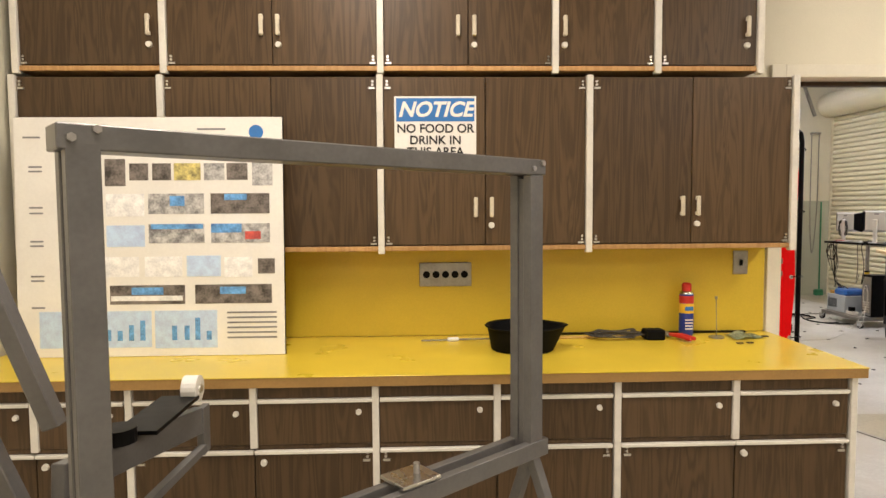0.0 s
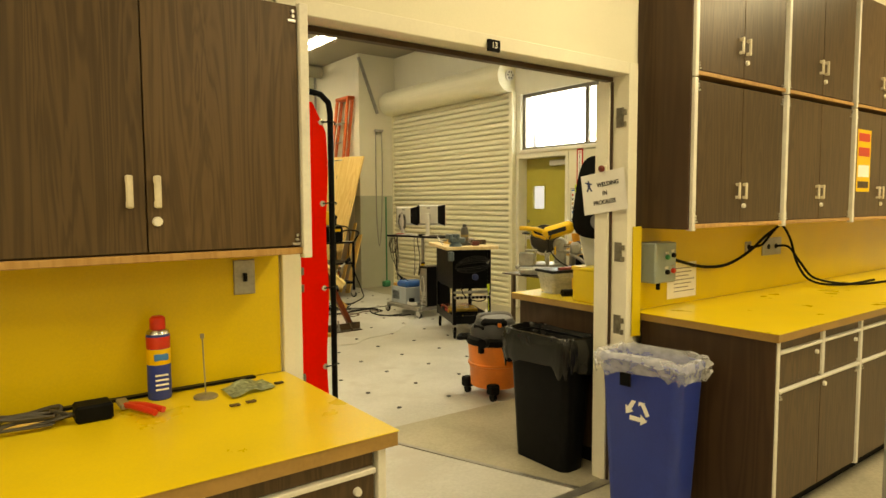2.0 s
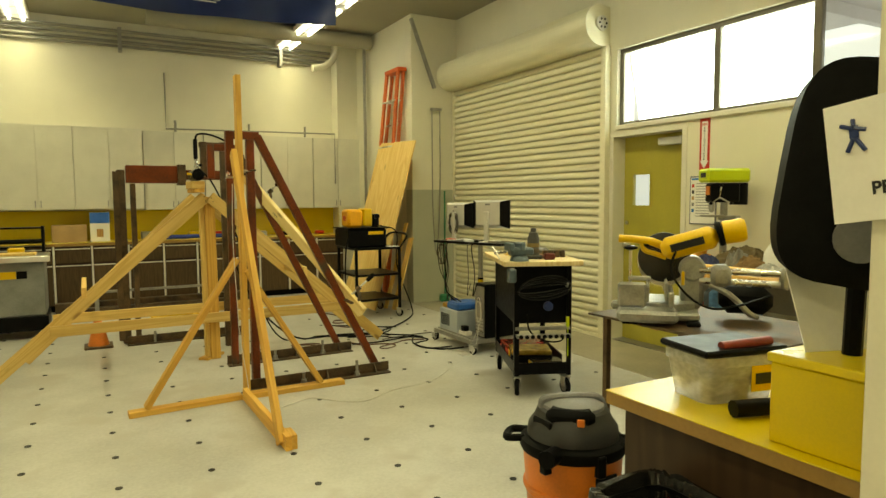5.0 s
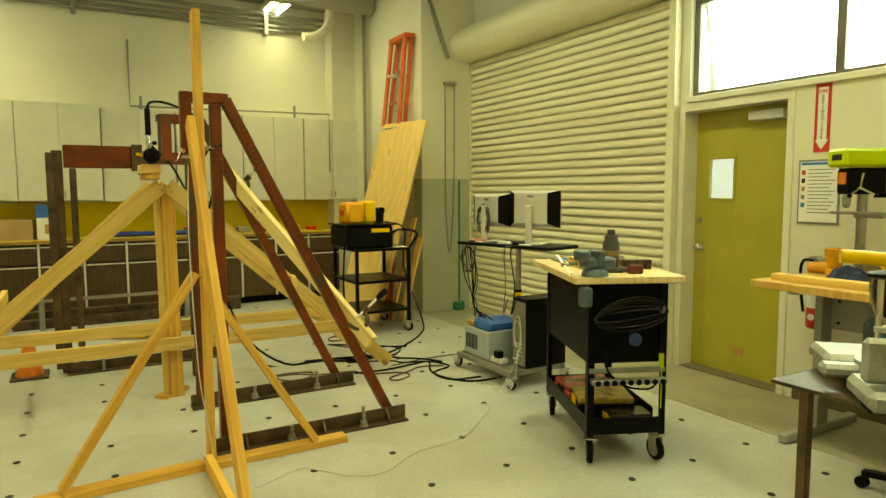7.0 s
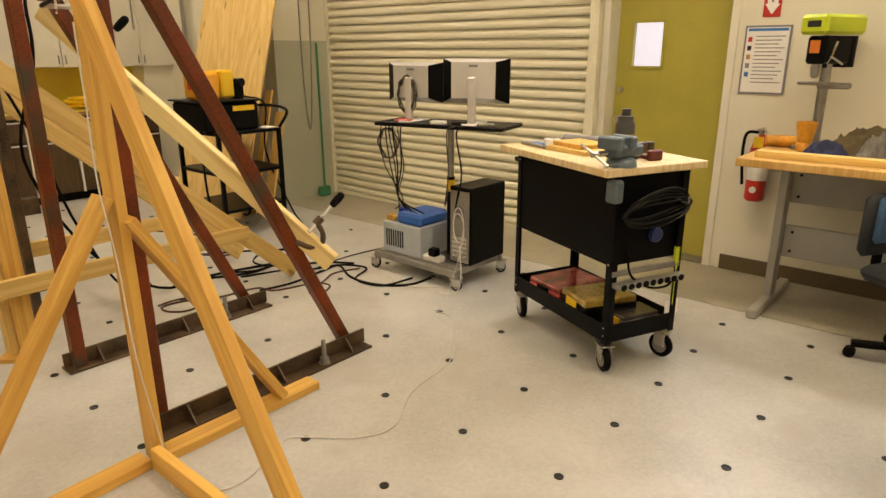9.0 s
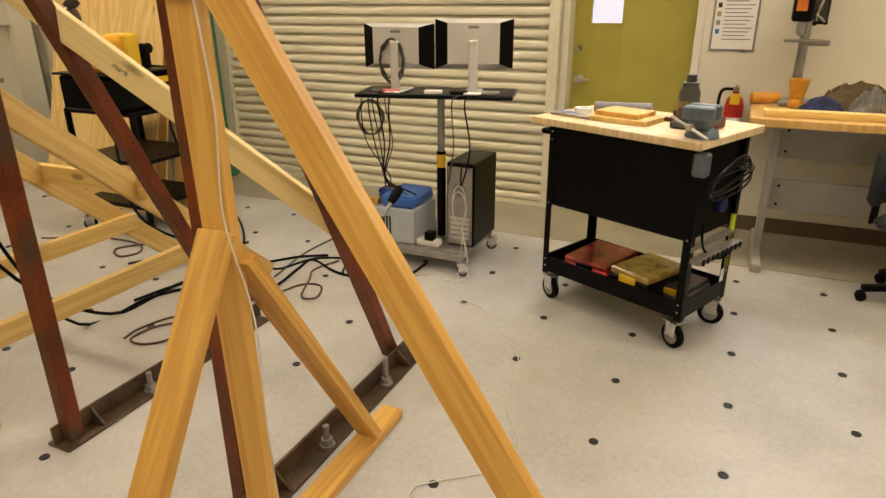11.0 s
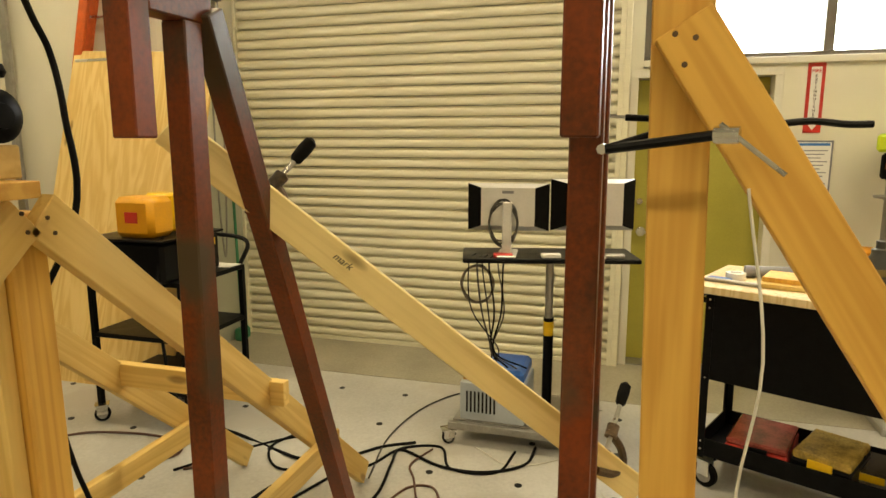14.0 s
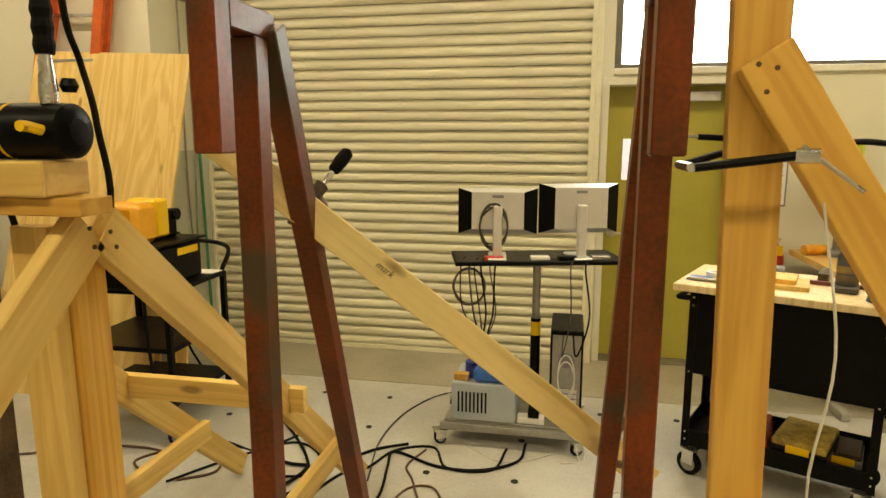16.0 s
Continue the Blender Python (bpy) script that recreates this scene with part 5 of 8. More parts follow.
br = thing("broom", "green push broom standing against the wall", "broom", (6.95, 11.0, 0))
part("stick", cyl((6.93, 10.99, 0.06), (6.955, 11.035, 1.6), 0.012, n=8), GREEN_CABLE, br, smooth=True)
part("brush", box((6.84, 10.94, 0.0), (6.99, 11.02, 0.11), 0.02), GREEN_CABLE, br, "green bristle head")


def fluorescent(x, y):
    f = thing("ceiling_light", "hanging fluorescent fixture with bare tubes and wire guard", "light fixture", (x, y, 3.9), "rows of fluorescent fixtures")
    part("housing", box((x - 0.15, y - 1.2, 3.93), (x + 0.15, y + 1.2, 4.0), 0.01), WHITE, f)
    glow = TUBE_GLOW
    for dx in (-0.08, 0.08):
        part("tube", cyl((x + dx, y - 1.17, 3.905), (x + dx, y + 1.17, 3.905), 0.018, n=10), glow, f, "lit fluorescent tube")
    for yy in (y - 0.8, y + 0.8):
        part("hanger", cyl((x, yy, 4.0), (x, yy, 4.05), 0.006, n=6), STEEL, f)
    for k in range(7):
        yy = y - 1.18 + 2.36 * k / 6
        part("guard_wire", hose([(x - 0.15, yy, 3.93), (x - 0.13, yy, 3.87), (x + 0.13, yy, 3.87), (x + 0.15, yy, 3.93)], 0.003, n=4, smooth=False), STEEL, f)


TUBE_GLOW = mat("lit_tube", (1.0, 0.97, 0.90), 0.5, var=0.0, emit=9.0)
for x in (1.7, 5.3):
    for y in (12.1, 9.55, 7.0, 4.7):
        fluorescent(x, y)


def banner():
    b = thing("banner", "navy blue vinyl banner hanging from the ceiling", "banner", (3.4, 9.62, 3.3))
    bm = bmesh.new()
    nx, nz = 40, 8
    vs = []
    for i in range(nx + 1):
        u = i / nx
        x = 2.0 + 2.85 * u
        low = 3.36 - 0.10 * math.sin(math.pi * min(1, u * 1.0)) ** 0.7 * (1 - 0.3 * u)
        for j in range(nz + 1):
            v = j / nz
            z = low + (4.0 - low) * v
            y = 9.62 + 0.03 * math.sin(u * 7 + v * 3) * (1 - v) + 0.02 * math.sin(u * 19 - v * 5) * (1 - v)
            vs.append(bm.verts.new((x, y, z)))
    for i in range(nx):
        for j in range(nz):
            a = i * (nz + 1) + j
            bm.faces.new((vs[a], vs[a + nz + 1], vs[a + nz + 2], vs[a + 1]))
    bmesh.ops.solidify(bm, geom=bm.faces[:], thickness=0.003)
    part("sheet", bm, NAVY, b, smooth=True)
    part("pole", cyl((1.95, 9.62, 4.01), (4.90, 9.62, 4.01), 0.02, n=10), STEEL, b, "hanging pole")
    lettering("ENGINEERING", 0.15, (4.15, 9.575, 3.925), FACE_S, PAPER, b, "letters")
    lettering("Student Showcase", 0.11, (4.17, 9.575, 3.79), FACE_S, PAPER, b, "letters")
    for x0, x1, z0, z1 in ((3.24, 3.64, 3.455, 3.505), (3.16, 3.22, 3.45, 3.52), (3.24, 3.64, 3.43, 3.44), (3.26, 3.60, 3.405, 3.415)):
        part("emblem_bar", box((x0, 9.57, z0), (x1, 9.574, z1)), PAPER, b, "white printed emblem bar")


banner()


def welding_screen():
    s = thing("welding_screen", "red vinyl welding screen in a black tube frame", "welding screen", (1.5, 3.66, 0))
    part("frame", hose([(2.143, 3.66, 0.06), (2.143, 3.66, 1.87), (2.135, 3.66, 1.915), (2.10, 3.66, 1.945), (2.05, 3.66, 1.952), (0.70, 3.66, 1.952), (0.65, 3.66, 1.94), (0.62, 3.66, 1.90), (0.62, 3.66, 0.06)], 0.0125, n=10, smooth=False), BLACK, s, smooth=True)
    for x in (0.62, 2.143):
        part("foot", box((x - 0.02, 3.52, 0.0), (x + 0.02, 3.80, 0.06), 0.006), BLACK, s)
    bm = bmesh.new()
    nx, nz = 24, 30
    vs = []
    for i in range(nx + 1):
        for j in range(nz + 1):
            u, v = i / nx, j / nz
            x = 0.66 + 1.455 * u - (0.05 * max(0, v - 0.94) / 0.06 if i == nx else 0) - (0.006 * math.sin(v * 20) if i == nx else 0)
            vs.append(bm.verts.new((x, 3.66 + 0.008 * math.sin(u * 30) * (0.3 + v) + 0.006 * math.sin(v * 9 + u * 4), 0.12 + 1.79 * v)))
    for i in range(nx):
        for j in range(nz):
            a = i * (nz + 1) + j
            bm.faces.new((vs[a], vs[a + nz + 1], vs[a + nz + 2], vs[a + 1]))
    bmesh.ops.solidify(bm, geom=bm.faces[:], thickness=0.002)
    cur = part("curtain", bm, RED_VINYL, s, "translucent red vinyl curtain", smooth=True)
    for z in (0.38, 0.82, 1.15, 1.50, 1.83):
        gr = part("grommet", lathe([(0.012, 0), (0.012, 0.004), (0.006, 0.005)], n=12), CHROME, cur, "metal grommet", Matrix.Translation((2.095, 3.648, z)) @ pose(0, 0, 0, 90, 0, 0), True)
        part("cable_tie", hose([(2.095, 3.643, z), (2.13, 3.635, z + 0.004), (2.157, 3.65, z + 0.004), (2.165, 3.665, z - 0.004)], 0.003, n=5), BLACK, cur, "black cable tie")
    for x in (0.9, 1.4, 1.95):
        part("grommet", lathe([(0.012, 0), (0.012, 0.004), (0.006, 0.005)], n=12), CHROME, cur, "metal grommet", Matrix.Translation((x, 3.646, 1.88)) @ pose(0, 0, 0, 90, 0, 0), True)


welding_screen()

# ---- lab: bench inside the doorway ----
lb = thing("base_cabinet", "dark walnut base cabinet inside the doorway", "cabinet", (4.9, 3.85, 0))
part("carcass", box((3.735, 3.50, 0.09), (6.2, 4.20, 0.884), 0.001), LAMINATE_DARK, lb)
part("plinth", box((3.75, 3.50, 0.0), (6.2, 4.13, 0.089)), BLACK_MATT, lb)
for k in range(4):
    part("door", box((3.76 + 0.61 * k, 4.201, 0.1), (4.35 + 0.61 * k, 4.218, 0.87), 0.002), LAMINATE, lb)
worktop(3.70, 6.2, 3.50, 4.245, 0.925, "yellow laminate worktop inside the doorway")
yb = thing("yellow_box", "yellow painted plywood box on the worktop", "box", (4.0, 3.63, 0.926))
part("body", box((3.742, 3.502, 0.926), (4.30, 3.765, 1.108), 0.003), YELLOW_SPLASH, yb)
part("lid", box((3.736, 3.502, 1.109), (4.306, 3.772, 1.130), 0.003), YELLOW_TOP, yb, "yellow laminate lid")
solo("paper_sheet", box((0, 0, 0), (0.30, 0.003, 0.23), 0.0005), PAPER, "white paper sheet leaning above the yellow box", "paper", m=Matrix.Translation((3.80, 3.72, 1.131)) @ pose(0, 0, 0, -22, 0, -18))


def black_hood():
    m = Matrix.Translation((3.80, 3.585, 1.52))
    h = thing("loudspeaker", "black moulded loudspeaker with a grey round cone", "speaker", (3.86, 3.6, 1.28))
    bm = bmesh.new()
    n = 40
    rings = []
    for off, y in ((-0.03, -0.085), (0.0, -0.06), (0.0, 0.06), (-0.02, 0.08)):
        ring = []
        for k in range(n):
            a = 2 * math.pi * k / n
            ca, sa = math.cos(a), math.sin(a)
            x = (0.155 + off) * math.copysign(abs(ca) ** 0.5, ca)
            z = (0.235 + off) * math.copysign(abs(sa) ** 0.5, sa)
            ring.append(bm.verts.new((x, y, z)))
        rings.append(ring)
    for a, b in zip(rings, rings[1:]):
        for k in range(n):
            bm.faces.new((a[k], a[(k + 1) % n], b[(k + 1) % n], b[k]))
    bm.faces.new(rings[0][::-1]), bm.faces.new(rings[-1])
    mm = Matrix.Translation((3.855, 3.645, 1.52)) @ pose(0, 0, 0, 0, 8, -50)
    part("shell", bm, BLACK_MATT, h, "", mm, True)
    part("cone", lathe([(0.050, 0), (0.050, 0.008), (0.035, 0.004), (0.012, 0.010)], n=24), INK_GREY, h, "grey round cone", mm @ Matrix.Translation((0.0, -0.085, -0.13)) @ pose(0, 0, 0, 90, 0, 0), True)
    part("stand", cyl((3.87, 3.66, 1.130), (3.86, 3.65, 1.32), 0.02, n=10), BLACK, h, "black stand")


black_hood()


def tub():
    t = thing("plastic_tub", "clear plastic tub of hardware with a black lid", "tub", (3.93, 4.02, 0.926))
    m = Matrix.Translation((3.95, 4.05, 0.926)) @ pose(0, 0, 0, 0, 0, -12)
    part("tub", bin_shell(0.22, 0.15, 0.25, 0.18, 0.13, 0.01, 0.03), film_mat("cloudy_plastic", (0.62, 0.61, 0.56), 0.35, 0.55, 0.3), t, "", m, True)
    part("lid", box((-0.135, -0.10, 0.131), (0.135, 0.10, 0.150), 0.006), BLACK, t, "black lid", m)
    part("label", box((0.02, -0.094, 0.03), (0.11, -0.090, 0.10)), YELLOW, t, "yellow printed label", m)
    part("label", box((0.03, -0.0955, 0.05), (0.09, -0.0942, 0.08)), INK, t, "dark printed bar", m)
    for k in range(14):
        px, py, pz = -0.08 + 0.035 * (k % 5), -0.045 + 0.04 * (k // 5), 0.012 + 0.018 * (k % 3)
        part("hardware", box((px, py, pz), (px + 0.034, py + 0.036, pz + 0.03), 0.006), (STEEL, RAW_STEEL, INK_GREY)[k % 3], t, "loose metal hardware", m)


tub()
solo("heat_gun", hose([(3.88, 4.0, 1.078), (3.96, 3.98, 1.082), (4.04, 3.97, 1.082)], 0.014, n=10), mat('dull_red_plastic', (0.25, 0.03, 0.02), 0.45), "red handled tool lying on the tub lid", "tool", smooth=True)
solo("glue_tube", cyl((3.80, 3.90, 0.950), (3.92, 3.86, 0.950), 0.022, n=12), BLACK, "black tube lying on the worktop", "tube", smooth=True)


# ---- lab: grey machine by the far cupboards ----
def table_saw():
    t = thing("table_saw", "grey cabinet machine with a light rail and clutter on top", "machine", (1.5, 11.3, 0))
    part("cabinet", box((1.04, 11.04, 0.25), (1.98, 11.56, 0.86), 0.01), mat("grey_machine_paint", (0.23, 0.24, 0.23), 0.42, var=0.12, scale=6), t)
    part("emblem", box((1.30, 11.030, 0.66), (1.72, 11.0395, 0.74), 0.001), YELLOW, t, "yellow emblem bar")
    part("emblem_end", box((1.725, 11.030, 0.66), (1.82, 11.0395, 0.74), 0.001), BLACK, t, "black emblem end")
    part("table", box((1.0, 11.0, 0.861), (2.02, 11.60, 0.90), 0.004), STEEL, t, "steel table top")
    part("front_rail", box((0.98, 10.94, 0.84), (2.04, 10.998, 0.90), 0.006), SILVER, t, "light grey front rail")
    part("base", box((1.02, 11.02, 0.09), (2.0, 11.58, 0.249), 0.006), BLACK, t, "black mobile base")
    for x in (1.08, 1.94):
        for y in (11.08, 11.52):
            part("wheel", cyl((x - 0.02, y, 0.045), (x + 0.02, y, 0.045), 0.045, n=16), BLACK_MATT, t, "black wheel", smooth=True)
    r = thing("shelf_rack", "black steel rack behind the machine", "rack", (1.5, 11.66, 0))
    for x in (1.08, 1.95):
        for y in (11.64, 11.76):
            beam("post", (x, y, 0), (x, y, 1.2), 0.03, 0.03, BLACK, r)
    for z in (0.5, 0.95, 1.17):
        part("shelf", box((1.064, 11.624, z), (1.966, 11.776, z + 0.02), 0.002), BLACK, r)
    solo("tool_case", box((1.2, 11.2, 0.901), (1.46, 11.42, 1.0), 0.012), BLACK, "black tool case on the machine table", "case")
    solo("board_offcut", box((1.55, 11.1, 0.901), (1.9, 11.36, 0.925), 0.002), PINE_PALE, "pale board offcut on the machine table", "offcut")
    solo("push_block", box((1.62, 11.40, 0.901), (1.78, 11.52, 0.97), 0.014), YELLOW, "yellow push block on the machine table", "tool")


table_saw()

# ---- lab: saw bench, vacuum, workbench ----
def saw_table():
    t = thing("saw_table", "dark steel plate table carrying the miter saw", "table", (4.95, 4.9, 0))
    part("tabletop", box((4.68, 4.42, 0.872), (5.36, 5.42, 0.884), 0.002), RAW_STEEL, t)
    for x in (4.74, 5.30):
        for y in (4.48, 5.34):
            beam("leg", (x, y, 0.0), (x, y, 0.871), 0.03, 0.03, RAW_STEEL, t)
    beam("stretcher", (4.76, 4.48, 0.25), (5.28, 4.48, 0.25), 0.03, 0.03, RAW_STEEL, t)


saw_table()


def miter_saw():
    at = Vector((4.94, 5.075, 0.885))
    s = thing("miter_saw", "yellow and grey sliding miter saw on the steel table", "miter saw", tuple(at))
    m = Matrix.Translation(at) @ pose(0, 0, 0, 0, 0, 133.6)
    ALU = mat("cast_aluminium", (0.40, 0.40, 0.37), 0.42, metal=0.55, var=0.16, scale=14, bump=0.08)
    GUARD = mat("smoked_guard_plastic", (0.022, 0.021, 0.019), 0.4)

    def loc(name, bm, material, label="", smooth=False, w=None, on=None):
        """Local x runs to the handle, y away from the doorway, z up."""
        if w is not None:
            bm.transform(w)
        bm.transform(Matrix.Diagonal((1, -1, 1, 1)))
        bmesh.ops.reverse_faces(bm, faces=bm.faces[:])
        return part(name, bm, material, on or s, label, m, smooth)

    def side(x, y, z):
        return Matrix.Translation((x, y, z)) @ pose(0, 0, 0, 90, 0, 0)

    loc("base", box((-0.10, -0.19, 0.018), (0.24, 0.19, 0.055), 0.010), ALU)
    for y in (-0.20, 0.20):
        loc("base_wing", box((0.0, y - 0.10, 0.02), (0.27, y + 0.10, 0.075), 0.016), ALU, "cast side wing")
        loc("foot", box((-0.10, y - 0.03, 0), (-0.04, y + 0.03, 0.0178), 0.004), BLACK_MATT)
        loc("foot", box((0.18, y - 0.03, 0), (0.25, y + 0.03, 0.0178), 0.004), BLACK_MATT)
    loc("turntable", lathe([(0.15, 0.055), (0.155, 0.065), (0.155, 0.088), (0.14, 0.094)], n=32, at=(0.06, 0, 0)), ALU, smooth=True)
    loc("miter_arm", box((0.20, -0.03, 0.035), (0.31, 0.03, 0.075), 0.012), ALU, "projecting miter arm")
    for y0, y1 in ((-0.29, -0.04), (0.04, 0.29)):
        f = loc("fence", box((0.02, y0, 0.094), (0.045, y1, 0.165), 0.006), ALU)
        loc("fence_face", box((0.0455, y0 + 0.02, 0.12), (0.058, y1 - 0.05, 0.205), 0.005), ALU, "sliding fence plate", on=f)
    loc("fence_cheek", box((0.14, -0.24, 0.08), (0.27, -0.21, 0.20), 0.012), ALU, "cast end cheek")
    loc("pivot_column", box((-0.12, -0.06, 0.055), (-0.02, 0.06, 0.24), 0.02), ALU, "cast pivot column", True)
    loc("pivot_yoke", lathe([(0.05, -0.07), (0.062, -0.06), (0.062, 0.06), (0.05, 0.07)], n=20), ALU, "round pivot yoke", True, side(-0.07, 0, 0.25))
    loc("upper_guard", lathe([(0.100, 0), (0.122, 0.010), (0.122, 0.045), (0.100, 0.055)], n=34), GUARD, "dark upper blade guard", True, side(0.06, 0.045, 0.30))
    loc("blade", lathe([(0.127, 0), (0.127, 0.003)], n=48), CHROME, "round steel blade", False, side(0.06, 0.012, 0.285))
    loc("lower_guard", lathe([(0.090, 0), (0.118, 0.006), (0.118, 0.014), (0.090, 0.018)], n=30), CLEAR, "clear lower blade guard", True, side(0.06, 0.006, 0.265))
    cover = Matrix.Translation((-0.02, -0.05, 0.365)) @ pose(0, 0, 0, 0, 17, 0)
    shell = box((-0.17, -0.045, -0.055), (0.10, 0.045, 0.055), 0.032)
    bmesh.ops.bevel(shell, geom=shell.edges[:], offset=0.008, segments=2, affect="EDGES", profile=0.5)
    loc("motor_cover", shell, YELLOW, "yellow gear cover", True, cover)
    loc("emblem", box((-0.10, -0.0485, -0.018), (0.055, -0.0455, 0.018)), INK, "black emblem bar", False, cover)
    loc("cover_ring", lathe([(0.055, 0), (0.060, 0.006), (0.060, 0.018), (0.055, 0.024)], n=24), BLACK_MATT, "dark clamp ring", True, cover @ Matrix.Translation((-0.165, 0.0, 0.005)) @ pose(0, 0, 0, 0, -90, 0))
    loc("motor", lathe([(0.052, 0), (0.056, 0.012), (0.056, 0.085), (0.048, 0.10), (0.02, 0.104)], n=24), YELLOW, "yellow motor housing", True, cover @ Matrix.Translation((-0.19, 0.0, 0.005)) @ pose(0, 0, 0, 0, -97, 0))
    loc("handle", hose([(0.06, -0.03, 0.355), (0.12, -0.03, 0.378), (0.20, -0.025, 0.388), (0.275, -0.02, 0.392)], 0.020, n=10), YELLOW, "yellow D handle", True)
    loc("handle_loop", hose([(0.05, -0.03, 0.30), (0.10, -0.03, 0.318), (0.15, -0.03, 0.335), (0.165, -0.03, 0.37)], 0.013, n=8), YELLOW, "yellow lower handle loop", True)
    loc("trigger", box((0.13, -0.04, 0.352), (0.165, -0.02, 0.372), 0.004), BLACK, "black trigger")
    loc("guard_lever", box((-0.035, -0.075, 0.17), (-0.02, -0.06, 0.24), 0.004), YELLOW, "yellow guard lever")
    for dz in (0.0, 0.05):
        loc("slide_rail", cyl((-0.46, -0.06, 0.235 - dz), (-0.10, -0.06, 0.245 - dz), 0.016, n=14), CHROME, "chrome slide rail", True)
    loc("rail_head", box((-0.24, -0.10, 0.17), (-0.15, -0.02, 0.275), 0.02), ALU, "cast rail carrier", True)
    loc("rail_end", box((-0.49, -0.095, 0.165), (-0.45, -0.02, 0.265), 0.012), ALU, "cast rail end", True)
    loc("brace", hose([(-0.15, -0.07, 0.18), (-0.24, -0.08, 0.13), (-0.32, -0.07, 0.05), (-0.36, -0.05, 0.028)], 0.014, n=8), ALU, "curved cast brace", True)
    loc("dust_bag", box((-0.44, -0.01, 0.03), (-0.20, 0.12, 0.16), 0.04), BLACK_MATT, "black dust bag", True)
    loc("clamp_post", cyl((0.215, -0.16, 0.075), (0.215, -0.16, 0.345), 0.008, n=10), CHROME, "thin steel clamp post", True)
    loc("clamp_arm", box((0.12, -0.17, 0.20), (0.225, -0.15, 0.222), 0.005), ALU, "clamp arm")
    loc("clamp_foot", cyl((0.135, -0.16, 0.098), (0.135, -0.16, 0.20), 0.009, n=10), CHROME, "", True)
    loc("clamp_knob", lathe([(0.010, 0), (0.032, 0.006), (0.034, 0.016), (0.012, 0.024)], n=14, at=(0.215, -0.16, 0.345)), BLACK, "black clamp knob", True)
    loc("cord", hose([(0.0, -0.08, 0.36), (0.03, -0.12, 0.25), (-0.04, -0.16, 0.14), (-0.15, -0.17, 0.08), (-0.28, -0.15, 0.10), (-0.40, -0.12, 0.14)], 0.006, n=6), BLACK_MATT, "black power cord", True)


miter_saw()


def vacuum():
    x, y = 4.20, 4.97
    v = thing("shop_vacuum", "orange and black shop vacuum on casters", "vacuum", (x, y, 0))
    part("tank", lathe([(0.175, 0.075), (0.19, 0.085), (0.197, 0.22), (0.205, 0.235), (0.200, 0.25), (0.212, 0.40), (0.216, 0.41)], n=36, at=(x, y, 0)), ORANGE, v, "orange plastic tank", smooth=True)
    part("collar", lathe([(0.22, 0.411), (0.226, 0.425), (0.222, 0.455), (0.19, 0.47)], n=36, at=(x, y, 0)), BLACK_MATT, v, "black collar", smooth=True)
    part("motor_head", lathe([(0.195, 0.471), (0.19, 0.515), (0.165, 0.55), (0.15, 0.585), (0.11, 0.60)], n=30, at=(x, y, 0)), mat("dark_grey_plastic", (0.035, 0.036, 0.038), 0.45, var=0.1), v, "dark grey motor head", smooth=True)
    part("carry_handle", hose([(x - 0.12, y + 0.06, 0.585), (x - 0.10, y + 0.05, 0.625), (x + 0.08, y - 0.04, 0.63), (x + 0.12, y - 0.06, 0.585)], 0.017, n=8), INK_GREY, v, "grey carry handle", smooth=True)
    m = Matrix.Translation((x, y, 0)) @ pose(0, 0, 0, 0, 0, -45)
    part("top_panel", box((-0.10, -0.155, 0.545), (0.10, 0.02, 0.612), 0.025), BLACK_MATT, v, "black moulded switch panel", m, True)
    part("top_cover", lathe([(0.135, 0.58), (0.13, 0.605), (0.09, 0.625), (0.03, 0.63)], n=26, at=(x, y, 0)), INK_GREY, v, "grey domed top cover", smooth=True)
    part("switch", box((0.03, -0.165, 0.555), (0.06, -0.15, 0.585), 0.003), ORANGE, v, "orange rocker switch", m)
    for sx in (-1, 1):
        part("side_handle", hose([(sx * 0.20, -0.05, 0.45), (sx * 0.27, -0.055, 0.445), (sx * 0.285, 0.0, 0.44), (sx * 0.27, 0.055, 0.445), (sx * 0.20, 0.05, 0.45)], 0.017, n=8), BLACK_MATT, v, "black moulded side handle", m, True)
    part("rib", lathe([(0.202, 0.245), (0.212, 0.25), (0.212, 0.262), (0.203, 0.268)], n=36, at=(x, y, 0)), ORANGE, v, "moulded orange rib", smooth=True)
    part("vent_panel", box((x - 0.17, y - 0.06, 0.50), (x - 0.155, y + 0.06, 0.56), 0.006), BLACK, v, "black vent panel")
    part("label_plate", box((x - 0.06, y - 0.2185, 0.30), (x + 0.05, y - 0.2085, 0.36), 0.002), BLACK, v, "black label plate")
    part("hose_port", cyl((x - 0.16, y - 0.09, 0.44), (x - 0.25, y - 0.14, 0.45), 0.036, n=14), BLACK, v, "black hose port", smooth=True)
    for a in (45, 135, 225, 315):
        ca, sa = math.cos(radians(a)), math.sin(radians(a))
        px, py = x + 0.215 * ca, y + 0.215 * sa
        c = part("caster_housing", box((px - 0.04, py - 0.04, 0.05), (px + 0.04, py + 0.04, 0.13), 0.012), BLACK_MATT, v)
        part("wheel", cyl((px - 0.014, py, 0.03), (px + 0.014, py, 0.03), 0.03, n=14), BLACK, c)
    for a in (200, 260):
        ca, sa = math.cos(radians(a)), math.sin(radians(a))
        part("latch", box((x + 0.215 * ca - 0.02, y + 0.215 * sa - 0.02, 0.36), (x + 0.215 * ca + 0.02, y + 0.215 * sa + 0.02, 0.45), 0.006), BLACK, v, "black latch")


vacuum()


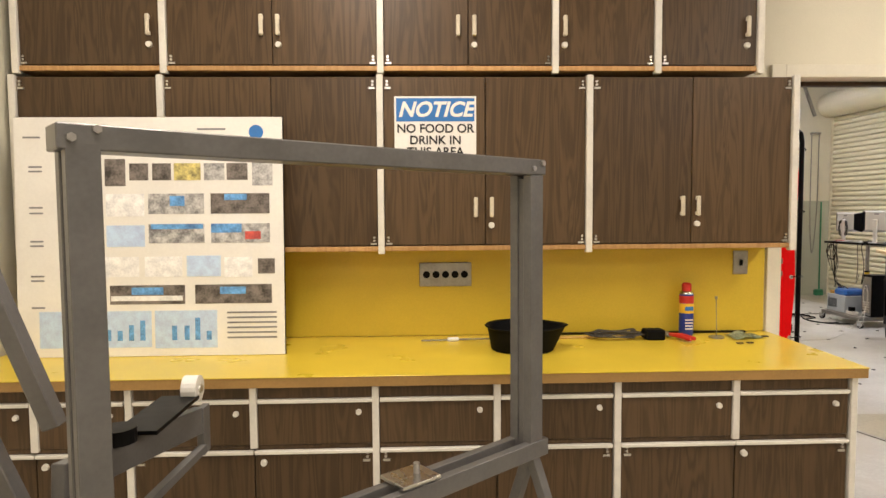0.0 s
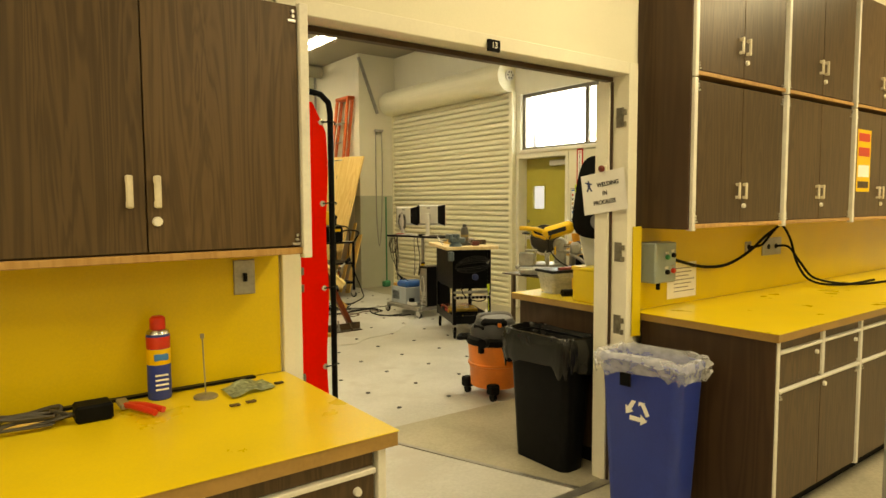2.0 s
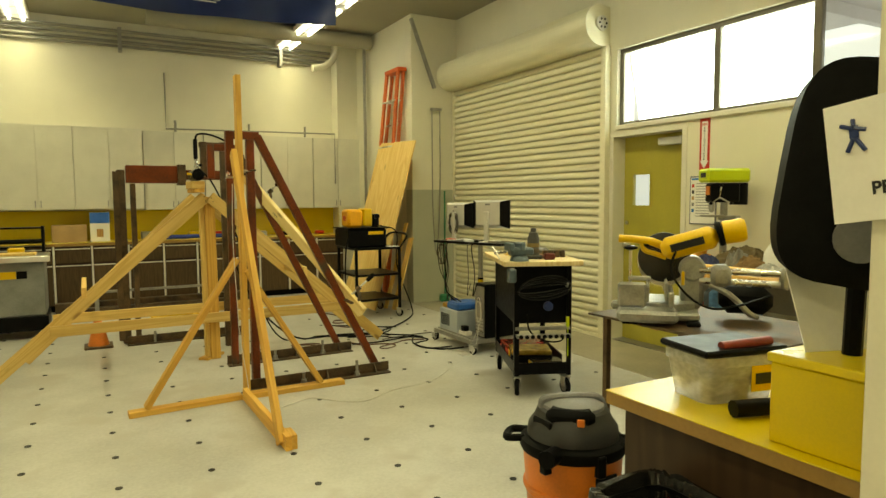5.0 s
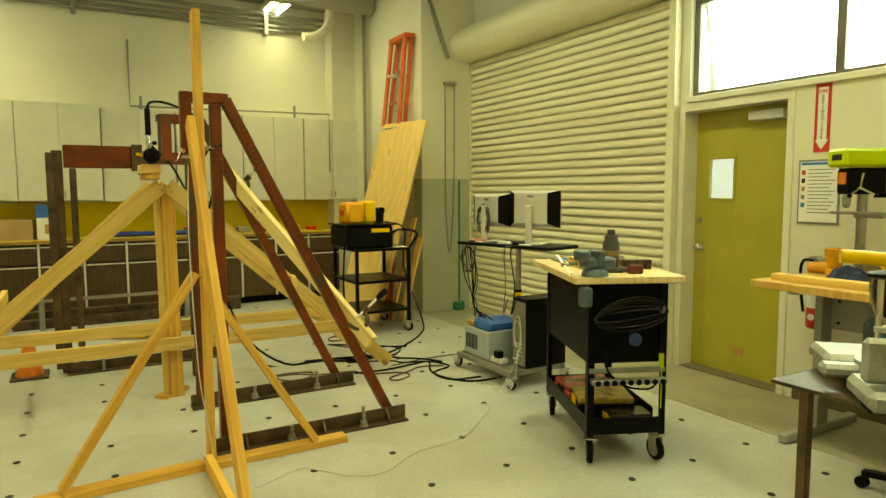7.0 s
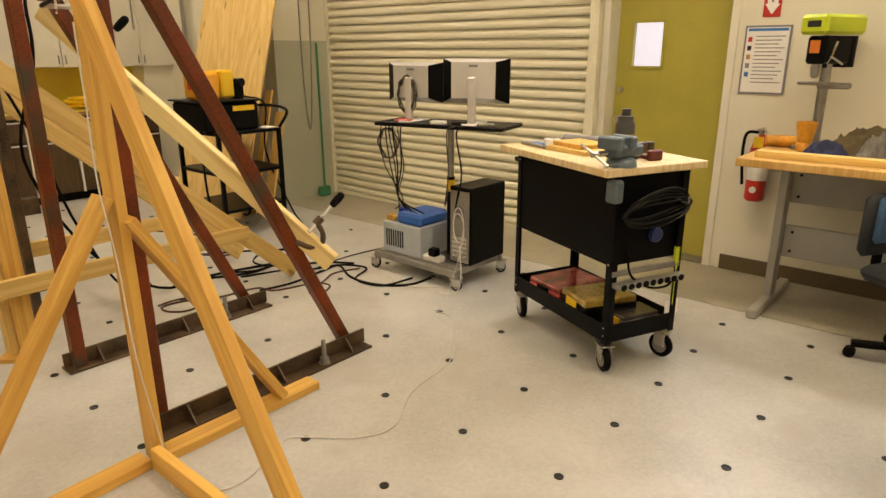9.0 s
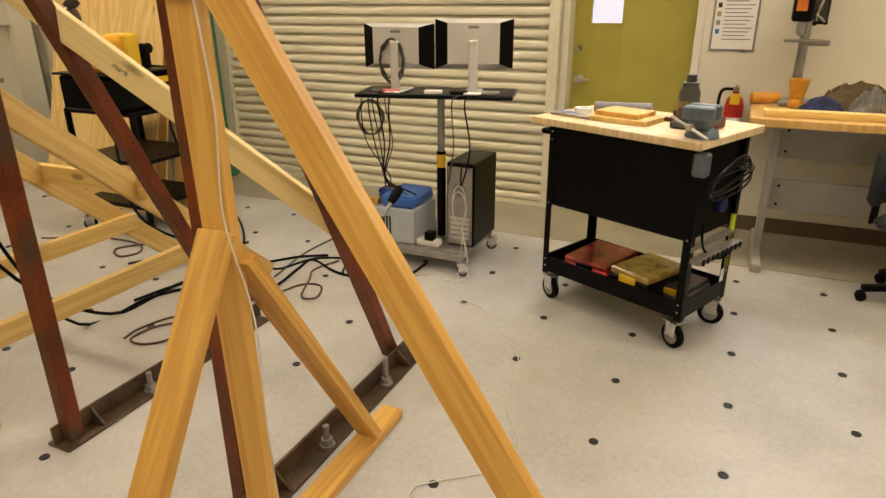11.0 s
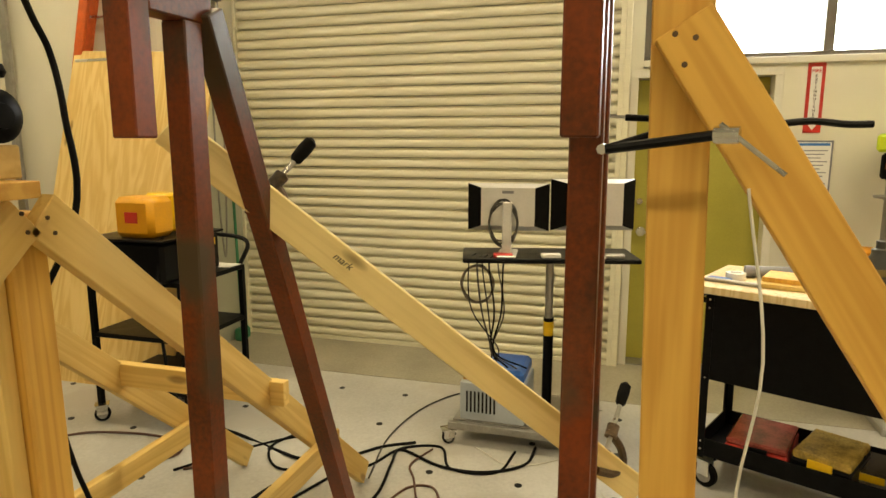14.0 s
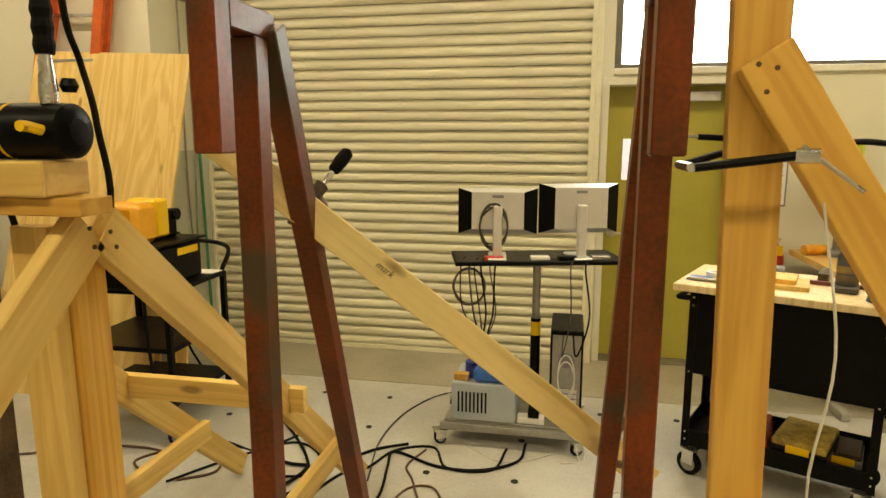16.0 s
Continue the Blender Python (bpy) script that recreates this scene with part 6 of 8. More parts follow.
def workbench():
    b = thing("workbench", "grey steel workbench with a thick maple top", "workbench", (6.7, 5.7, 0))
    part("benchtop", box((6.235, 4.85, 0.905), (7.10, 6.57, 0.95), 0.004), wood("maple_top", (0.72, 0.46, 0.16), (0.60, 0.34, 0.09), 0.4, rings=10), b, "thick maple top", Matrix.Identity(4))
    GREY_B = mat("warm_grey_bench_paint", (0.36, 0.35, 0.31), 0.45, var=0.05)
    for y in (6.40, 5.02):
        lg = beam("leg", (6.70, y, 0.05), (6.70, y, 0.904), 0.11, 0.045, GREY_B, b, side=(1, 0, 0))
        part("foot", box((6.34, y - 0.03, 0.0), (7.08, y + 0.03, 0.055), 0.008), GREY_B, lg)
        part("bracket", box((6.38, y - 0.028, 0.87), (7.06, y + 0.028, 0.904), 0.003), GREY_B, lg)
    for z0, z1 in ((0.64, 0.85), (0.30, 0.50)):
        p = part("panel", box((6.735, 5.04, z0), (6.760, 6.375, z1), 0.004), GREY_B, b, "flat grey back panel")
        for dz in (0.04, z1 - z0 - 0.04):
            part("bolt", cyl((6.736, 6.33, z0 + dz), (6.730, 6.33, z0 + dz), 0.009, n=8), BLACK, p)


workbench()
beam("plank", (6.36, 6.50, 0.969), (6.40, 4.95, 0.969), 0.036, 0.08, PINE_PALE, side=(0, 0, 1))
tagged(bpy.data.objects["plank"], "pale pine plank lying on the workbench", "plank")


def drill_press():
    x, y, z = 6.90, 6.33, 0.951
    d = thing("drill_press", "small lime-green bench drill press on the workbench", "drill press", (x, y, z))
    part("base", box((x - 0.14, y - 0.09, z), (x + 0.10, y + 0.09, z + 0.025), 0.006), INK_GREY, d)
    part("column", cyl((x + 0.02, y, z + 0.02), (x + 0.02, y, 1.55), 0.028, n=16), STEEL, d, smooth=True)
    part("table", lathe([(0.095, 0), (0.10, 0.008), (0.10, 0.014)], n=24, at=(x - 0.08, y + 0.02, 1.325)), STEEL, d, "round steel table", smooth=True)
    part("table_arm", box((x - 0.02, y - 0.14, 1.30), (x + 0.05, y + 0.03, 1.335), 0.008), STEEL, d)
    m = Matrix.Translation((x, y, 0)) @ pose(0, 0, 0, 0, 0, -24)
    part("head", box((-0.12, -0.06, 1.44), (0.12, 0.06, 1.595), 0.015), BLACK, d, "black drill head", m)
    part("belt_cover", box((-0.17, -0.085, 1.60), (0.19, 0.085, 1.71), 0.018), LIME, d, "lime-green belt cover", m)
    part("motor", cyl((0.15, 0, 1.42), (0.15, 0, 1.595), 0.055, n=18), BLACK, d, "black motor", m, True)
    part("chuck", lathe([(0.008, -0.06), (0.020, -0.05), (0.026, 0.0), (0.02, 0.02)], n=14), STEEL, d, "steel chuck", m @ Matrix.Translation((-0.09, 0, 1.42)), True)
    part("switch_plate", box((-0.128, -0.03, 1.50), (-0.121, 0.03, 1.57), 0.001), ORANGE, d, "orange power switch", m)
    part("emblem", box((-0.1735, -0.05, 1.64), (-0.1705, 0.03, 1.675)), INK, d, "black emblem bar", m)
    for k in range(3):
        a = radians(90 + 120 * k)
        sp_ = part("feed_lever", hose([(-0.06, -0.065, 1.48), (-0.06 + 0.09 * math.cos(a), -0.09, 1.48 + 0.09 * math.sin(a))], 0.006, n=6, smooth=False), CHROME, d, "", m)
        part("ball", lathe([(0.006, -0.012), (0.013, -0.006), (0.013, 0.006), (0.006, 0.012)], n=10), BLACK, sp_, "black ball end", m @ Matrix.Translation((-0.06 + 0.095 * math.cos(a), -0.09, 1.48 + 0.095 * math.sin(a))), True)


drill_press()


def cloth(name, label, category, c, size, material, seed, turn=0.0):
    """A dropped garment: a mound of soft ridges that falls to the bench at an uneven hem."""
    n = 36
    bm = bmesh.new()
    grid = []
    for i in range(n + 1):
        row = []
        for j in range(n + 1):
            u, v = 2 * i / n - 1, 2 * j / n - 1
            p = Vector((u * 1.6, v * 1.6, seed))
            hem = 1 + 0.25 * noise.noise(Vector((u * 2, v * 2, seed + 5)))
            r = min(1.0, math.hypot(u, v) / hem)
            ridge = 1 - abs(noise.noise(Vector((u * 2.2 + v, v * 2.4, seed + 9)))) * 2.6
            fine = 1 - abs(noise.noise(p * 2.6)) * 2
            h = size[2] * (1 - r ** 2.5) * (0.45 + 0.45 * max(0, ridge) + 0.18 * fine)
            k = 1 + 0.12 * noise.noise(p * 1.4)
            row.append(bm.verts.new((u * size[0] * k * min(1, hem), v * size[1] * k * min(1, hem), max(0.002, h))))
        grid.append(row)
    for i in range(n):
        for j in range(n):
            u, v = 2 * (i + 0.5) / n - 1, 2 * (j + 0.5) / n - 1
            if math.hypot(u, v) < 1.02:
                bm.faces.new((grid[i][j], grid[i + 1][j], grid[i + 1][j + 1], grid[i][j + 1]))
    for vtx in [w for w in bm.verts if not w.link_faces]:
        bm.verts.remove(vtx)
    return solo(name, bm, material, label, category, m=Matrix.Translation(c) @ pose(0, 0, 0, 0, 0, turn), smooth=True)


def gauntlet(x, y, z, turn, label, lean):
    """A leather glove resting on its fingers, with a wide open cuff."""
    g = thing("welding_glove", label, "glove", (x, y, z), "leather welding gloves")
    m = Matrix.Translation((x, y, z)) @ pose(0, 0, 0, lean, 0, turn)
    part("cuff", lathe([(0.036, 0.055), (0.042, 0.09), (0.050, 0.13), (0.056, 0.175), (0.052, 0.176), (0.045, 0.13), (0.036, 0.09)], n=22), LEATHER, g, "stiff orange leather cuff", m, True)
    part("palm", lathe([(0.020, 0.002), (0.042, 0.014), (0.044, 0.045), (0.037, 0.060)], n=18), LEATHER, g, "", m, True)
    for k in range(4):
        part("finger", hose([(-0.03 + 0.02 * k, -0.02, 0.03), (-0.034 + 0.023 * k, -0.06, 0.024), (-0.034 + 0.025 * k, -0.095, 0.014)], 0.0125, n=8), LEATHER, g, "", m, True)
    part("thumb", hose([(0.035, 0.0, 0.04), (0.062, -0.02, 0.032), (0.070, -0.05, 0.02)], 0.0135, n=8), LEATHER, g, "", m, True)


LEATHER = mat("orange_leather", (0.66, 0.30, 0.03), 0.55, var=0.15, scale=18, bump=0.2)
OLIVE = mat("olive_canvas", (0.10, 0.072, 0.030), 0.85, var=0.2, scale=22, bump=0.3)
GREYC = mat("grey_suede", (0.20, 0.19, 0.17), 0.85, var=0.15, scale=22, bump=0.3)
DENIM = mat("dark_blue_cloth", (0.020, 0.028, 0.085), 0.85, var=0.2, scale=22, bump=0.3)
gauntlet(6.66, 6.33, 0.951, 40, "orange leather welding glove standing on the workbench", 0)
solo("leather_sleeve", lathe([(0.020, -0.09), (0.033, -0.085), (0.036, 0.0), (0.030, 0.085), (0.018, 0.09)], n=18), LEATHER, "orange leather glove cuff lying on the workbench", "glove", m=Matrix.Translation((6.84, 6.49, 0.987)) @ pose(0, 0, 0, 90, 0, 20), smooth=True)
cloth("welding_jacket", "crumpled olive canvas welding jacket on the workbench", "jacket", (6.76, 6.02, 0.951), (0.17, 0.25, 0.16), OLIVE, 3.0, 15)
cloth("work_apron", "crumpled dark blue cloth on the workbench", "cloth", (6.56, 6.20, 0.951), (0.11, 0.13, 0.09), DENIM, 5.0, -20)
cloth("work_glove", "grey suede work glove on the workbench", "glove", (6.60, 5.96, 0.951), (0.10, 0.12, 0.15), GREYC, 6.0, 30)
cloth("cloth", "crumpled brown cloth on the workbench", "cloth", (6.53, 5.80, 0.951), (0.09, 0.14, 0.12), mat("brown_cloth", (0.20, 0.12, 0.05), 0.85, var=0.2, scale=20, bump=0.3), 7.0)
cloth("plastic_bag", "grey plastic bag on the workbench", "bag", (6.47, 5.62, 0.951), (0.09, 0.12, 0.08), mat("grey_bag_film", (0.34, 0.34, 0.34), 0.3, var=0.1), 8.0)
solo("welding_helmet", lathe([(0.13, 0), (0.14, 0.03), (0.13, 0.13), (0.09, 0.20), (0.03, 0.225)], n=24, at=(6.70, 5.66, 0.951)), WHITE, "white domed welding helmet on the workbench", "helmet", smooth=True)


def office_chair():
    x, y = 6.22, 5.58
    turn = Matrix.Translation((x, y, 0)) @ pose(0, 0, 0, 0, 0, -32) @ Matrix.Translation((-x, -y, 0))
    c = thing("office_chair", "dark office chair with a blue backrest on casters", "chair", (x, y, 0))
    CL = mat("dark_chair_fabric", (0.02, 0.024, 0.028), 0.8, var=0.2, scale=40, bump=0.2)
    CB = mat("blue_chair_fabric", (0.035, 0.10, 0.20), 0.8, var=0.15, scale=40, bump=0.2)
    part("seat", box((x - 0.24, y - 0.24, 0.42), (x + 0.24, y + 0.24, 0.50), 0.035), CL, c, "dark padded seat", turn, True)
    part("backrest", box((x - 0.20, y + 0.24, 0.52), (x + 0.20, y + 0.31, 0.84), 0.03), CL, c, "dark padded backrest", turn, True)
    part("back_pad", box((x - 0.185, y + 0.20, 0.60), (x + 0.185, y + 0.239, 0.835), 0.018), CB, c, "blue fabric pad", turn, True)
    part("spine", box((x - 0.03, y + 0.312, 0.38), (x + 0.03, y + 0.335, 0.70), 0.006), BLACK, c, "", turn)
    part("gas_lift", cyl((x, y, 0.10), (x, y, 0.42), 0.028, n=14), BLACK, c, smooth=True)
    for k in range(5):
        a = radians(72 * k + 30.5)
        e = (x + 0.295 * math.cos(a), y + 0.295 * math.sin(a), 0.075)
        arm = beam("base_spoke", (x, y, 0.10), e, 0.045, 0.03, BLACK, c)
        part("caster", cyl((e[0] - 0.02, e[1], 0.028), (e[0] + 0.02, e[1], 0.028), 0.028, n=14), BLACK_MATT, arm)


office_chair()

# ---- lab: black tool cart ----
CM = Matrix.Translation((5.507, 7.016, 0)) @ pose(0, 0, 0, 0, 0, -24)


def caster(parent, x, y, r, m, swing=20):
    w = m @ Matrix.Translation((x, y, 0)) @ pose(0, 0, 0, 0, 0, swing)
    f = part("caster", box((-0.026, -0.03, r), (-0.020, 0.03, r * 2 + 0.012), 0.002, box((0.020, -0.03, r), (0.026, 0.03, r * 2 + 0.012), 0.002, box((-0.035, -0.04, r * 2 + 0.012), (0.035, 0.04, r * 2 + 0.018)))), CHROME, parent, "chrome caster fork", w)
    part("wheel", lathe([(r - 0.008, -0.016), (r, -0.010), (r, 0.010), (r - 0.008, 0.016)], n=22), BLACK_MATT, f, "black rubber wheel", w @ Matrix.Translation((0, 0, r)) @ pose(0, 0, 0, 0, 90, 0), True)
    part("hub", lathe([(r * 0.3, -0.019), (r * 0.62, -0.017), (r * 0.62, 0.017), (r * 0.3, 0.019)], n=18), STEEL, f, "grey wheel hub", w @ Matrix.Translation((0, 0, r)) @ pose(0, 0, 0, 0, 90, 0), True)


def tool_cart():
    c = thing("tool_cart", "black steel tool cart with a butcher block top", "cart", (5.507, 7.016, 0))
    W, L, F = 0.215, 0.395, 0.435
    part("worktop", box((-0.30, -0.42, 0.982), (0.30, 0.50, 1.018), 0.004), wood("butcher_block", (0.74, 0.60, 0.36), (0.60, 0.43, 0.20), 0.5, rings=8), c, "worn pale butcher block top", CM)
    for sx in (-1, 1):
        for sy, e in ((-1, -L), (1, F)):
            part("post", box((sx * W - (0.036 if sx > 0 else 0), e - 0.0015, 0.155), (sx * W + (0.036 if sx < 0 else 0), e + 0.0015, 0.977), 0, box((sx * W - 0.0015, e - (0.036 if sy > 0 else 0), 0.155), (sx * W + 0.0015, e + (0.036 if sy < 0 else 0), 0.977))), BLACK, c, "black angle post", CM)
            caster(c, sx * 0.185, (e - sy * 0.04), 0.063, CM, 15 * sx)
            for z in (0.20, 0.24, 0.90, 0.94, 0.56):
                part("rivet", cyl((sx * (W + 0.0018), (e - sy * 0.018), z), (sx * (W + 0.005), (e - sy * 0.018), z), 0.005, n=8), CHROME, c, "bright rivet head", CM)
    part("body", box((-W + 0.004, -L + 0.02, 0.55), (W - 0.004, F - 0.004, 0.976), 0.004), BLACK, c, "black cabinet body", CM)
    part("end_rail", box((-W + 0.004, -L - 0.002, 0.50), (W - 0.004, -L + 0.014, 0.53), 0.002), STEEL, c, "perforated grey tool rail", CM)
    rack = part("tool_rack", box((-W + 0.01, -L - 0.05, 0.45), (W - 0.01, -L + 0.004, 0.475), 0.003), STEEL, c, "holder rail with round holes", CM)
    for k in range(9):
        x = -W + 0.04 + 0.044 * k
        part("hole_ring", lathe([(0.016, 0), (0.016, 0.004), (0.010, 0.004)], n=12), BLACK, rack, "", CM @ Matrix.Translation((x, -L - 0.051, 0.462)) @ pose(0, 0, 0, 90, 0, 0))
    tray = bmesh.new()
    box((-W, -L, 0.165), (W, F, 0.175), 0.002, tray)
    for a, b in (((-W, -L, 0.175), (-W + 0.006, F, 0.255)), ((W - 0.006, -L, 0.175), (W, F, 0.255)), ((-W + 0.006, -L, 0.175), (W - 0.006, -L + 0.006, 0.255)), ((-W + 0.006, F - 0.006, 0.175), (W - 0.006, F, 0.255))):
        box(a, b, 0, tray)
    part("tray", tray, BLACK, c, "black bottom tray", CM)
    part("push_handle", hose([(-W + 0.02, F + 0.005, 0.93), (-W + 0.02, F + 0.06, 0.93), (W - 0.02, F + 0.06, 0.93), (W - 0.02, F + 0.005, 0.93)], 0.014, n=8, smooth=False), BLACK, c, "black push handle", CM, True)


tool_cart()


def on_cart(name, bm, mt, label, category, smooth=False, m=None, group=""):
    return solo(name, bm, mt, label, category, group, m=CM @ (m or Matrix.Identity(4)), smooth=smooth)


def organizer(x, y, rot, w, l, hgt, base, label, latch, lid):
    m = CM @ Matrix.Translation((x, y, 0.176)) @ pose(0, 0, 0, 0, 0, rot)
    o = thing("parts_organizer", label, "organizer", (m.translation.x, m.translation.y, 0.176))
    part("case", box((-w / 2, -l / 2, 0), (w / 2, l / 2, hgt * 0.7), 0.008), base, o, "", m)
    part("lid", box((-w / 2 + 0.004, -l / 2 + 0.004, hgt * 0.7 + 0.001), (w / 2 - 0.004, l / 2 - 0.004, hgt), 0.008), lid, o, "smoky clear lid", m)
    part("latch", box((-w / 2 - 0.008, -0.05, hgt * 0.35), (-w / 2 - 0.0005, 0.05, hgt * 0.85), 0.003), latch, o, "side latch", m)


SMOKY_RED = mat("smoky_red_plastic", (0.30, 0.05, 0.04), 0.15, var=0.3, scale=14)
SMOKY = mat("smoky_dark_plastic", (0.05, 0.04, 0.03), 0.15, var=0.3, scale=14)
AMBER = mat("amber_clear_plastic", (0.40, 0.27, 0.06), 0.2, var=0.3, scale=14)
organizer(-0.02, 0.19, 4, 0.34, 0.27, 0.11, RED, "red parts organizer with a clear lid in the cart tray", BLACK, SMOKY_RED)
organizer(-0.03, -0.10, -6, 0.32, 0.24, 0.13, BLACK, "black and yellow parts organizer in the cart tray", YELLOW, AMBER)
organizer(0.06, -0.26, 0, 0.24, 0.16, 0.07, STEEL, "flat grey parts organizer in the cart tray", YELLOW, SMOKY)
on_cart("level", box((-0.205, -0.30, 0.176), (-0.185, 0.16, 0.225), 0.003), mat("pink_red_plastic", (0.60, 0.10, 0.10), 0.4), "pink-red spirit level in the cart tray", "level")
on_cart("pallet_board", box((-0.16, -0.05, 1.019), (0.06, 0.24, 1.040), 0.002), PINE_PALE, "pale wooden board on the cart top", "board", m=pose(0, 0, 0, 0, 0, 6))
on_cart("pallet_board", box((-0.13, 0.0, 1.041), (0.05, 0.23, 1.063), 0.002), PINE, "reddish wooden board on the cart top", "board", m=pose(0, 0, 0, 0, 0, 3))


def bottle_jack():
    j = thing("bottle_jack", "dark grey hydraulic bottle jack on the cart top", "bottle jack", (5.40, 6.82, 1.0))
    JACK = mat("dark_grey_jack_paint", (0.055, 0.055, 0.052), 0.4, var=0.1)
    a = tuple((CM @ Matrix.Translation((-0.03, -0.20, 1.019))).translation)
    part("base", box((-0.06, -0.05, 0), (0.06, 0.05, 0.03), 0.006), JACK, j, "", CM @ Matrix.Translation((-0.03, -0.20, 1.019)))
    part("body", lathe([(0.046, 0.03), (0.046, 0.16), (0.036, 0.18), (0.036, 0.20), (0.022, 0.205), (0.022, 0.235)], n=22, at=a), JACK, j, "dark grey body", smooth=True)
    part("band", lathe([(0.0463, 0.05), (0.0468, 0.051), (0.0468, 0.08), (0.0463, 0.081)], n=22, at=a), mat("brown_print", (0.10, 0.07, 0.04), 0.5), j, "brown printed band", smooth=True)
    part("band", lathe([(0.0463, 0.09), (0.0468, 0.091), (0.0468, 0.12), (0.0463, 0.121)], n=22, at=a), mat("dull_gold_print", (0.22, 0.15, 0.05), 0.5), j, "dull gold band", smooth=True)


bottle_jack()


def vise():
    m = CM @ Matrix.Translation((-0.21, -0.36, 1.019)) @ pose(0, 0, 0, 0, 0, 10) @ Matrix.Scale(1.3, 4)
    VB = mat("blue_grey_vise_paint", (0.11, 0.15, 0.18), 0.42, metal=0.3, var=0.12, scale=20)
    v = thing("bench_vise", "blue-grey bench vise clamped to the cart top", "vise", tuple(m.translation))
    part("body", box((-0.03, -0.035, 0.03), (0.11, 0.035, 0.075), 0.01), VB, v, "", m)
    part("jaw", box((0.02, -0.05, 0.06), (0.05, 0.05, 0.105), 0.006), VB, v, "", m)
    part("jaw", box((-0.045, -0.05, 0.06), (-0.015, 0.05, 0.105), 0.006), VB, v, "", m)
    part("base", lathe([(0.055, 0), (0.05, 0.02), (0.035, 0.032)], n=20), VB, v, "", m @ Matrix.Translation((0.03, 0, 0)), True)
    part("clamp", box((0.0, -0.025, -0.12), (0.045, 0.025, -0.04), 0.008), VB, v, "screw clamp under the top", m @ Matrix.Translation((-0.05, -0.03, 0)))
    part("screw", cyl((-0.05, 0, 0.05), (-0.12, 0, 0.05), 0.010, n=10), CHROME, v, "", m)
    part("bar", cyl((-0.11, -0.06, 0.02), (-0.11, 0.06, 0.08), 0.005, n=8), CHROME, v, "steel tommy bar", m)


vise()
for k in range(4):
    x0 = 0.07 + 0.045 * k
    on_cart("steel_block", box((x0, -0.12, 1.019), (x0 + 0.038, -0.075, 1.073), 0.003), RAW_STEEL, "small dark steel block on the cart top", "block", group="steel blocks on the cart")
on_cart("tape_roll", lathe([(0.045, 0), (0.045, 0.03), (0.028, 0.03), (0.028, 0.001)], n=24, at=(-0.05, 0.36, 1.019)), WHITE, "white roll of tape on the cart top", "tape", True)
on_cart("tape_roll", lathe([(0.04, 0), (0.04, 0.035), (0.025, 0.035), (0.025, 0.001)], n=24, at=(0.08, 0.30, 1.019)), INK_GREY, "grey roll of tape on the cart top", "tape", True)
on_cart("grinder", hose([(0.02, 0.34, 1.048), (0.08, 0.22, 1.048), (0.14, 0.08, 1.053)], 0.028, n=10), INK_GREY, "grey angle grinder lying on the cart top", "grinder", True)
on_cart("bar_clamp", box((0.05, -0.30, 1.019), (0.08, -0.02, 1.038), 0.003, box((0.03, -0.32, 1.019), (0.11, -0.29, 1.068), 0.006)), mat("dark_red_enamel", (0.12, 0.02, 0.015), 0.4), "dark red bar clamp on the cart top", "clamp")
on_cart("pipe_wrench", box((-0.19, 0.22, 1.019), (-0.165, 0.46, 1.036), 0.004), STEEL, "steel pipe wrench on the cart top", "wrench")
on_cart("rag", box((-0.18, 0.36, 1.019), (-0.08, 0.47, 1.026), 0.002), BLUE, "blue folded rag on the cart top", "rag")
pts = []
for k in range(46):
    a = 2 * math.pi * k / 10
    lap = k // 10
    pts.append((-0.0 + 0.195 * math.cos(a), -0.425 - 0.012 * math.sin(2 * a + lap) - 0.004 * lap, 0.815 + 0.02 * math.cos(a) + (0.025 + 0.018 * lap) * math.sin(a)))
on_cart("cable_coil", hose(pts, 0.005, n=6, steps=4), mat("glossy_black_cord", (0.006, 0.006, 0.006), 0.35, var=0.1, spec=0.25), "coiled black cord hung on the cart end", "cord", True)
on_cart("cord_hook", hose([(0.17, -0.375, 0.84), (0.17, -0.44, 0.83), (0.17, -0.45, 0.86)], 0.006, n=6), STEEL, "steel hook holding the cord on the cart end", "hook", True)
on_cart("strap_reel", lathe([(0.022, 0), (0.036, 0.008), (0.036, 0.03), (0.022, 0.038)], n=16), mat("navy_plastic", (0.012, 0.03, 0.13), 0.4), "navy strap reel hung on the cart end", "reel", True, Matrix.Translation((0.04, -0.373, 0.68)) @ pose(0, 0, 0, 90, 0, 0))
on_cart("hanging_cord", hose([(-0.12, -0.39, 0.62), (-0.10, -0.40, 0.50), (0.0, -0.42, 0.43), (0.12, -0.42, 0.42), (0.17, -0.41, 0.47)], 0.006, n=6), BLACK_MATT, "black cord hanging on the cart end", "cord", True)
on_cart("marker_tool", cyl((0.19, -0.39, 0.30), (0.19, -0.39, 0.52), 0.008, n=8, bm=cyl((0.19, -0.39, 0.52), (0.19, -0.39, 0.60), 0.014, n=8)), LIME, "lime-handled tool hung on the cart end", "tool", True)
on_cart("paper_tag", box((0.15, -0.392, 0.25), (0.23, -0.389, 0.32)), PAPER, "white paper tag hung on the cart end", "tag")

# ---- lab: monitor stand ----


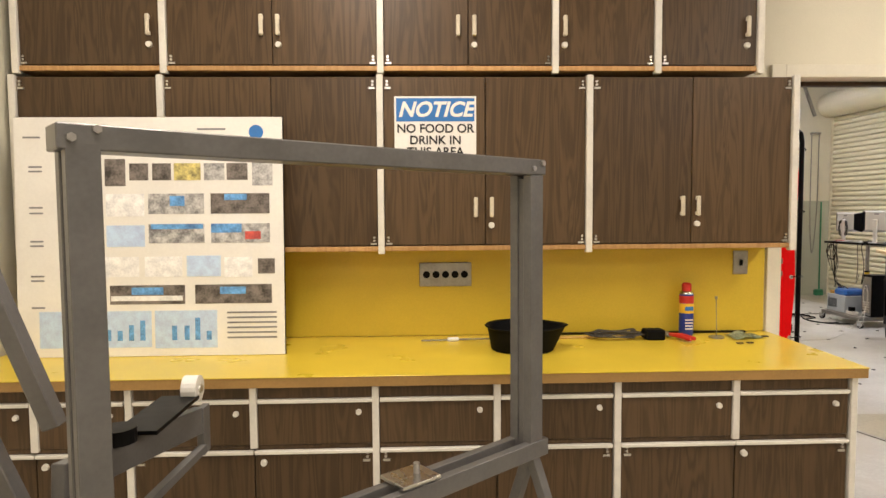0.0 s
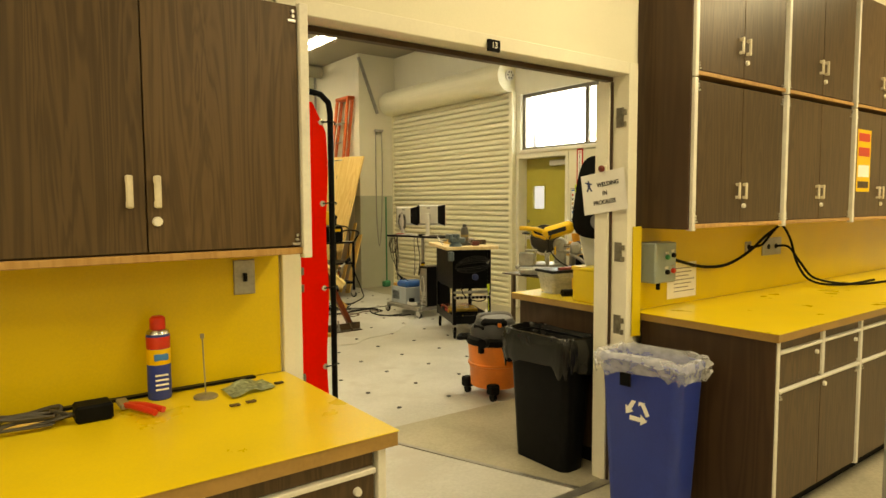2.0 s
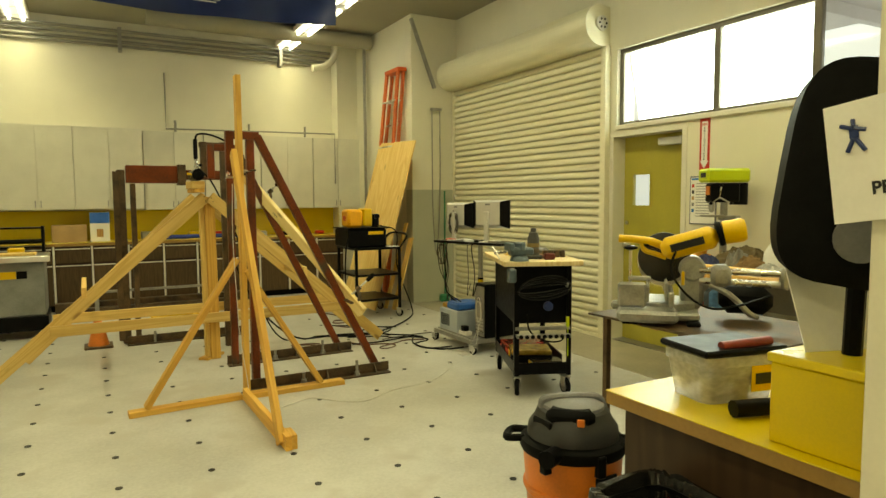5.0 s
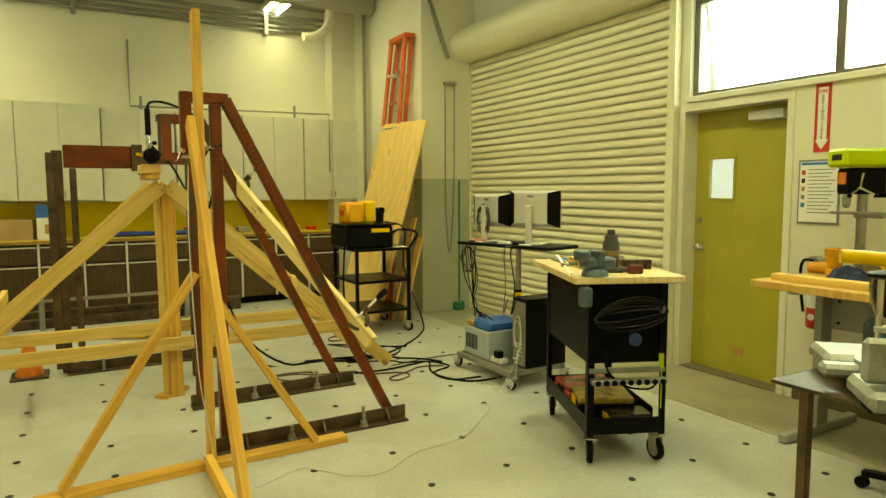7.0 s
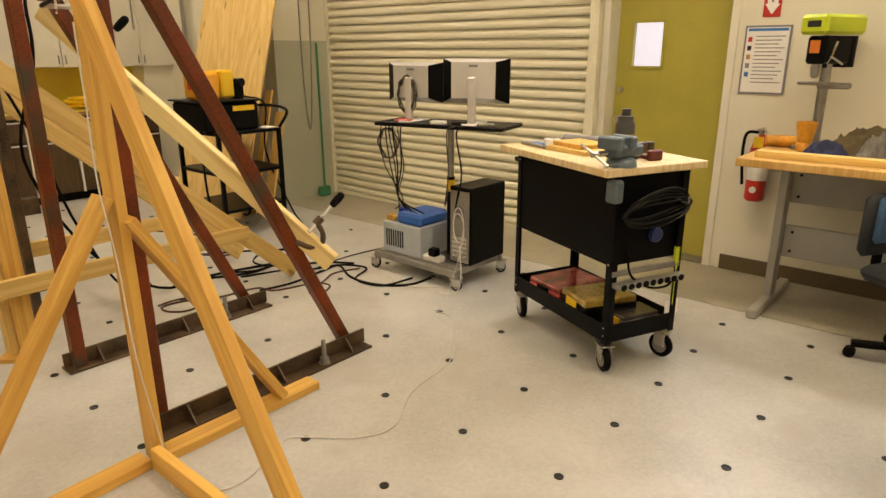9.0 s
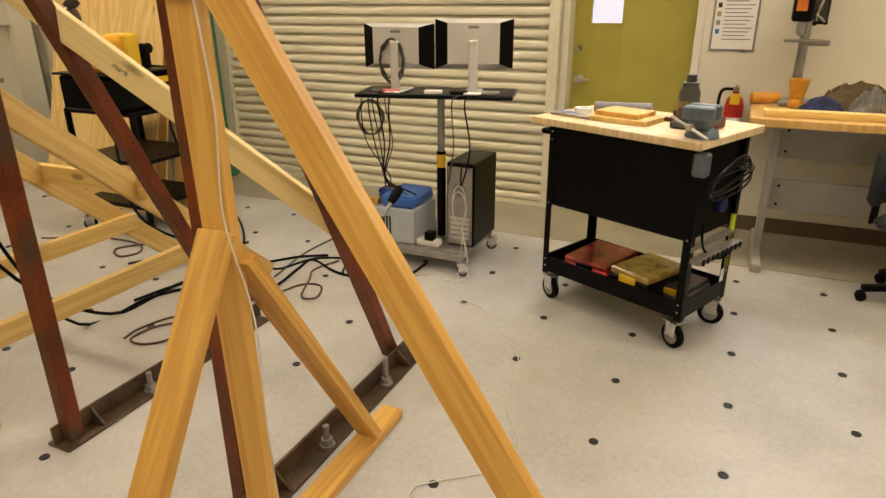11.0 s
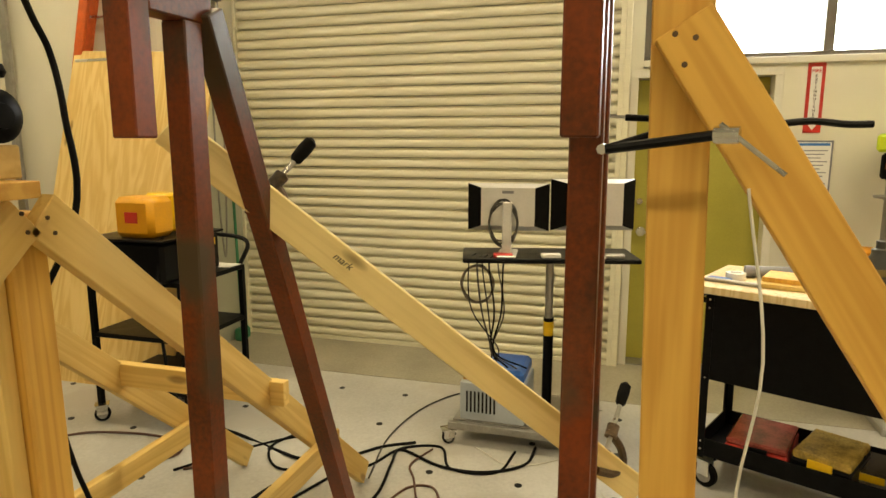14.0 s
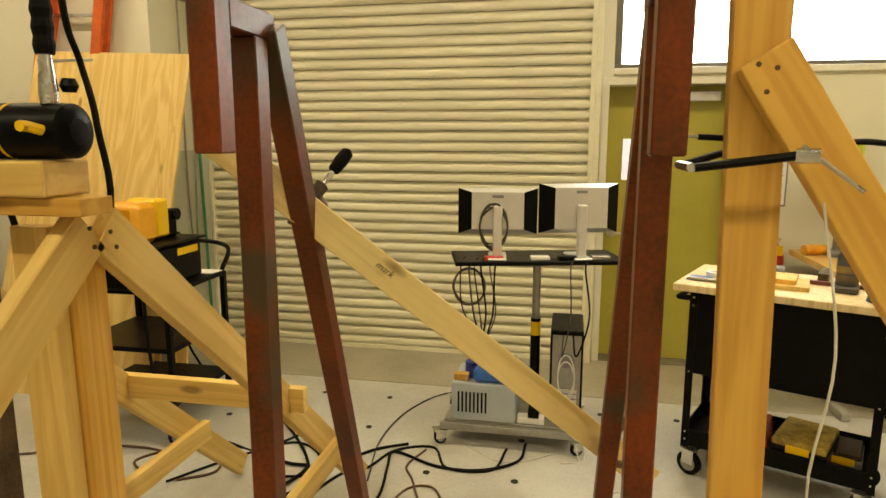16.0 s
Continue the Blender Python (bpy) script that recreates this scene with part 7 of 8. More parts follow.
def monitor(p, q, z0, z1, label):
    """A flat screen seen from behind: silver shell with dark tapered sides; p, q are its left and right edges from behind."""
    p, q = Vector(p), Vector(q)
    d = (q - p)
    w = d.length
    ang = math.degrees(math.atan2(d.y, d.x))
    m = Matrix.Translation((p.x, p.y, z0)) @ pose(0, 0, 0, 0, 0, ang)
    hgt = z1 - z0
    s = thing("monitor", label, "monitor", tuple((p + q) / 2) + (1.07,) if len(p) == 2 else ((p.x + q.x) / 2, (p.y + q.y) / 2, 1.07), "pair of monitors")
    bm = bmesh.new()
    o = [(0, 0.0, 0), (w, 0.0, 0), (w, 0.0, hgt), (0, 0.0, hgt)]
    i = [(0.075, -0.05, 0.03), (w - 0.075, -0.05, 0.03), (w - 0.075, -0.05, hgt - 0.02), (0.075, -0.05, hgt - 0.02)]
    vo, vi = [bm.verts.new(v) for v in o], [bm.verts.new(v) for v in i]
    bm.faces.new(vi)
    bm.faces.new((vo[0], vo[1], vi[1], vi[0]))
    bm.faces.new((vo[2], vo[3], vi[3], vi[2]))
    part("back_shell", bm, SILVER, s, "silver plastic back", m)
    for a, b in ((1, 2), (3, 0)):
        bm = bmesh.new()
        bm.faces.new([bm.verts.new(v) for v in (o[a], o[b], i[b], i[a])])
        part("side_shell", bm, BLACK, s, "black tapered side", m)
    part("panel", box((0, 0.0005, 0), (w, 0.016, hgt), 0.002), BLACK, s, "black screen panel", m)
    part("emblem", box((w / 2 - 0.03, -0.0515, hgt - 0.05), (w / 2 + 0.03, -0.0505, hgt - 0.035)), INK_GREY, s, "small emblem bar", m)
    st = part("stand", box((w / 2 - 0.025, -0.085, -(z0 - 1.075)), (w / 2 + 0.025, -0.056, 0.16), 0.006), SILVER, s, "silver stand column", m)
    part("stand_foot", box((w / 2 - 0.05, -0.13, 1.066 - z0), (w / 2 + 0.05, 0.10, 1.078 - z0), 0.005), SILVER, st, "", m)
    return s


def monitor_stand():
    c = thing("equipment_stand", "black and steel rolling equipment stand with a tray", "stand", (5.82, 8.27, 0))
    tm = Matrix.Translation((5.79, 8.28, 1.04)) @ pose(0, 0, 0, 0, 0, -76)
    part("tray", box((-0.46, -0.17, 0), (0.46, 0.19, 0.024), 0.004), BLACK, c, "black tray", tm)
    part("pole", cyl((5.82, 8.27, 0.15), (5.82, 8.27, 0.70), 0.028, n=14), BLACK, c, "black lower pole", smooth=True)
    part("pole", cyl((5.82, 8.27, 0.70), (5.82, 8.27, 1.04), 0.022, n=14), STEEL, c, "steel upper pole", smooth=True)
    part("pole_label", cyl((5.82, 8.27, 0.60), (5.82, 8.27, 0.68), 0.0285, n=14), YELLOW, c, "yellow label", smooth=True)
    for a, b in (((5.58, 8.02), (5.58, 8.78)), ((6.08, 8.02), (6.08, 8.78)), ((5.58, 8.05), (6.08, 8.05)), ((5.58, 8.74), (6.08, 8.74))):
        beam("base_rail", (*a, 0.11), (*b, 0.11), 0.04, 0.03, STEEL, c, side=(0, 0, 1))
    part("deck", box((5.60, 8.03, 0.127), (6.06, 8.76, 0.140), 0.003), STEEL, c, "steel deck")
    for x in (5.58, 6.08):
        for y in (8.02, 8.78):
            caster(c, x, y, 0.035, Matrix.Identity(4), 30)


monitor_stand()
monitor((5.682, 8.70), (5.732, 8.272), 1.195, 1.445, "silver-backed flat monitor with tangled cables, seen from behind")
monitor((5.735, 8.264), (5.868, 7.842), 1.200, 1.470, "silver-backed flat monitor seen from behind")


def computer():
    c = thing("computer_tower", "dark computer tower with cables at the back", "computer", (5.87, 8.09, 0.14))
    part("case", box((5.70, 8.00, 0.141), (6.08, 8.18, 0.665), 0.006), BLACK, c, "dark case")
    part("rear_panel", box((5.693, 8.012, 0.155), (5.6995, 8.168, 0.64), 0.001), STEEL, c, "grey rear panel")
    part("fan_grille", lathe([(0.045, 0), (0.045, 0.004), (0.012, 0.006)], n=18), INK_GREY, c, "round fan grille", Matrix.Translation((5.6925, 8.09, 0.50)) @ pose(0, 0, 0, 0, -90, 0))
    for k in range(5):
        part("slot_cover", box((5.689, 8.03, 0.19 + 0.03 * k), (5.6928, 8.15, 0.21 + 0.03 * k)), CHROME, c)


computer()


def power_supply():
    s = thing("power_supply", "grey and blue bench instrument on the stand deck", "instrument", (5.75, 8.50, 0.14))
    part("case", box((5.60, 8.36, 0.141), (5.93, 8.72, 0.36), 0.006), mat("pale_blue_grey_paint", (0.42, 0.47, 0.52), 0.4, var=0.05), s)
    for k in range(8):
        part("vent_slot", box((5.597, 8.52 + 0.022 * k, 0.19), (5.5995, 8.53 + 0.022 * k, 0.31)), BLACK, s)
    part("top_cover", box((5.61, 8.37, 0.361), (5.92, 8.60, 0.44), 0.02), BLUE, s, "blue plastic cover")
    part("knob", cyl((5.72, 8.62, 0.361), (5.72, 8.62, 0.45), 0.04, n=16), BLUE_BIN, s, "dark blue round cap", smooth=True)


power_supply()
solo("wood_block", box((5.63, 8.63, 0.361), (5.68, 8.71, 0.40), 0.003), PINE, "small wooden block on the instrument", "block")
r9 = random.Random(9)
for k in range(8):
    left = k < 6
    y = (8.46 + 0.035 * k if left else 7.98 + 0.09 * (k - 6)) + 0.02 * r9.random()
    top = Vector((5.62 + 0.05 * r9.random(), y, 1.068))
    edge = Vector((5.555, y + 0.01, 1.03))
    one = Vector((5.56 + 0.02 * r9.random(), y + 0.05 * (r9.random() - 0.5), 0.78))
    two = Vector((5.57 + 0.03 * r9.random(), (8.50 + 0.05 * r9.random()) if left else y + 0.04, 0.56))
    end = Vector((5.60 + 0.05 * r9.random(), 8.36 + 0.05 * k if left else 8.06 + 0.05 * (k - 6), 0.455 if left else 0.668))
    solo("computer_cable", hose([top, edge, one, two, end], 0.005 - 0.0012 * (k % 2), n=5), CORD_GREY if k % 3 == 1 else BLACK_MATT, "thin cable hanging from the monitor tray", "cable", "cables of the monitor stand", smooth=True)
white_loop = [(5.682 + 0.004 * math.sin(k), 8.09 + 0.045 * math.cos(k * 0.7), 0.43 + 0.11 * math.sin(k * 0.7) - 0.004 * k) for k in range(16)]
solo("network_cable", hose(white_loop + [(5.66, 8.06, 0.25), (5.60, 8.0, 0.10), (5.52, 7.98, 0.006), (5.46, 8.10, 0.006)], 0.004, n=5, steps=3), CW_LOOP, "white network cable looped on the computer back", "cable", smooth=True)
solo("power_strip", box((5.61, 8.20, 0.141), (5.68, 8.35, 0.18), 0.006), WHITE, "white power strip with plugs on the stand deck", "power strip")
solo("plug_adapter", box((5.60, 8.23, 0.181), (5.66, 8.29, 0.235), 0.006), BLACK, "black plug adapter on the power strip", "adapter")
pts = [(5.56 + 0.01 * (k % 4), 8.62 + 0.085 * math.cos(2 * math.pi * k / 10), 0.92 + 0.10 * math.sin(2 * math.pi * k / 10)) for k in range(42)]
solo("coiled_cable", hose(pts, 0.006, n=5, steps=3), mat("brown_cable", (0.10, 0.075, 0.05), 0.6), "coiled brown cable hung at the tray corner", "cable", smooth=True)
pts = [(5.63 + 0.012 * (k % 3), 8.50 + 0.075 * math.cos(2 * math.pi * k / 10), 1.24 + (0.11 + 0.02 * math.sin(k)) * math.sin(2 * math.pi * k / 10)) for k in range(40)]
solo("coiled_cable", hose(pts, 0.005, n=5, steps=3), CORD_GREY, "tangled grey cable behind the monitor", "cable", smooth=True)
for k, (dx, mt) in enumerate(((-0.3, RED), (-0.05, WHITE), (0.1, BLACK), (0.28, STEEL))):
    t = Matrix.Translation((5.79, 8.28, 1.0645)) @ pose(0, 0, 0, 0, 0, -76)
    solo("adapter", box((dx, -0.15, 0), (dx + 0.10, -0.10, 0.022), 0.004), mt, "small device lying on the monitor tray", "adapter", "devices on the monitor tray", m=t)

# ---- lab: hydraulic pump cart ----


def pump_cart():
    c = thing("utility_cart", "black three-shelf steel cart for the hydraulic pump", "cart", (5.56, 10.55, 0))
    for x in (5.27, 5.85):
        for y in (10.24, 10.86):
            beam("post", (x, y, 0.11), (x, y, 0.88), 0.032, 0.032, BLACK, c)
            caster(c, x, y, 0.045, Matrix.Identity(4), 40)
    for z in (0.22, 0.53, 0.86):
        part("shelf", box((5.255, 10.225, z), (5.865, 10.875, z + 0.028), 0.004), BLACK, c, "black steel shelf")
    part("push_handle", hose([(5.87, 10.26, 0.88), (5.97, 10.27, 1.02), (6.0, 10.55, 1.05), (5.97, 10.83, 1.02), (5.87, 10.84, 0.88)], 0.014, n=8), BLACK, c, "bent black handle", smooth=True)
    p = thing("hydraulic_pump", "yellow electric hydraulic pump on a black reservoir", "pump", (5.5, 10.5, 0.89))
    part("reservoir", box((5.19, 10.28, 0.889), (5.70, 10.78, 1.12), 0.02), BLACK, p, "black oil reservoir")
    part("cover_plate", box((5.17, 10.26, 1.121), (5.72, 10.80, 1.135), 0.004), BLACK, p)
    part("label", box((5.45, 10.276, 1.05), (5.65, 10.2795, 1.09)), YELLOW, p, "yellow label bar")
    part("motor", box((5.22, 10.36, 1.136), (5.42, 10.62, 1.36), 0.03), mat("pump_orange_yellow", (0.78, 0.36, 0.02), 0.4, var=0.06), p, "orange-yellow motor cover", smooth=True)
    part("display", box((5.214, 10.45, 1.22), (5.2195, 10.53, 1.28)), RED, p, "red and grey display")
    part("controller", box((5.43, 10.38, 1.15), (5.55, 10.58, 1.37), 0.015), YELLOW, p, "yellow controller box")
    part("valve", box((5.57, 10.40, 1.136), (5.65, 10.52, 1.30), 0.012), BLACK, p, "black valve block")
    part("gauge", lathe([(0.03, 0), (0.035, 0.01), (0.035, 0.03)], n=16), BLACK, p, "black round gauge", Matrix.Translation((5.61, 10.40, 1.27)) @ pose(0, 0, 0, 90, 0, 0), True)
    part("filler", cyl((5.66, 10.62, 1.136), (5.66, 10.62, 1.24), 0.02, n=10), STEEL, p, smooth=True)


pump_cart()
solo("paper_sheet", box((5.72, 10.24, 0.889), (5.85, 10.40, 0.892), 0), PAPER, "white paper lying on the pump cart", "paper", m=pose(0, 0, 0))


# ---- lab: plywood, ladder ----
pm = Matrix.Translation((5.72, 11.98, 0.001)) @ Matrix.Rotation(math.atan2(0.60, 2.36), 4, "Y") @ pose(0, 0, 0, 2.5, 0, 0)
solo("plywood_sheet", box((0, -1.22, 0), (0.019, 0, 2.40), 0.001), PLY, "full plywood sheet leaning against the wall", "plywood sheet", m=pm)
for k, (yy, hh, lean, w) in enumerate(((10.95, 1.15, 0.28, 0.10), (10.80, 0.95, 0.22, 0.14))):
    bm_, m_ = stick((6.20 - lean, yy - 0.1, 0.0), (6.32, yy + 0.05, hh), 0.018, w, (1, 0, 0))
    solo("wood_offcut", bm_, PINE_PALE, "wooden offcut leaning by the plywood", "offcut", "wooden offcuts", m=m_)


def ladder():
    l = thing("stepladder", "orange fibreglass stepladder folded against the wall", "ladder", (6.38, 12.2, 0))
    OR = mat("orange_fibreglass", (0.62, 0.11, 0.02), 0.5, var=0.1, scale=20)
    for dx, off in ((0.0, 0.0), (-0.085, 0.04)):
        a0, a1 = Vector((6.36 + dx * 0.6, 12.42, 0.0)), Vector((6.405 + dx, 11.60, 3.28))
        b0, b1 = Vector((6.36 + dx * 0.6, 11.80, 0.0)), Vector((6.405 + dx, 11.22, 3.28))
        beam("rail", a0, a1, 0.028, 0.075, OR, l, "orange fibreglass rail")
        beam("rail", b0, b1, 0.028, 0.075, OR, l, "orange fibreglass rail")
        for k in range(1, 10):
            t = k / 10.2
            p, q = a0.lerp(a1, t), b0.lerp(b1, t)
            if dx == 0.0 or k % 2:
                beam("step", p, q, 0.02, 0.06 if dx else 0.03, CHROME, l, "aluminium step", (0, 0, 1))
    part("top_cap", box((6.30, 11.18, 3.285), (6.44, 11.64, 3.34), 0.008), OR, l, "orange top cap")


ladder()
cn = thing("traffic_cone", "orange traffic cone on a dark base", "traffic cone", (2.46, 10.24, 0))
part("base", box((2.33, 10.11, 0), (2.59, 10.37, 0.022), 0.006), RAW_STEEL, cn, "dark square base")
part("cone", lathe([(0.10, 0.023), (0.095, 0.04), (0.03, 0.30), (0.022, 0.305)], n=24, at=(2.46, 10.24, 0)), ORANGE, cn, smooth=True)

# ---- lab: test rig of steel frames ----
T = 0.058


def reaction_stand(y, label, yt, xf, yf, xp, zt, base=0.0):
    f = thing("reaction_stand", label, "steel frame", (3.9, y, 0), "steel reaction frames")
    beam("post", (xp, y, 0.012), (xp, y, zt - T / 2), T, T, RED_STEEL, f, "red-oxide square post")
    beam("drop_tube", (3.37, y, 1.672), (3.37, y, zt + T / 2), T, T, RED_STEEL, f, "short hanging square tube")
    beam("top_tube", (3.398, y, zt), (3.59, y, zt), T, T, RED_STEEL, f, side=(0, 1, 0))
    beam("brace", (3.575, yt, zt), (xf, yf, 0.03), T, T, RED_STEEL, f, "slanting square brace", (0, 1, 0))
    y += base
    a = part("base_angle", box((3.46, y - 0.115, 0.0), (4.63, y + 0.0, 0.012), 0.001), RAW_STEEL, f, "rusty steel base angle")
    part("upright_flange", box((3.46, y - 0.045, 0.0125), (4.64, y - 0.034, 0.088), 0.001), RAW_STEEL, a)
    for x in (3.62, 4.08, 4.50):
        bm = bmesh.new()
        tri = [(x, y - 0.046, 0.0125), (x, y - 0.112, 0.0125), (x, y - 0.046, 0.085)]
        fc = bm.faces.new([bm.verts.new(p) for p in tri])
        g2 = bmesh.ops.extrude_face_region(bm, geom=[fc])
        bmesh.ops.translate(bm, vec=(0.009, 0, 0), verts=[v for v in g2["geom"] if isinstance(v, bmesh.types.BMVert)])
        part("gusset", bm, RAW_STEEL, a, "welded triangular gusset")
    for x, hgt in ((3.88, 0.10), (4.335, 0.14)):
        b = part("anchor_bolt", cyl((x, y - 0.08, 0.012), (x, y - 0.08, hgt), 0.012, n=10), STEEL, f, "steel anchor bolt")
        part("nut", lathe([(0.03, 0.012), (0.03, 0.020), (0.022, 0.021), (0.022, 0.045)], n=8, at=(x, y - 0.08, 0)), STEEL, b)
    return f


reaction_stand(7.94, "red-oxide primed steel frame bolted to the floor", 7.935, 4.555, 7.96, 3.522, 1.972)
reaction_stand(8.775, "red-oxide primed steel frame bolted to the floor", 8.755, 4.54, 8.87, 3.525, 1.94, 0.06)


def far_frame():
    f = thing("reaction_stand", "dark steel frame with a red cross beam", "steel frame", (3.0, 10.2, 0), "steel reaction frames")
    beam("post", (2.725, 10.24, 0.012), (2.725, 10.24, 1.80), 0.075, 0.10, RAW_STEEL, f, "dark steel post")
    beam("post", (2.832, 10.22, 0.012), (2.832, 10.22, 1.66), 0.05, 0.08, RAW_STEEL, f, "dark steel post")
    beam("sleeve", (2.676, 10.18, 0.05), (2.676, 10.18, 1.78), 0.055, 0.05, RAW_STEEL, f)
    bm_ = beam("cross_beam", (2.77, 10.20, 1.755), (3.26, 10.20, 1.755), 0.18, 0.10, RED_STEEL, f, "red cross beam", (0, 0, 1))
    beam("cross_beam", (3.34, 10.20, 1.755), (3.70, 10.20, 1.755), 0.10, 0.09, RED_STEEL, f, "red cross beam", (0, 0, 1))
    part("collar", box((3.26, 10.13, 1.645), (3.34, 10.27, 1.86), 0.004), RAW_STEEL, f, "black steel collar")
    a = part("base_angle", box((2.72, 10.10, 0.0), (3.90, 10.22, 0.012), 0.001), RAW_STEEL, f, "rusty steel base angle")
    part("upright_flange", box((2.72, 10.165, 0.0125), (3.90, 10.176, 0.088), 0.001), RAW_STEEL, a)
    part("anchor_bolt", cyl((2.98, 10.13, 0.012), (2.98, 10.13, 0.13), 0.014, n=10), STEEL, f, "steel anchor bolt")
    beam("hanger", (3.44, 9.62, 1.72), (3.44, 9.62, 2.06), 0.06, 0.06, RAW_STEEL, f)
    beam("hanger", (3.40, 9.62, 2.03), (3.62, 9.62, 2.03), 0.05, 0.05, RAW_STEEL, f, side=(0, 1, 0))
    beam("post", (3.62, 9.62, 0.0), (3.62, 9.62, 2.06), 0.05, 0.05, RAW_STEEL, f, "dark steel post")


far_frame()

# ---- lab: timber shores ----


def shore():
    s = thing("timber_shore", "pine lumber shore with a long brace and cross base", "timber shore", (3.4, 7.75, 0))
    w, t = 0.089, 0.038
    Y = (0, 1, 0)
    beam("post", (3.41, 7.755, 0.0), (3.415, 7.81, 2.395), w, t, PINE, s, "upright pine post", Y)
    beam("long_brace", (3.371, 6.64, 0.02), (3.371, 7.80, 1.835), w, t, PINE, s, "long slanting pine brace", Y)
    beam("base_board", (3.366, 7.742, 0.019), (2.60, 7.69, 0.019), w, t, PINE, s, "pine base board", Y)
    beam("base_board", (3.412, 7.73, 0.019), (4.165, 7.735, 0.019), w, t, PINE, s, "pine base board", Y)
    beam("base_board", (3.385, 7.695, 0.045), (3.395, 6.55, 0.045), t, w, PINE, s, "pine base board", (1, 0, 0))
    beam("toe_block", (3.43, 6.56, 0.045), (3.43, 6.70, 0.045), t, w, PINE, s, "short pine block", (1, 0, 0))
    beam("side_brace", (3.36, 7.742, 1.05), (2.715, 7.70, 0.045), w, t, PINE, s, "slanting pine brace", Y)
    beam("side_brace", (3.425, 7.745, 0.96), (3.975, 7.73, 0.045), w, t, PINE, s, "slanting pine brace", Y)
    for y, z in ((7.782, 1.812), (7.810, 1.818), (7.795, 1.775), (7.775, 1.02), (7.795, 1.02)):
        part("screw_head", cyl((3.354 if z > 1.5 else 3.392, y, z), (3.3515 if z > 1.5 else 3.3895, y, z), 0.0045, n=8), RAW_STEEL, s)


shore()


def a_frame():
    s = thing("timber_a_frame", "pine lumber A-frame shore with twin rakers", "timber frame", (3.4, 9.4, 0))
    V = (0, 1, 0)
    for y, x0, x1 in ((9.075, 1.70, 5.07), (9.72, 1.86, 5.05)):
        zt = 1.515
        beam("raker", (3.36, y, zt), (x0, y, 0.045), 0.038, 0.105, PINE_PALE, s, "slanting pine raker", V)
        beam("raker", (3.40, y, zt), (x1, y, 0.045), 0.038, 0.105, PINE_PALE, s, "slanting pine raker", V)
        beam("tie_board", (2.10, y - 0.040, 0.405), (4.70, y - 0.040, 0.405), 0.038, 0.089, PINE_PALE, s, "horizontal pine tie", V)
    beam("post", (3.415, 9.145, 0.0), (3.40, 9.145, 1.515), 0.089, 0.089, PINE, s, "upright pine post")
    beam("post", (3.35, 9.17, 0.025), (3.335, 9.17, 1.525), 0.038, 0.089, PINE_PALE, s, "upright pine post")
    beam("sole_plate", (3.30, 9.10, 0.012), (3.48, 9.30, 0.012), 0.10, 0.024, PINE, s, "small pine sole plate")
    beam("cross_piece", (2.36, 9.0, 0.715), (2.36, 9.86, 0.715), 0.038, 0.089, PINE_PALE, s, "short pine cross piece", (1, 0, 0))
    beam("cross_piece", (4.255, 9.0, 0.785), (4.255, 9.88, 0.785), 0.038, 0.089, PINE_PALE, s, "short pine cross piece", (1, 0, 0))
    beam("cap_board", (3.30, 8.99, 1.572), (3.30, 9.42, 1.572), 0.089, 0.034, PINE, s, "flat pine cap board")
    beam("cap_block", (3.30, 9.05, 1.625), (3.30, 9.40, 1.625), 0.12, 0.068, PINE_PALE, s, "pine bearing block")
    for dx, dz in ((-0.03, 1.50), (-0.02, 1.46), (0.03, 1.485), (0.045, 1.45)):
        part("screw_head", cyl((3.38 + dx, 9.057, dz + 0.02), (3.38 + dx, 9.053, dz + 0.02), 0.005, n=8), RAW_STEEL, s)


a_frame()


def ram():
    r = thing("hydraulic_ram", "black hydraulic ram with yellow valve on the timber cap", "hydraulic cylinder", (3.29, 9.2, 1.66))
    a = Matrix.Translation((3.302, 9.02, 1.714)) @ pose(0, 0, 0, -90, 0, 0)
    part("barrel", lathe([(0.040, 0), (0.052, 0.008), (0.054, 0.05), (0.054, 0.30), (0.045, 0.31)], n=30), BLACK, r, "black steel barrel", a, True)
    part("end_ring", lathe([(0.008, -0.006), (0.024, -0.004), (0.026, 0.002), (0.012, 0.003)], n=20), BLACK_MATT, r, "black end boss", a, True)
    part("valve", hose([(3.25, 9.05, 1.715), (3.225, 9.06, 1.722), (3.21, 9.06, 1.722)], 0.010, n=8), YELLOW, r, "yellow valve lever", smooth=True)
    part("band", lathe([(0.0543, 0.13), (0.0547, 0.1305), (0.0547, 0.137), (0.0543, 0.1375)], n=30), YELLOW, r, "yellow warning band", a, True)
    part("coupler", lathe([(0.016, 0), (0.018, 0.02), (0.014, 0.06), (0.012, 0.09)], n=12, at=(3.29, 9.065, 1.765)), CHROME, r, "chrome coupler", smooth=True)
    ribs = [(0.020 if k % 2 else 0.017, 0.09 + 0.016 * k) for k in range(12)]
    part("hose_guard", lathe(ribs, n=12, at=(3.29, 9.065, 1.765)), BLACK_MATT, r, "ribbed black hose guard", smooth=False)
    part("cap_knob", lathe([(0.012, -0.012), (0.018, 0), (0.012, 0.014)], n=12, at=(3.325, 9.05, 1.80)), BLACK, r, "black dust cap", smooth=True)


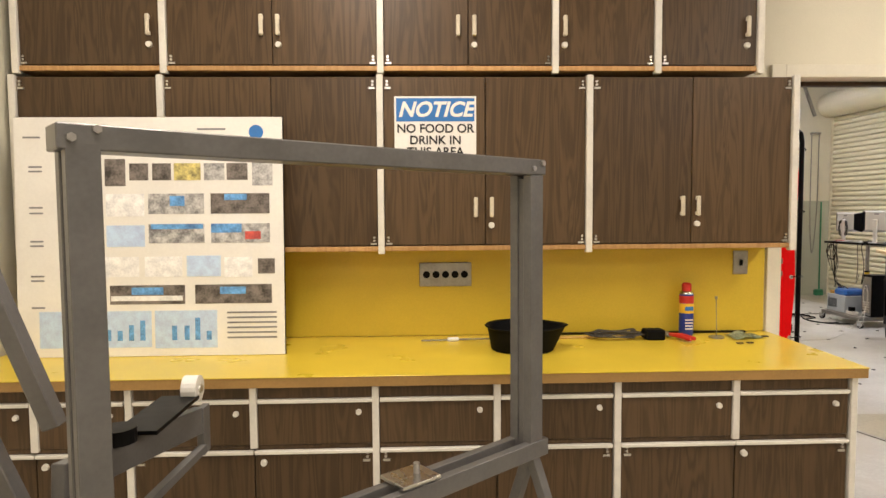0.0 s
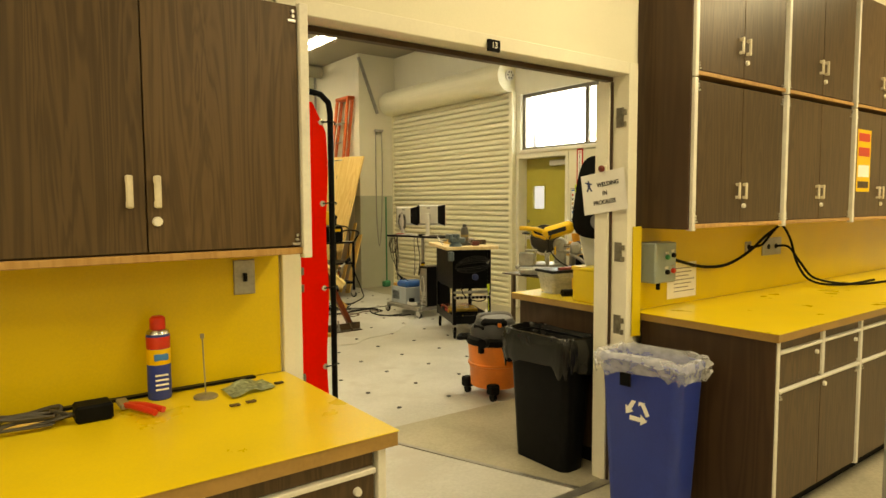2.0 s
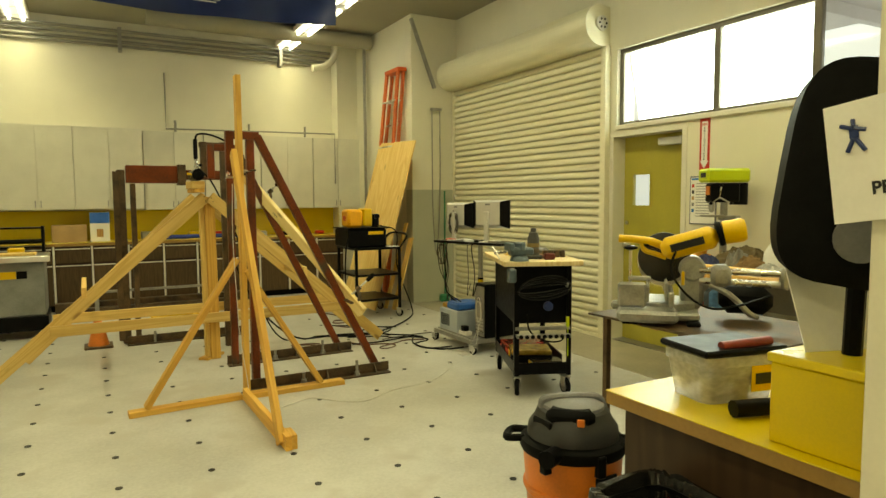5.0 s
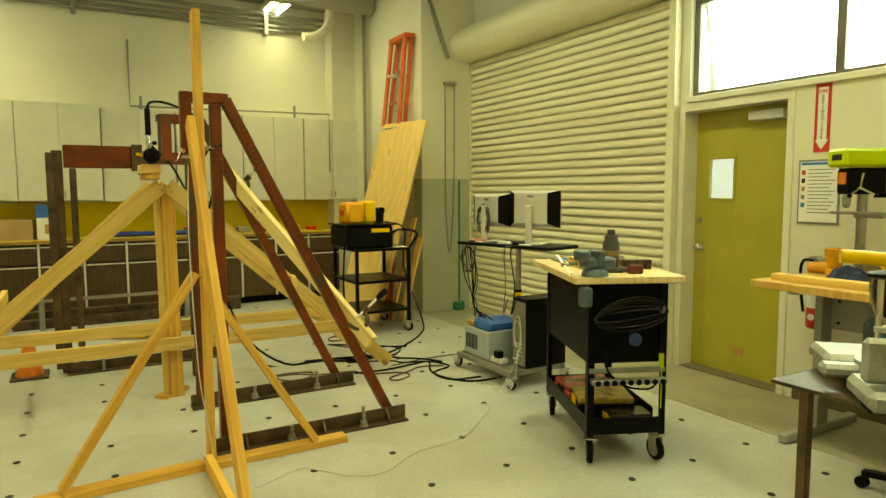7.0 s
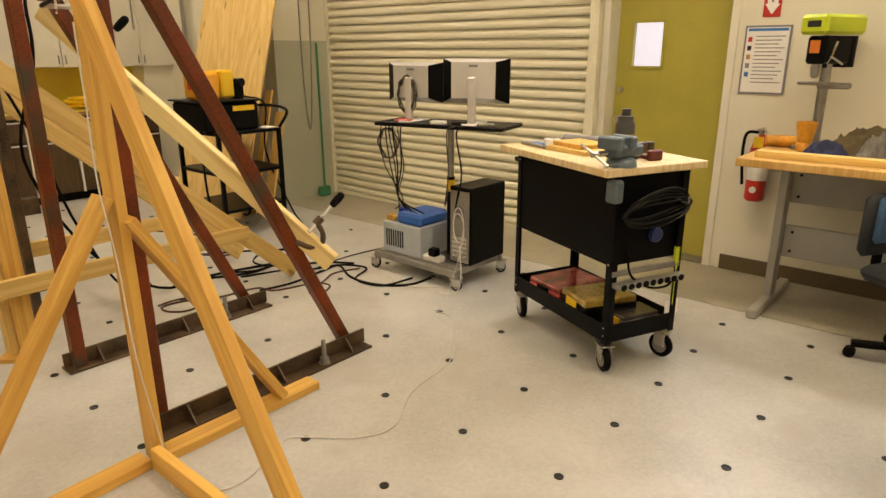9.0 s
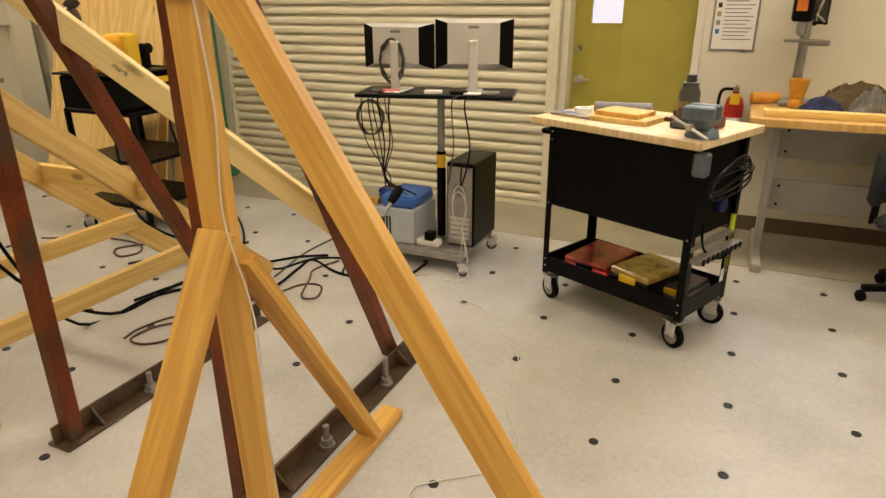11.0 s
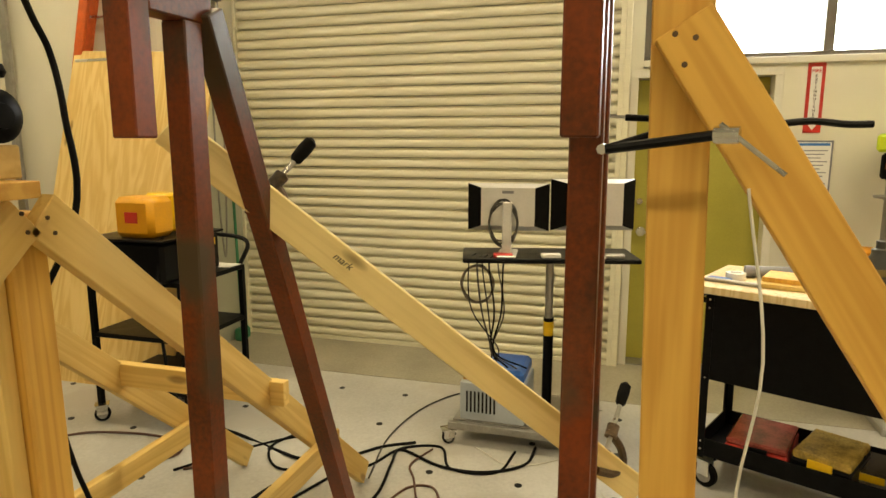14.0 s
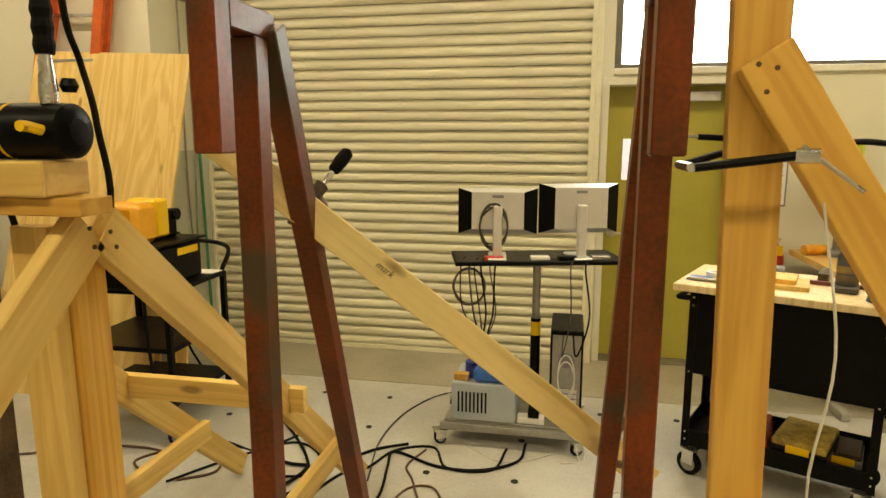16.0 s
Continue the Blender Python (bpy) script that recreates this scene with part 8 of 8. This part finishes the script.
ram()
solo("hydraulic_hose", hose([(3.29, 9.065, 2.02), (3.31, 9.08, 2.075), (3.40, 9.14, 2.09), (3.55, 9.25, 2.06), (3.72, 9.38, 1.98), (3.785, 9.405, 1.90), (3.76, 9.35, 1.735), (3.74, 9.33, 1.45), (3.68, 9.55, 0.95), (3.95, 9.62, 0.35), (4.30, 9.50, 0.03), (4.75, 9.50, 0.012), (5.13, 9.40, 0.012), (5.17, 9.53, 0.012), (5.3, 9.9, 0.012), (5.14, 10.2, 0.25), (5.16, 10.30, 0.85), (5.25, 10.32, 1.14)], 0.009, n=8), BLACK_MATT, "black hydraulic hose from the ram to the pump", "hose", smooth=True)
solo("hydraulic_hose", hose([(3.33, 9.30, 1.80), (3.5, 9.42, 1.62), (3.72, 9.50, 1.1), (3.9, 9.55, 0.5), (4.15, 9.55, 0.03), (4.57, 9.50, 0.012), (4.93, 9.34, 0.012), (5.34, 9.51, 0.012), (5.88, 10.02, 0.012), (6.19, 10.6, 0.05), (6.05, 10.75, 0.6), (5.98, 10.6, 1.05), (5.70, 10.5, 1.15)], 0.008, n=8), BLACK_MATT, "black hydraulic hose from the ram to the pump", "hose", smooth=True)

PALE_BOARD = wood("weathered_pale_lumber", (0.79, 0.63, 0.30), (0.58, 0.42, 0.16), 0.6, rings=9, along=0.05, knots=True, bands=15.0)
ra = beam("raking_board", (3.70, 8.972, 1.70), (4.37, 7.80, 0.548), 0.048, 0.089, PALE_BOARD, side=(0.868, 0.497, 0))
tagged(ra, "rough pale board clamped across the steel frames", "board")
lettering("mark", 0.028, (3.868, 8.585, 1.352), pose(0, 0, 0, 90, 40, -60.2), INK, ra, "handwriting", bold=0.0, slant=0.3)


def c_clamp(name, at, axis, back, size, label):
    """The screw runs along axis out to the grip; the bowed spine lies against the back direction."""
    z = -Vector(axis).normalized()
    x = Vector(back)
    x = (x - z * x.dot(z)).normalized()
    m = Matrix((x, z.cross(x), z)).transposed().to_4x4()
    m.translation = Vector(at) - z * size * 0.5
    c = thing(name, label, "clamp", tuple(m.translation))
    arc = [(0.012, 0, -0.01)] + [(-size * 0.62 * math.sin(math.pi * k / 8) ** 0.6, 0, size * k / 8) for k in range(9)] + [(0.014, 0, size + 0.004)]
    part("frame", hose(arc, 0.013, n=8, steps=4), RAW_STEEL, c, "forged dark frame", m, True)
    part("boss", cyl((0, 0, -0.03), (0, 0, 0.012), 0.020, n=12), RAW_STEEL, c, "round threaded boss", m, True)
    part("screw", cyl((0, 0, -size * 0.85), (0, 0, size * 0.45), 0.008, n=10), CHROME, c, "threaded screw", m)
    part("swivel_pad", cyl((0, 0, size * 0.45), (0, 0, size * 0.52), 0.017, n=12), STEEL, c, "steel swivel pad", m, True)
    part("grip", lathe([(0.010, 0), (0.017, 0.008), (0.020, 0.045), (0.018, 0.075), (0.008, 0.085)], n=14), BLACK_MATT, c, "black rubber grip", m @ Matrix.Translation((0, 0, -size * 0.8)) @ pose(0, 0, 0, 180, 0, 0), True)


CLAMP_AXIS, CLAMP_BACK = (0.62, -0.40, 0.72), (-0.67, 1.17, 1.15)
c_clamp("c_clamp", (4.315, 7.90, 0.69), (0.75, -0.22, 0.70), CLAMP_BACK, 0.13, "dark C-clamp gripping the board on the steel frame")
c_clamp("c_clamp", (3.845, 8.80, 1.52), CLAMP_AXIS, CLAMP_BACK, 0.10, "dark C-clamp with rubber grip on the steel frame")


def sliding_clamp():
    c = thing("bar_clamp", "black bar clamp gripping the shore post", "clamp", (3.37, 7.79, 1.64))
    part("jaw", hose([(3.33, 7.90, 1.655), (3.325, 7.80, 1.668), (3.325, 7.75, 1.675)], 0.0075, n=8), BLACK, c, "black jaw", smooth=True)
    part("jaw", hose([(3.45, 7.90, 1.655), (3.455, 7.80, 1.685), (3.455, 7.74, 1.685)], 0.007, n=8), BLACK, c, "black jaw", smooth=True)
    part("bar", cyl((3.33, 7.905, 1.655), (3.46, 7.905, 1.655), 0.008, n=8), CHROME, c)
    part("screw", cyl((3.325, 7.752, 1.675), (3.315, 7.72, 1.675), 0.012, n=10), CHROME, c, "chrome screw head")
    part("tommy_bar", cyl((3.318, 7.745, 1.690), (3.285, 7.665, 1.622), 0.0035, n=6), CHROME, c, "thin steel tommy bar")


sliding_clamp()


def rod_clamp():
    c = thing("rod_clamp", "thin rod clamp with black grips behind the shore post", "clamp", (3.455, 7.76, 1.69))
    part("rod", hose([(3.462, 7.90, 1.707), (3.458, 7.84, 1.704), (3.456, 7.74, 1.694), (3.458, 7.68, 1.688), (3.46, 7.635, 1.694)], 0.0028, n=6), CHROME, c, "thin bright rod", smooth=True)
    part("rear_grip", cyl((3.459, 7.875, 1.705), (3.457, 7.80, 1.701), 0.0055, n=10), BLACK, c, "black sleeve", smooth=True)
    part("grip", hose([(3.46, 7.645, 1.693), (3.462, 7.60, 1.697), (3.464, 7.55, 1.692), (3.466, 7.515, 1.692)], 0.0055, n=8), BLACK, c, "black flat grip", smooth=True)
    part("post_bracket", box((3.4365, 7.745, 1.680), (3.462, 7.785, 1.705), 0.003), STEEL, c, "steel bracket on the post")


rod_clamp()

# ---- lab: cables over the floor ----


def floor_cable(pts, r, material, label):
    line = [(x, y, 0.001 + r + (z[0] if z else 0)) for x, y, *z in pts]
    return solo("floor_cable", hose(line, r, n=6), material, label, "cable", "cables over the floor", smooth=True)


CW = mat("white_cable", (0.62, 0.60, 0.54), 0.5, var=0.05)
CB_ = mat("brown_rubber_cable", (0.10, 0.045, 0.03), 0.55, var=0.1)
solo("sensor_cable", hose([(3.34, 7.70, 1.60), (3.325, 7.665, 1.35), (3.33, 7.685, 1.1), (3.33, 7.63, 0.85), (3.35, 7.65, 0.5), (3.40, 7.68, 0.15), (3.403, 7.638, 0.006), (3.354, 7.503, 0.006), (3.426, 7.399, 0.006), (3.567, 7.366, 0.006), (3.791, 7.465, 0.006), (3.875, 7.409, 0.006), (4.017, 7.242, 0.006), (4.175, 7.203, 0.006), (4.43, 7.343, 0.006), (4.759, 7.396, 0.006), (4.981, 7.549, 0.006), (5.212, 7.762, 0.006), (5.231, 7.903, 0.006), (5.45, 8.0, 0.006), (5.68, 8.06, 0.25)], 0.0026, n=6), CW, "thin white sensor cable from the shore to the computer", "cable", smooth=True)
floor_cable([(4.726, 8.994), (4.971, 8.956), (5.247, 8.995), (5.41, 8.999), (5.297, 8.748), (5.296, 8.519), (5.429, 8.329), (5.64, 8.30)], 0.008, BLACK_MATT, "black power cable snaking over the concrete floor")
floor_cable([(4.80, 9.33), (5.147, 9.196), (5.21, 9.094), (5.426, 9.001), (5.50, 8.80), (5.29, 8.686), (5.316, 8.453), (5.56, 8.40)], 0.007, BLACK_MATT, "black power cable snaking over the concrete floor")
floor_cable([(5.56, 8.62), (5.5, 8.54), (5.424, 8.436), (5.454, 8.287), (5.56, 8.15)], 0.004, CW, "thin white cable over the concrete floor")
floor_cable([(5.09, 9.055), (5.55, 9.12), (6.0, 9.05), (6.3, 8.85), (6.15, 8.6)], 0.005, CORD_GREY, "thin grey cable over the concrete floor")
floor_cable([(4.166, 9.253), (4.274, 9.266), (4.438, 9.206), (4.398, 9.087), (4.25, 9.042), (4.162, 9.121), (4.176, 9.218), (4.315, 9.207), (4.468, 9.103), (4.739, 9.06), (4.796, 8.926), (5.05, 8.84), (5.09, 8.72), (4.95, 8.65), (4.925, 8.735), (5.147, 8.837), (5.276, 8.897), (5.468, 8.838)], 0.006, CB_, "brown cable with loops on the concrete floor")
floor_cable([(4.974, 11.0), (5.011, 10.92), (5.112, 10.78), (5.175, 10.47), (5.153, 10.244), (5.047, 10.137), (4.944, 10.198), (5.038, 10.333), (5.189, 10.20), (5.20, 9.95), (5.02, 9.85), (4.9, 10.0)], 0.007, CB_, "brown cable with loops on the concrete floor")
floor_cable([(4.50, 9.56), (4.751, 9.50), (4.95, 9.36), (5.129, 9.397), (5.25, 9.247), (5.413, 9.11), (5.513, 8.95)], 0.008, BLACK_MATT, "black power cable snaking over the concrete floor")
floor_cable([(4.877, 10.041), (5.15, 9.85), (5.40, 9.60), (5.30, 9.40), (5.10, 9.35), (5.05, 9.55), (5.25, 9.70), (5.5, 9.6)], 0.007, BLACK_MATT, "black power cable snaking over the concrete floor")

# ---- floor sockets ----


def sockets():
    ring0 = lathe([(0.018, -0.0005), (0.019, 0.0035), (0.013, 0.0038), (0.012, 0.0015)], n=14)
    me = None
    for j in range(8, 28):
        for i in range(-3, 13):
            x, y = GX + GS * i, GY + GS * j
            if not (3.6 < y < 12.7 and -1.1 < x < 6.4):
                continue
            if 2.85 < x < 5.7 and y < 4.85:
                continue
            if me is None:
                first = part("floor_socket", ring0, HOLE, FLOOR, "", Matrix.Translation((x, y, 0)))
                me = first.data
            else:
                put("floor_socket", me, FLOOR, "", Matrix.Translation((x, y, 0)))


sockets()
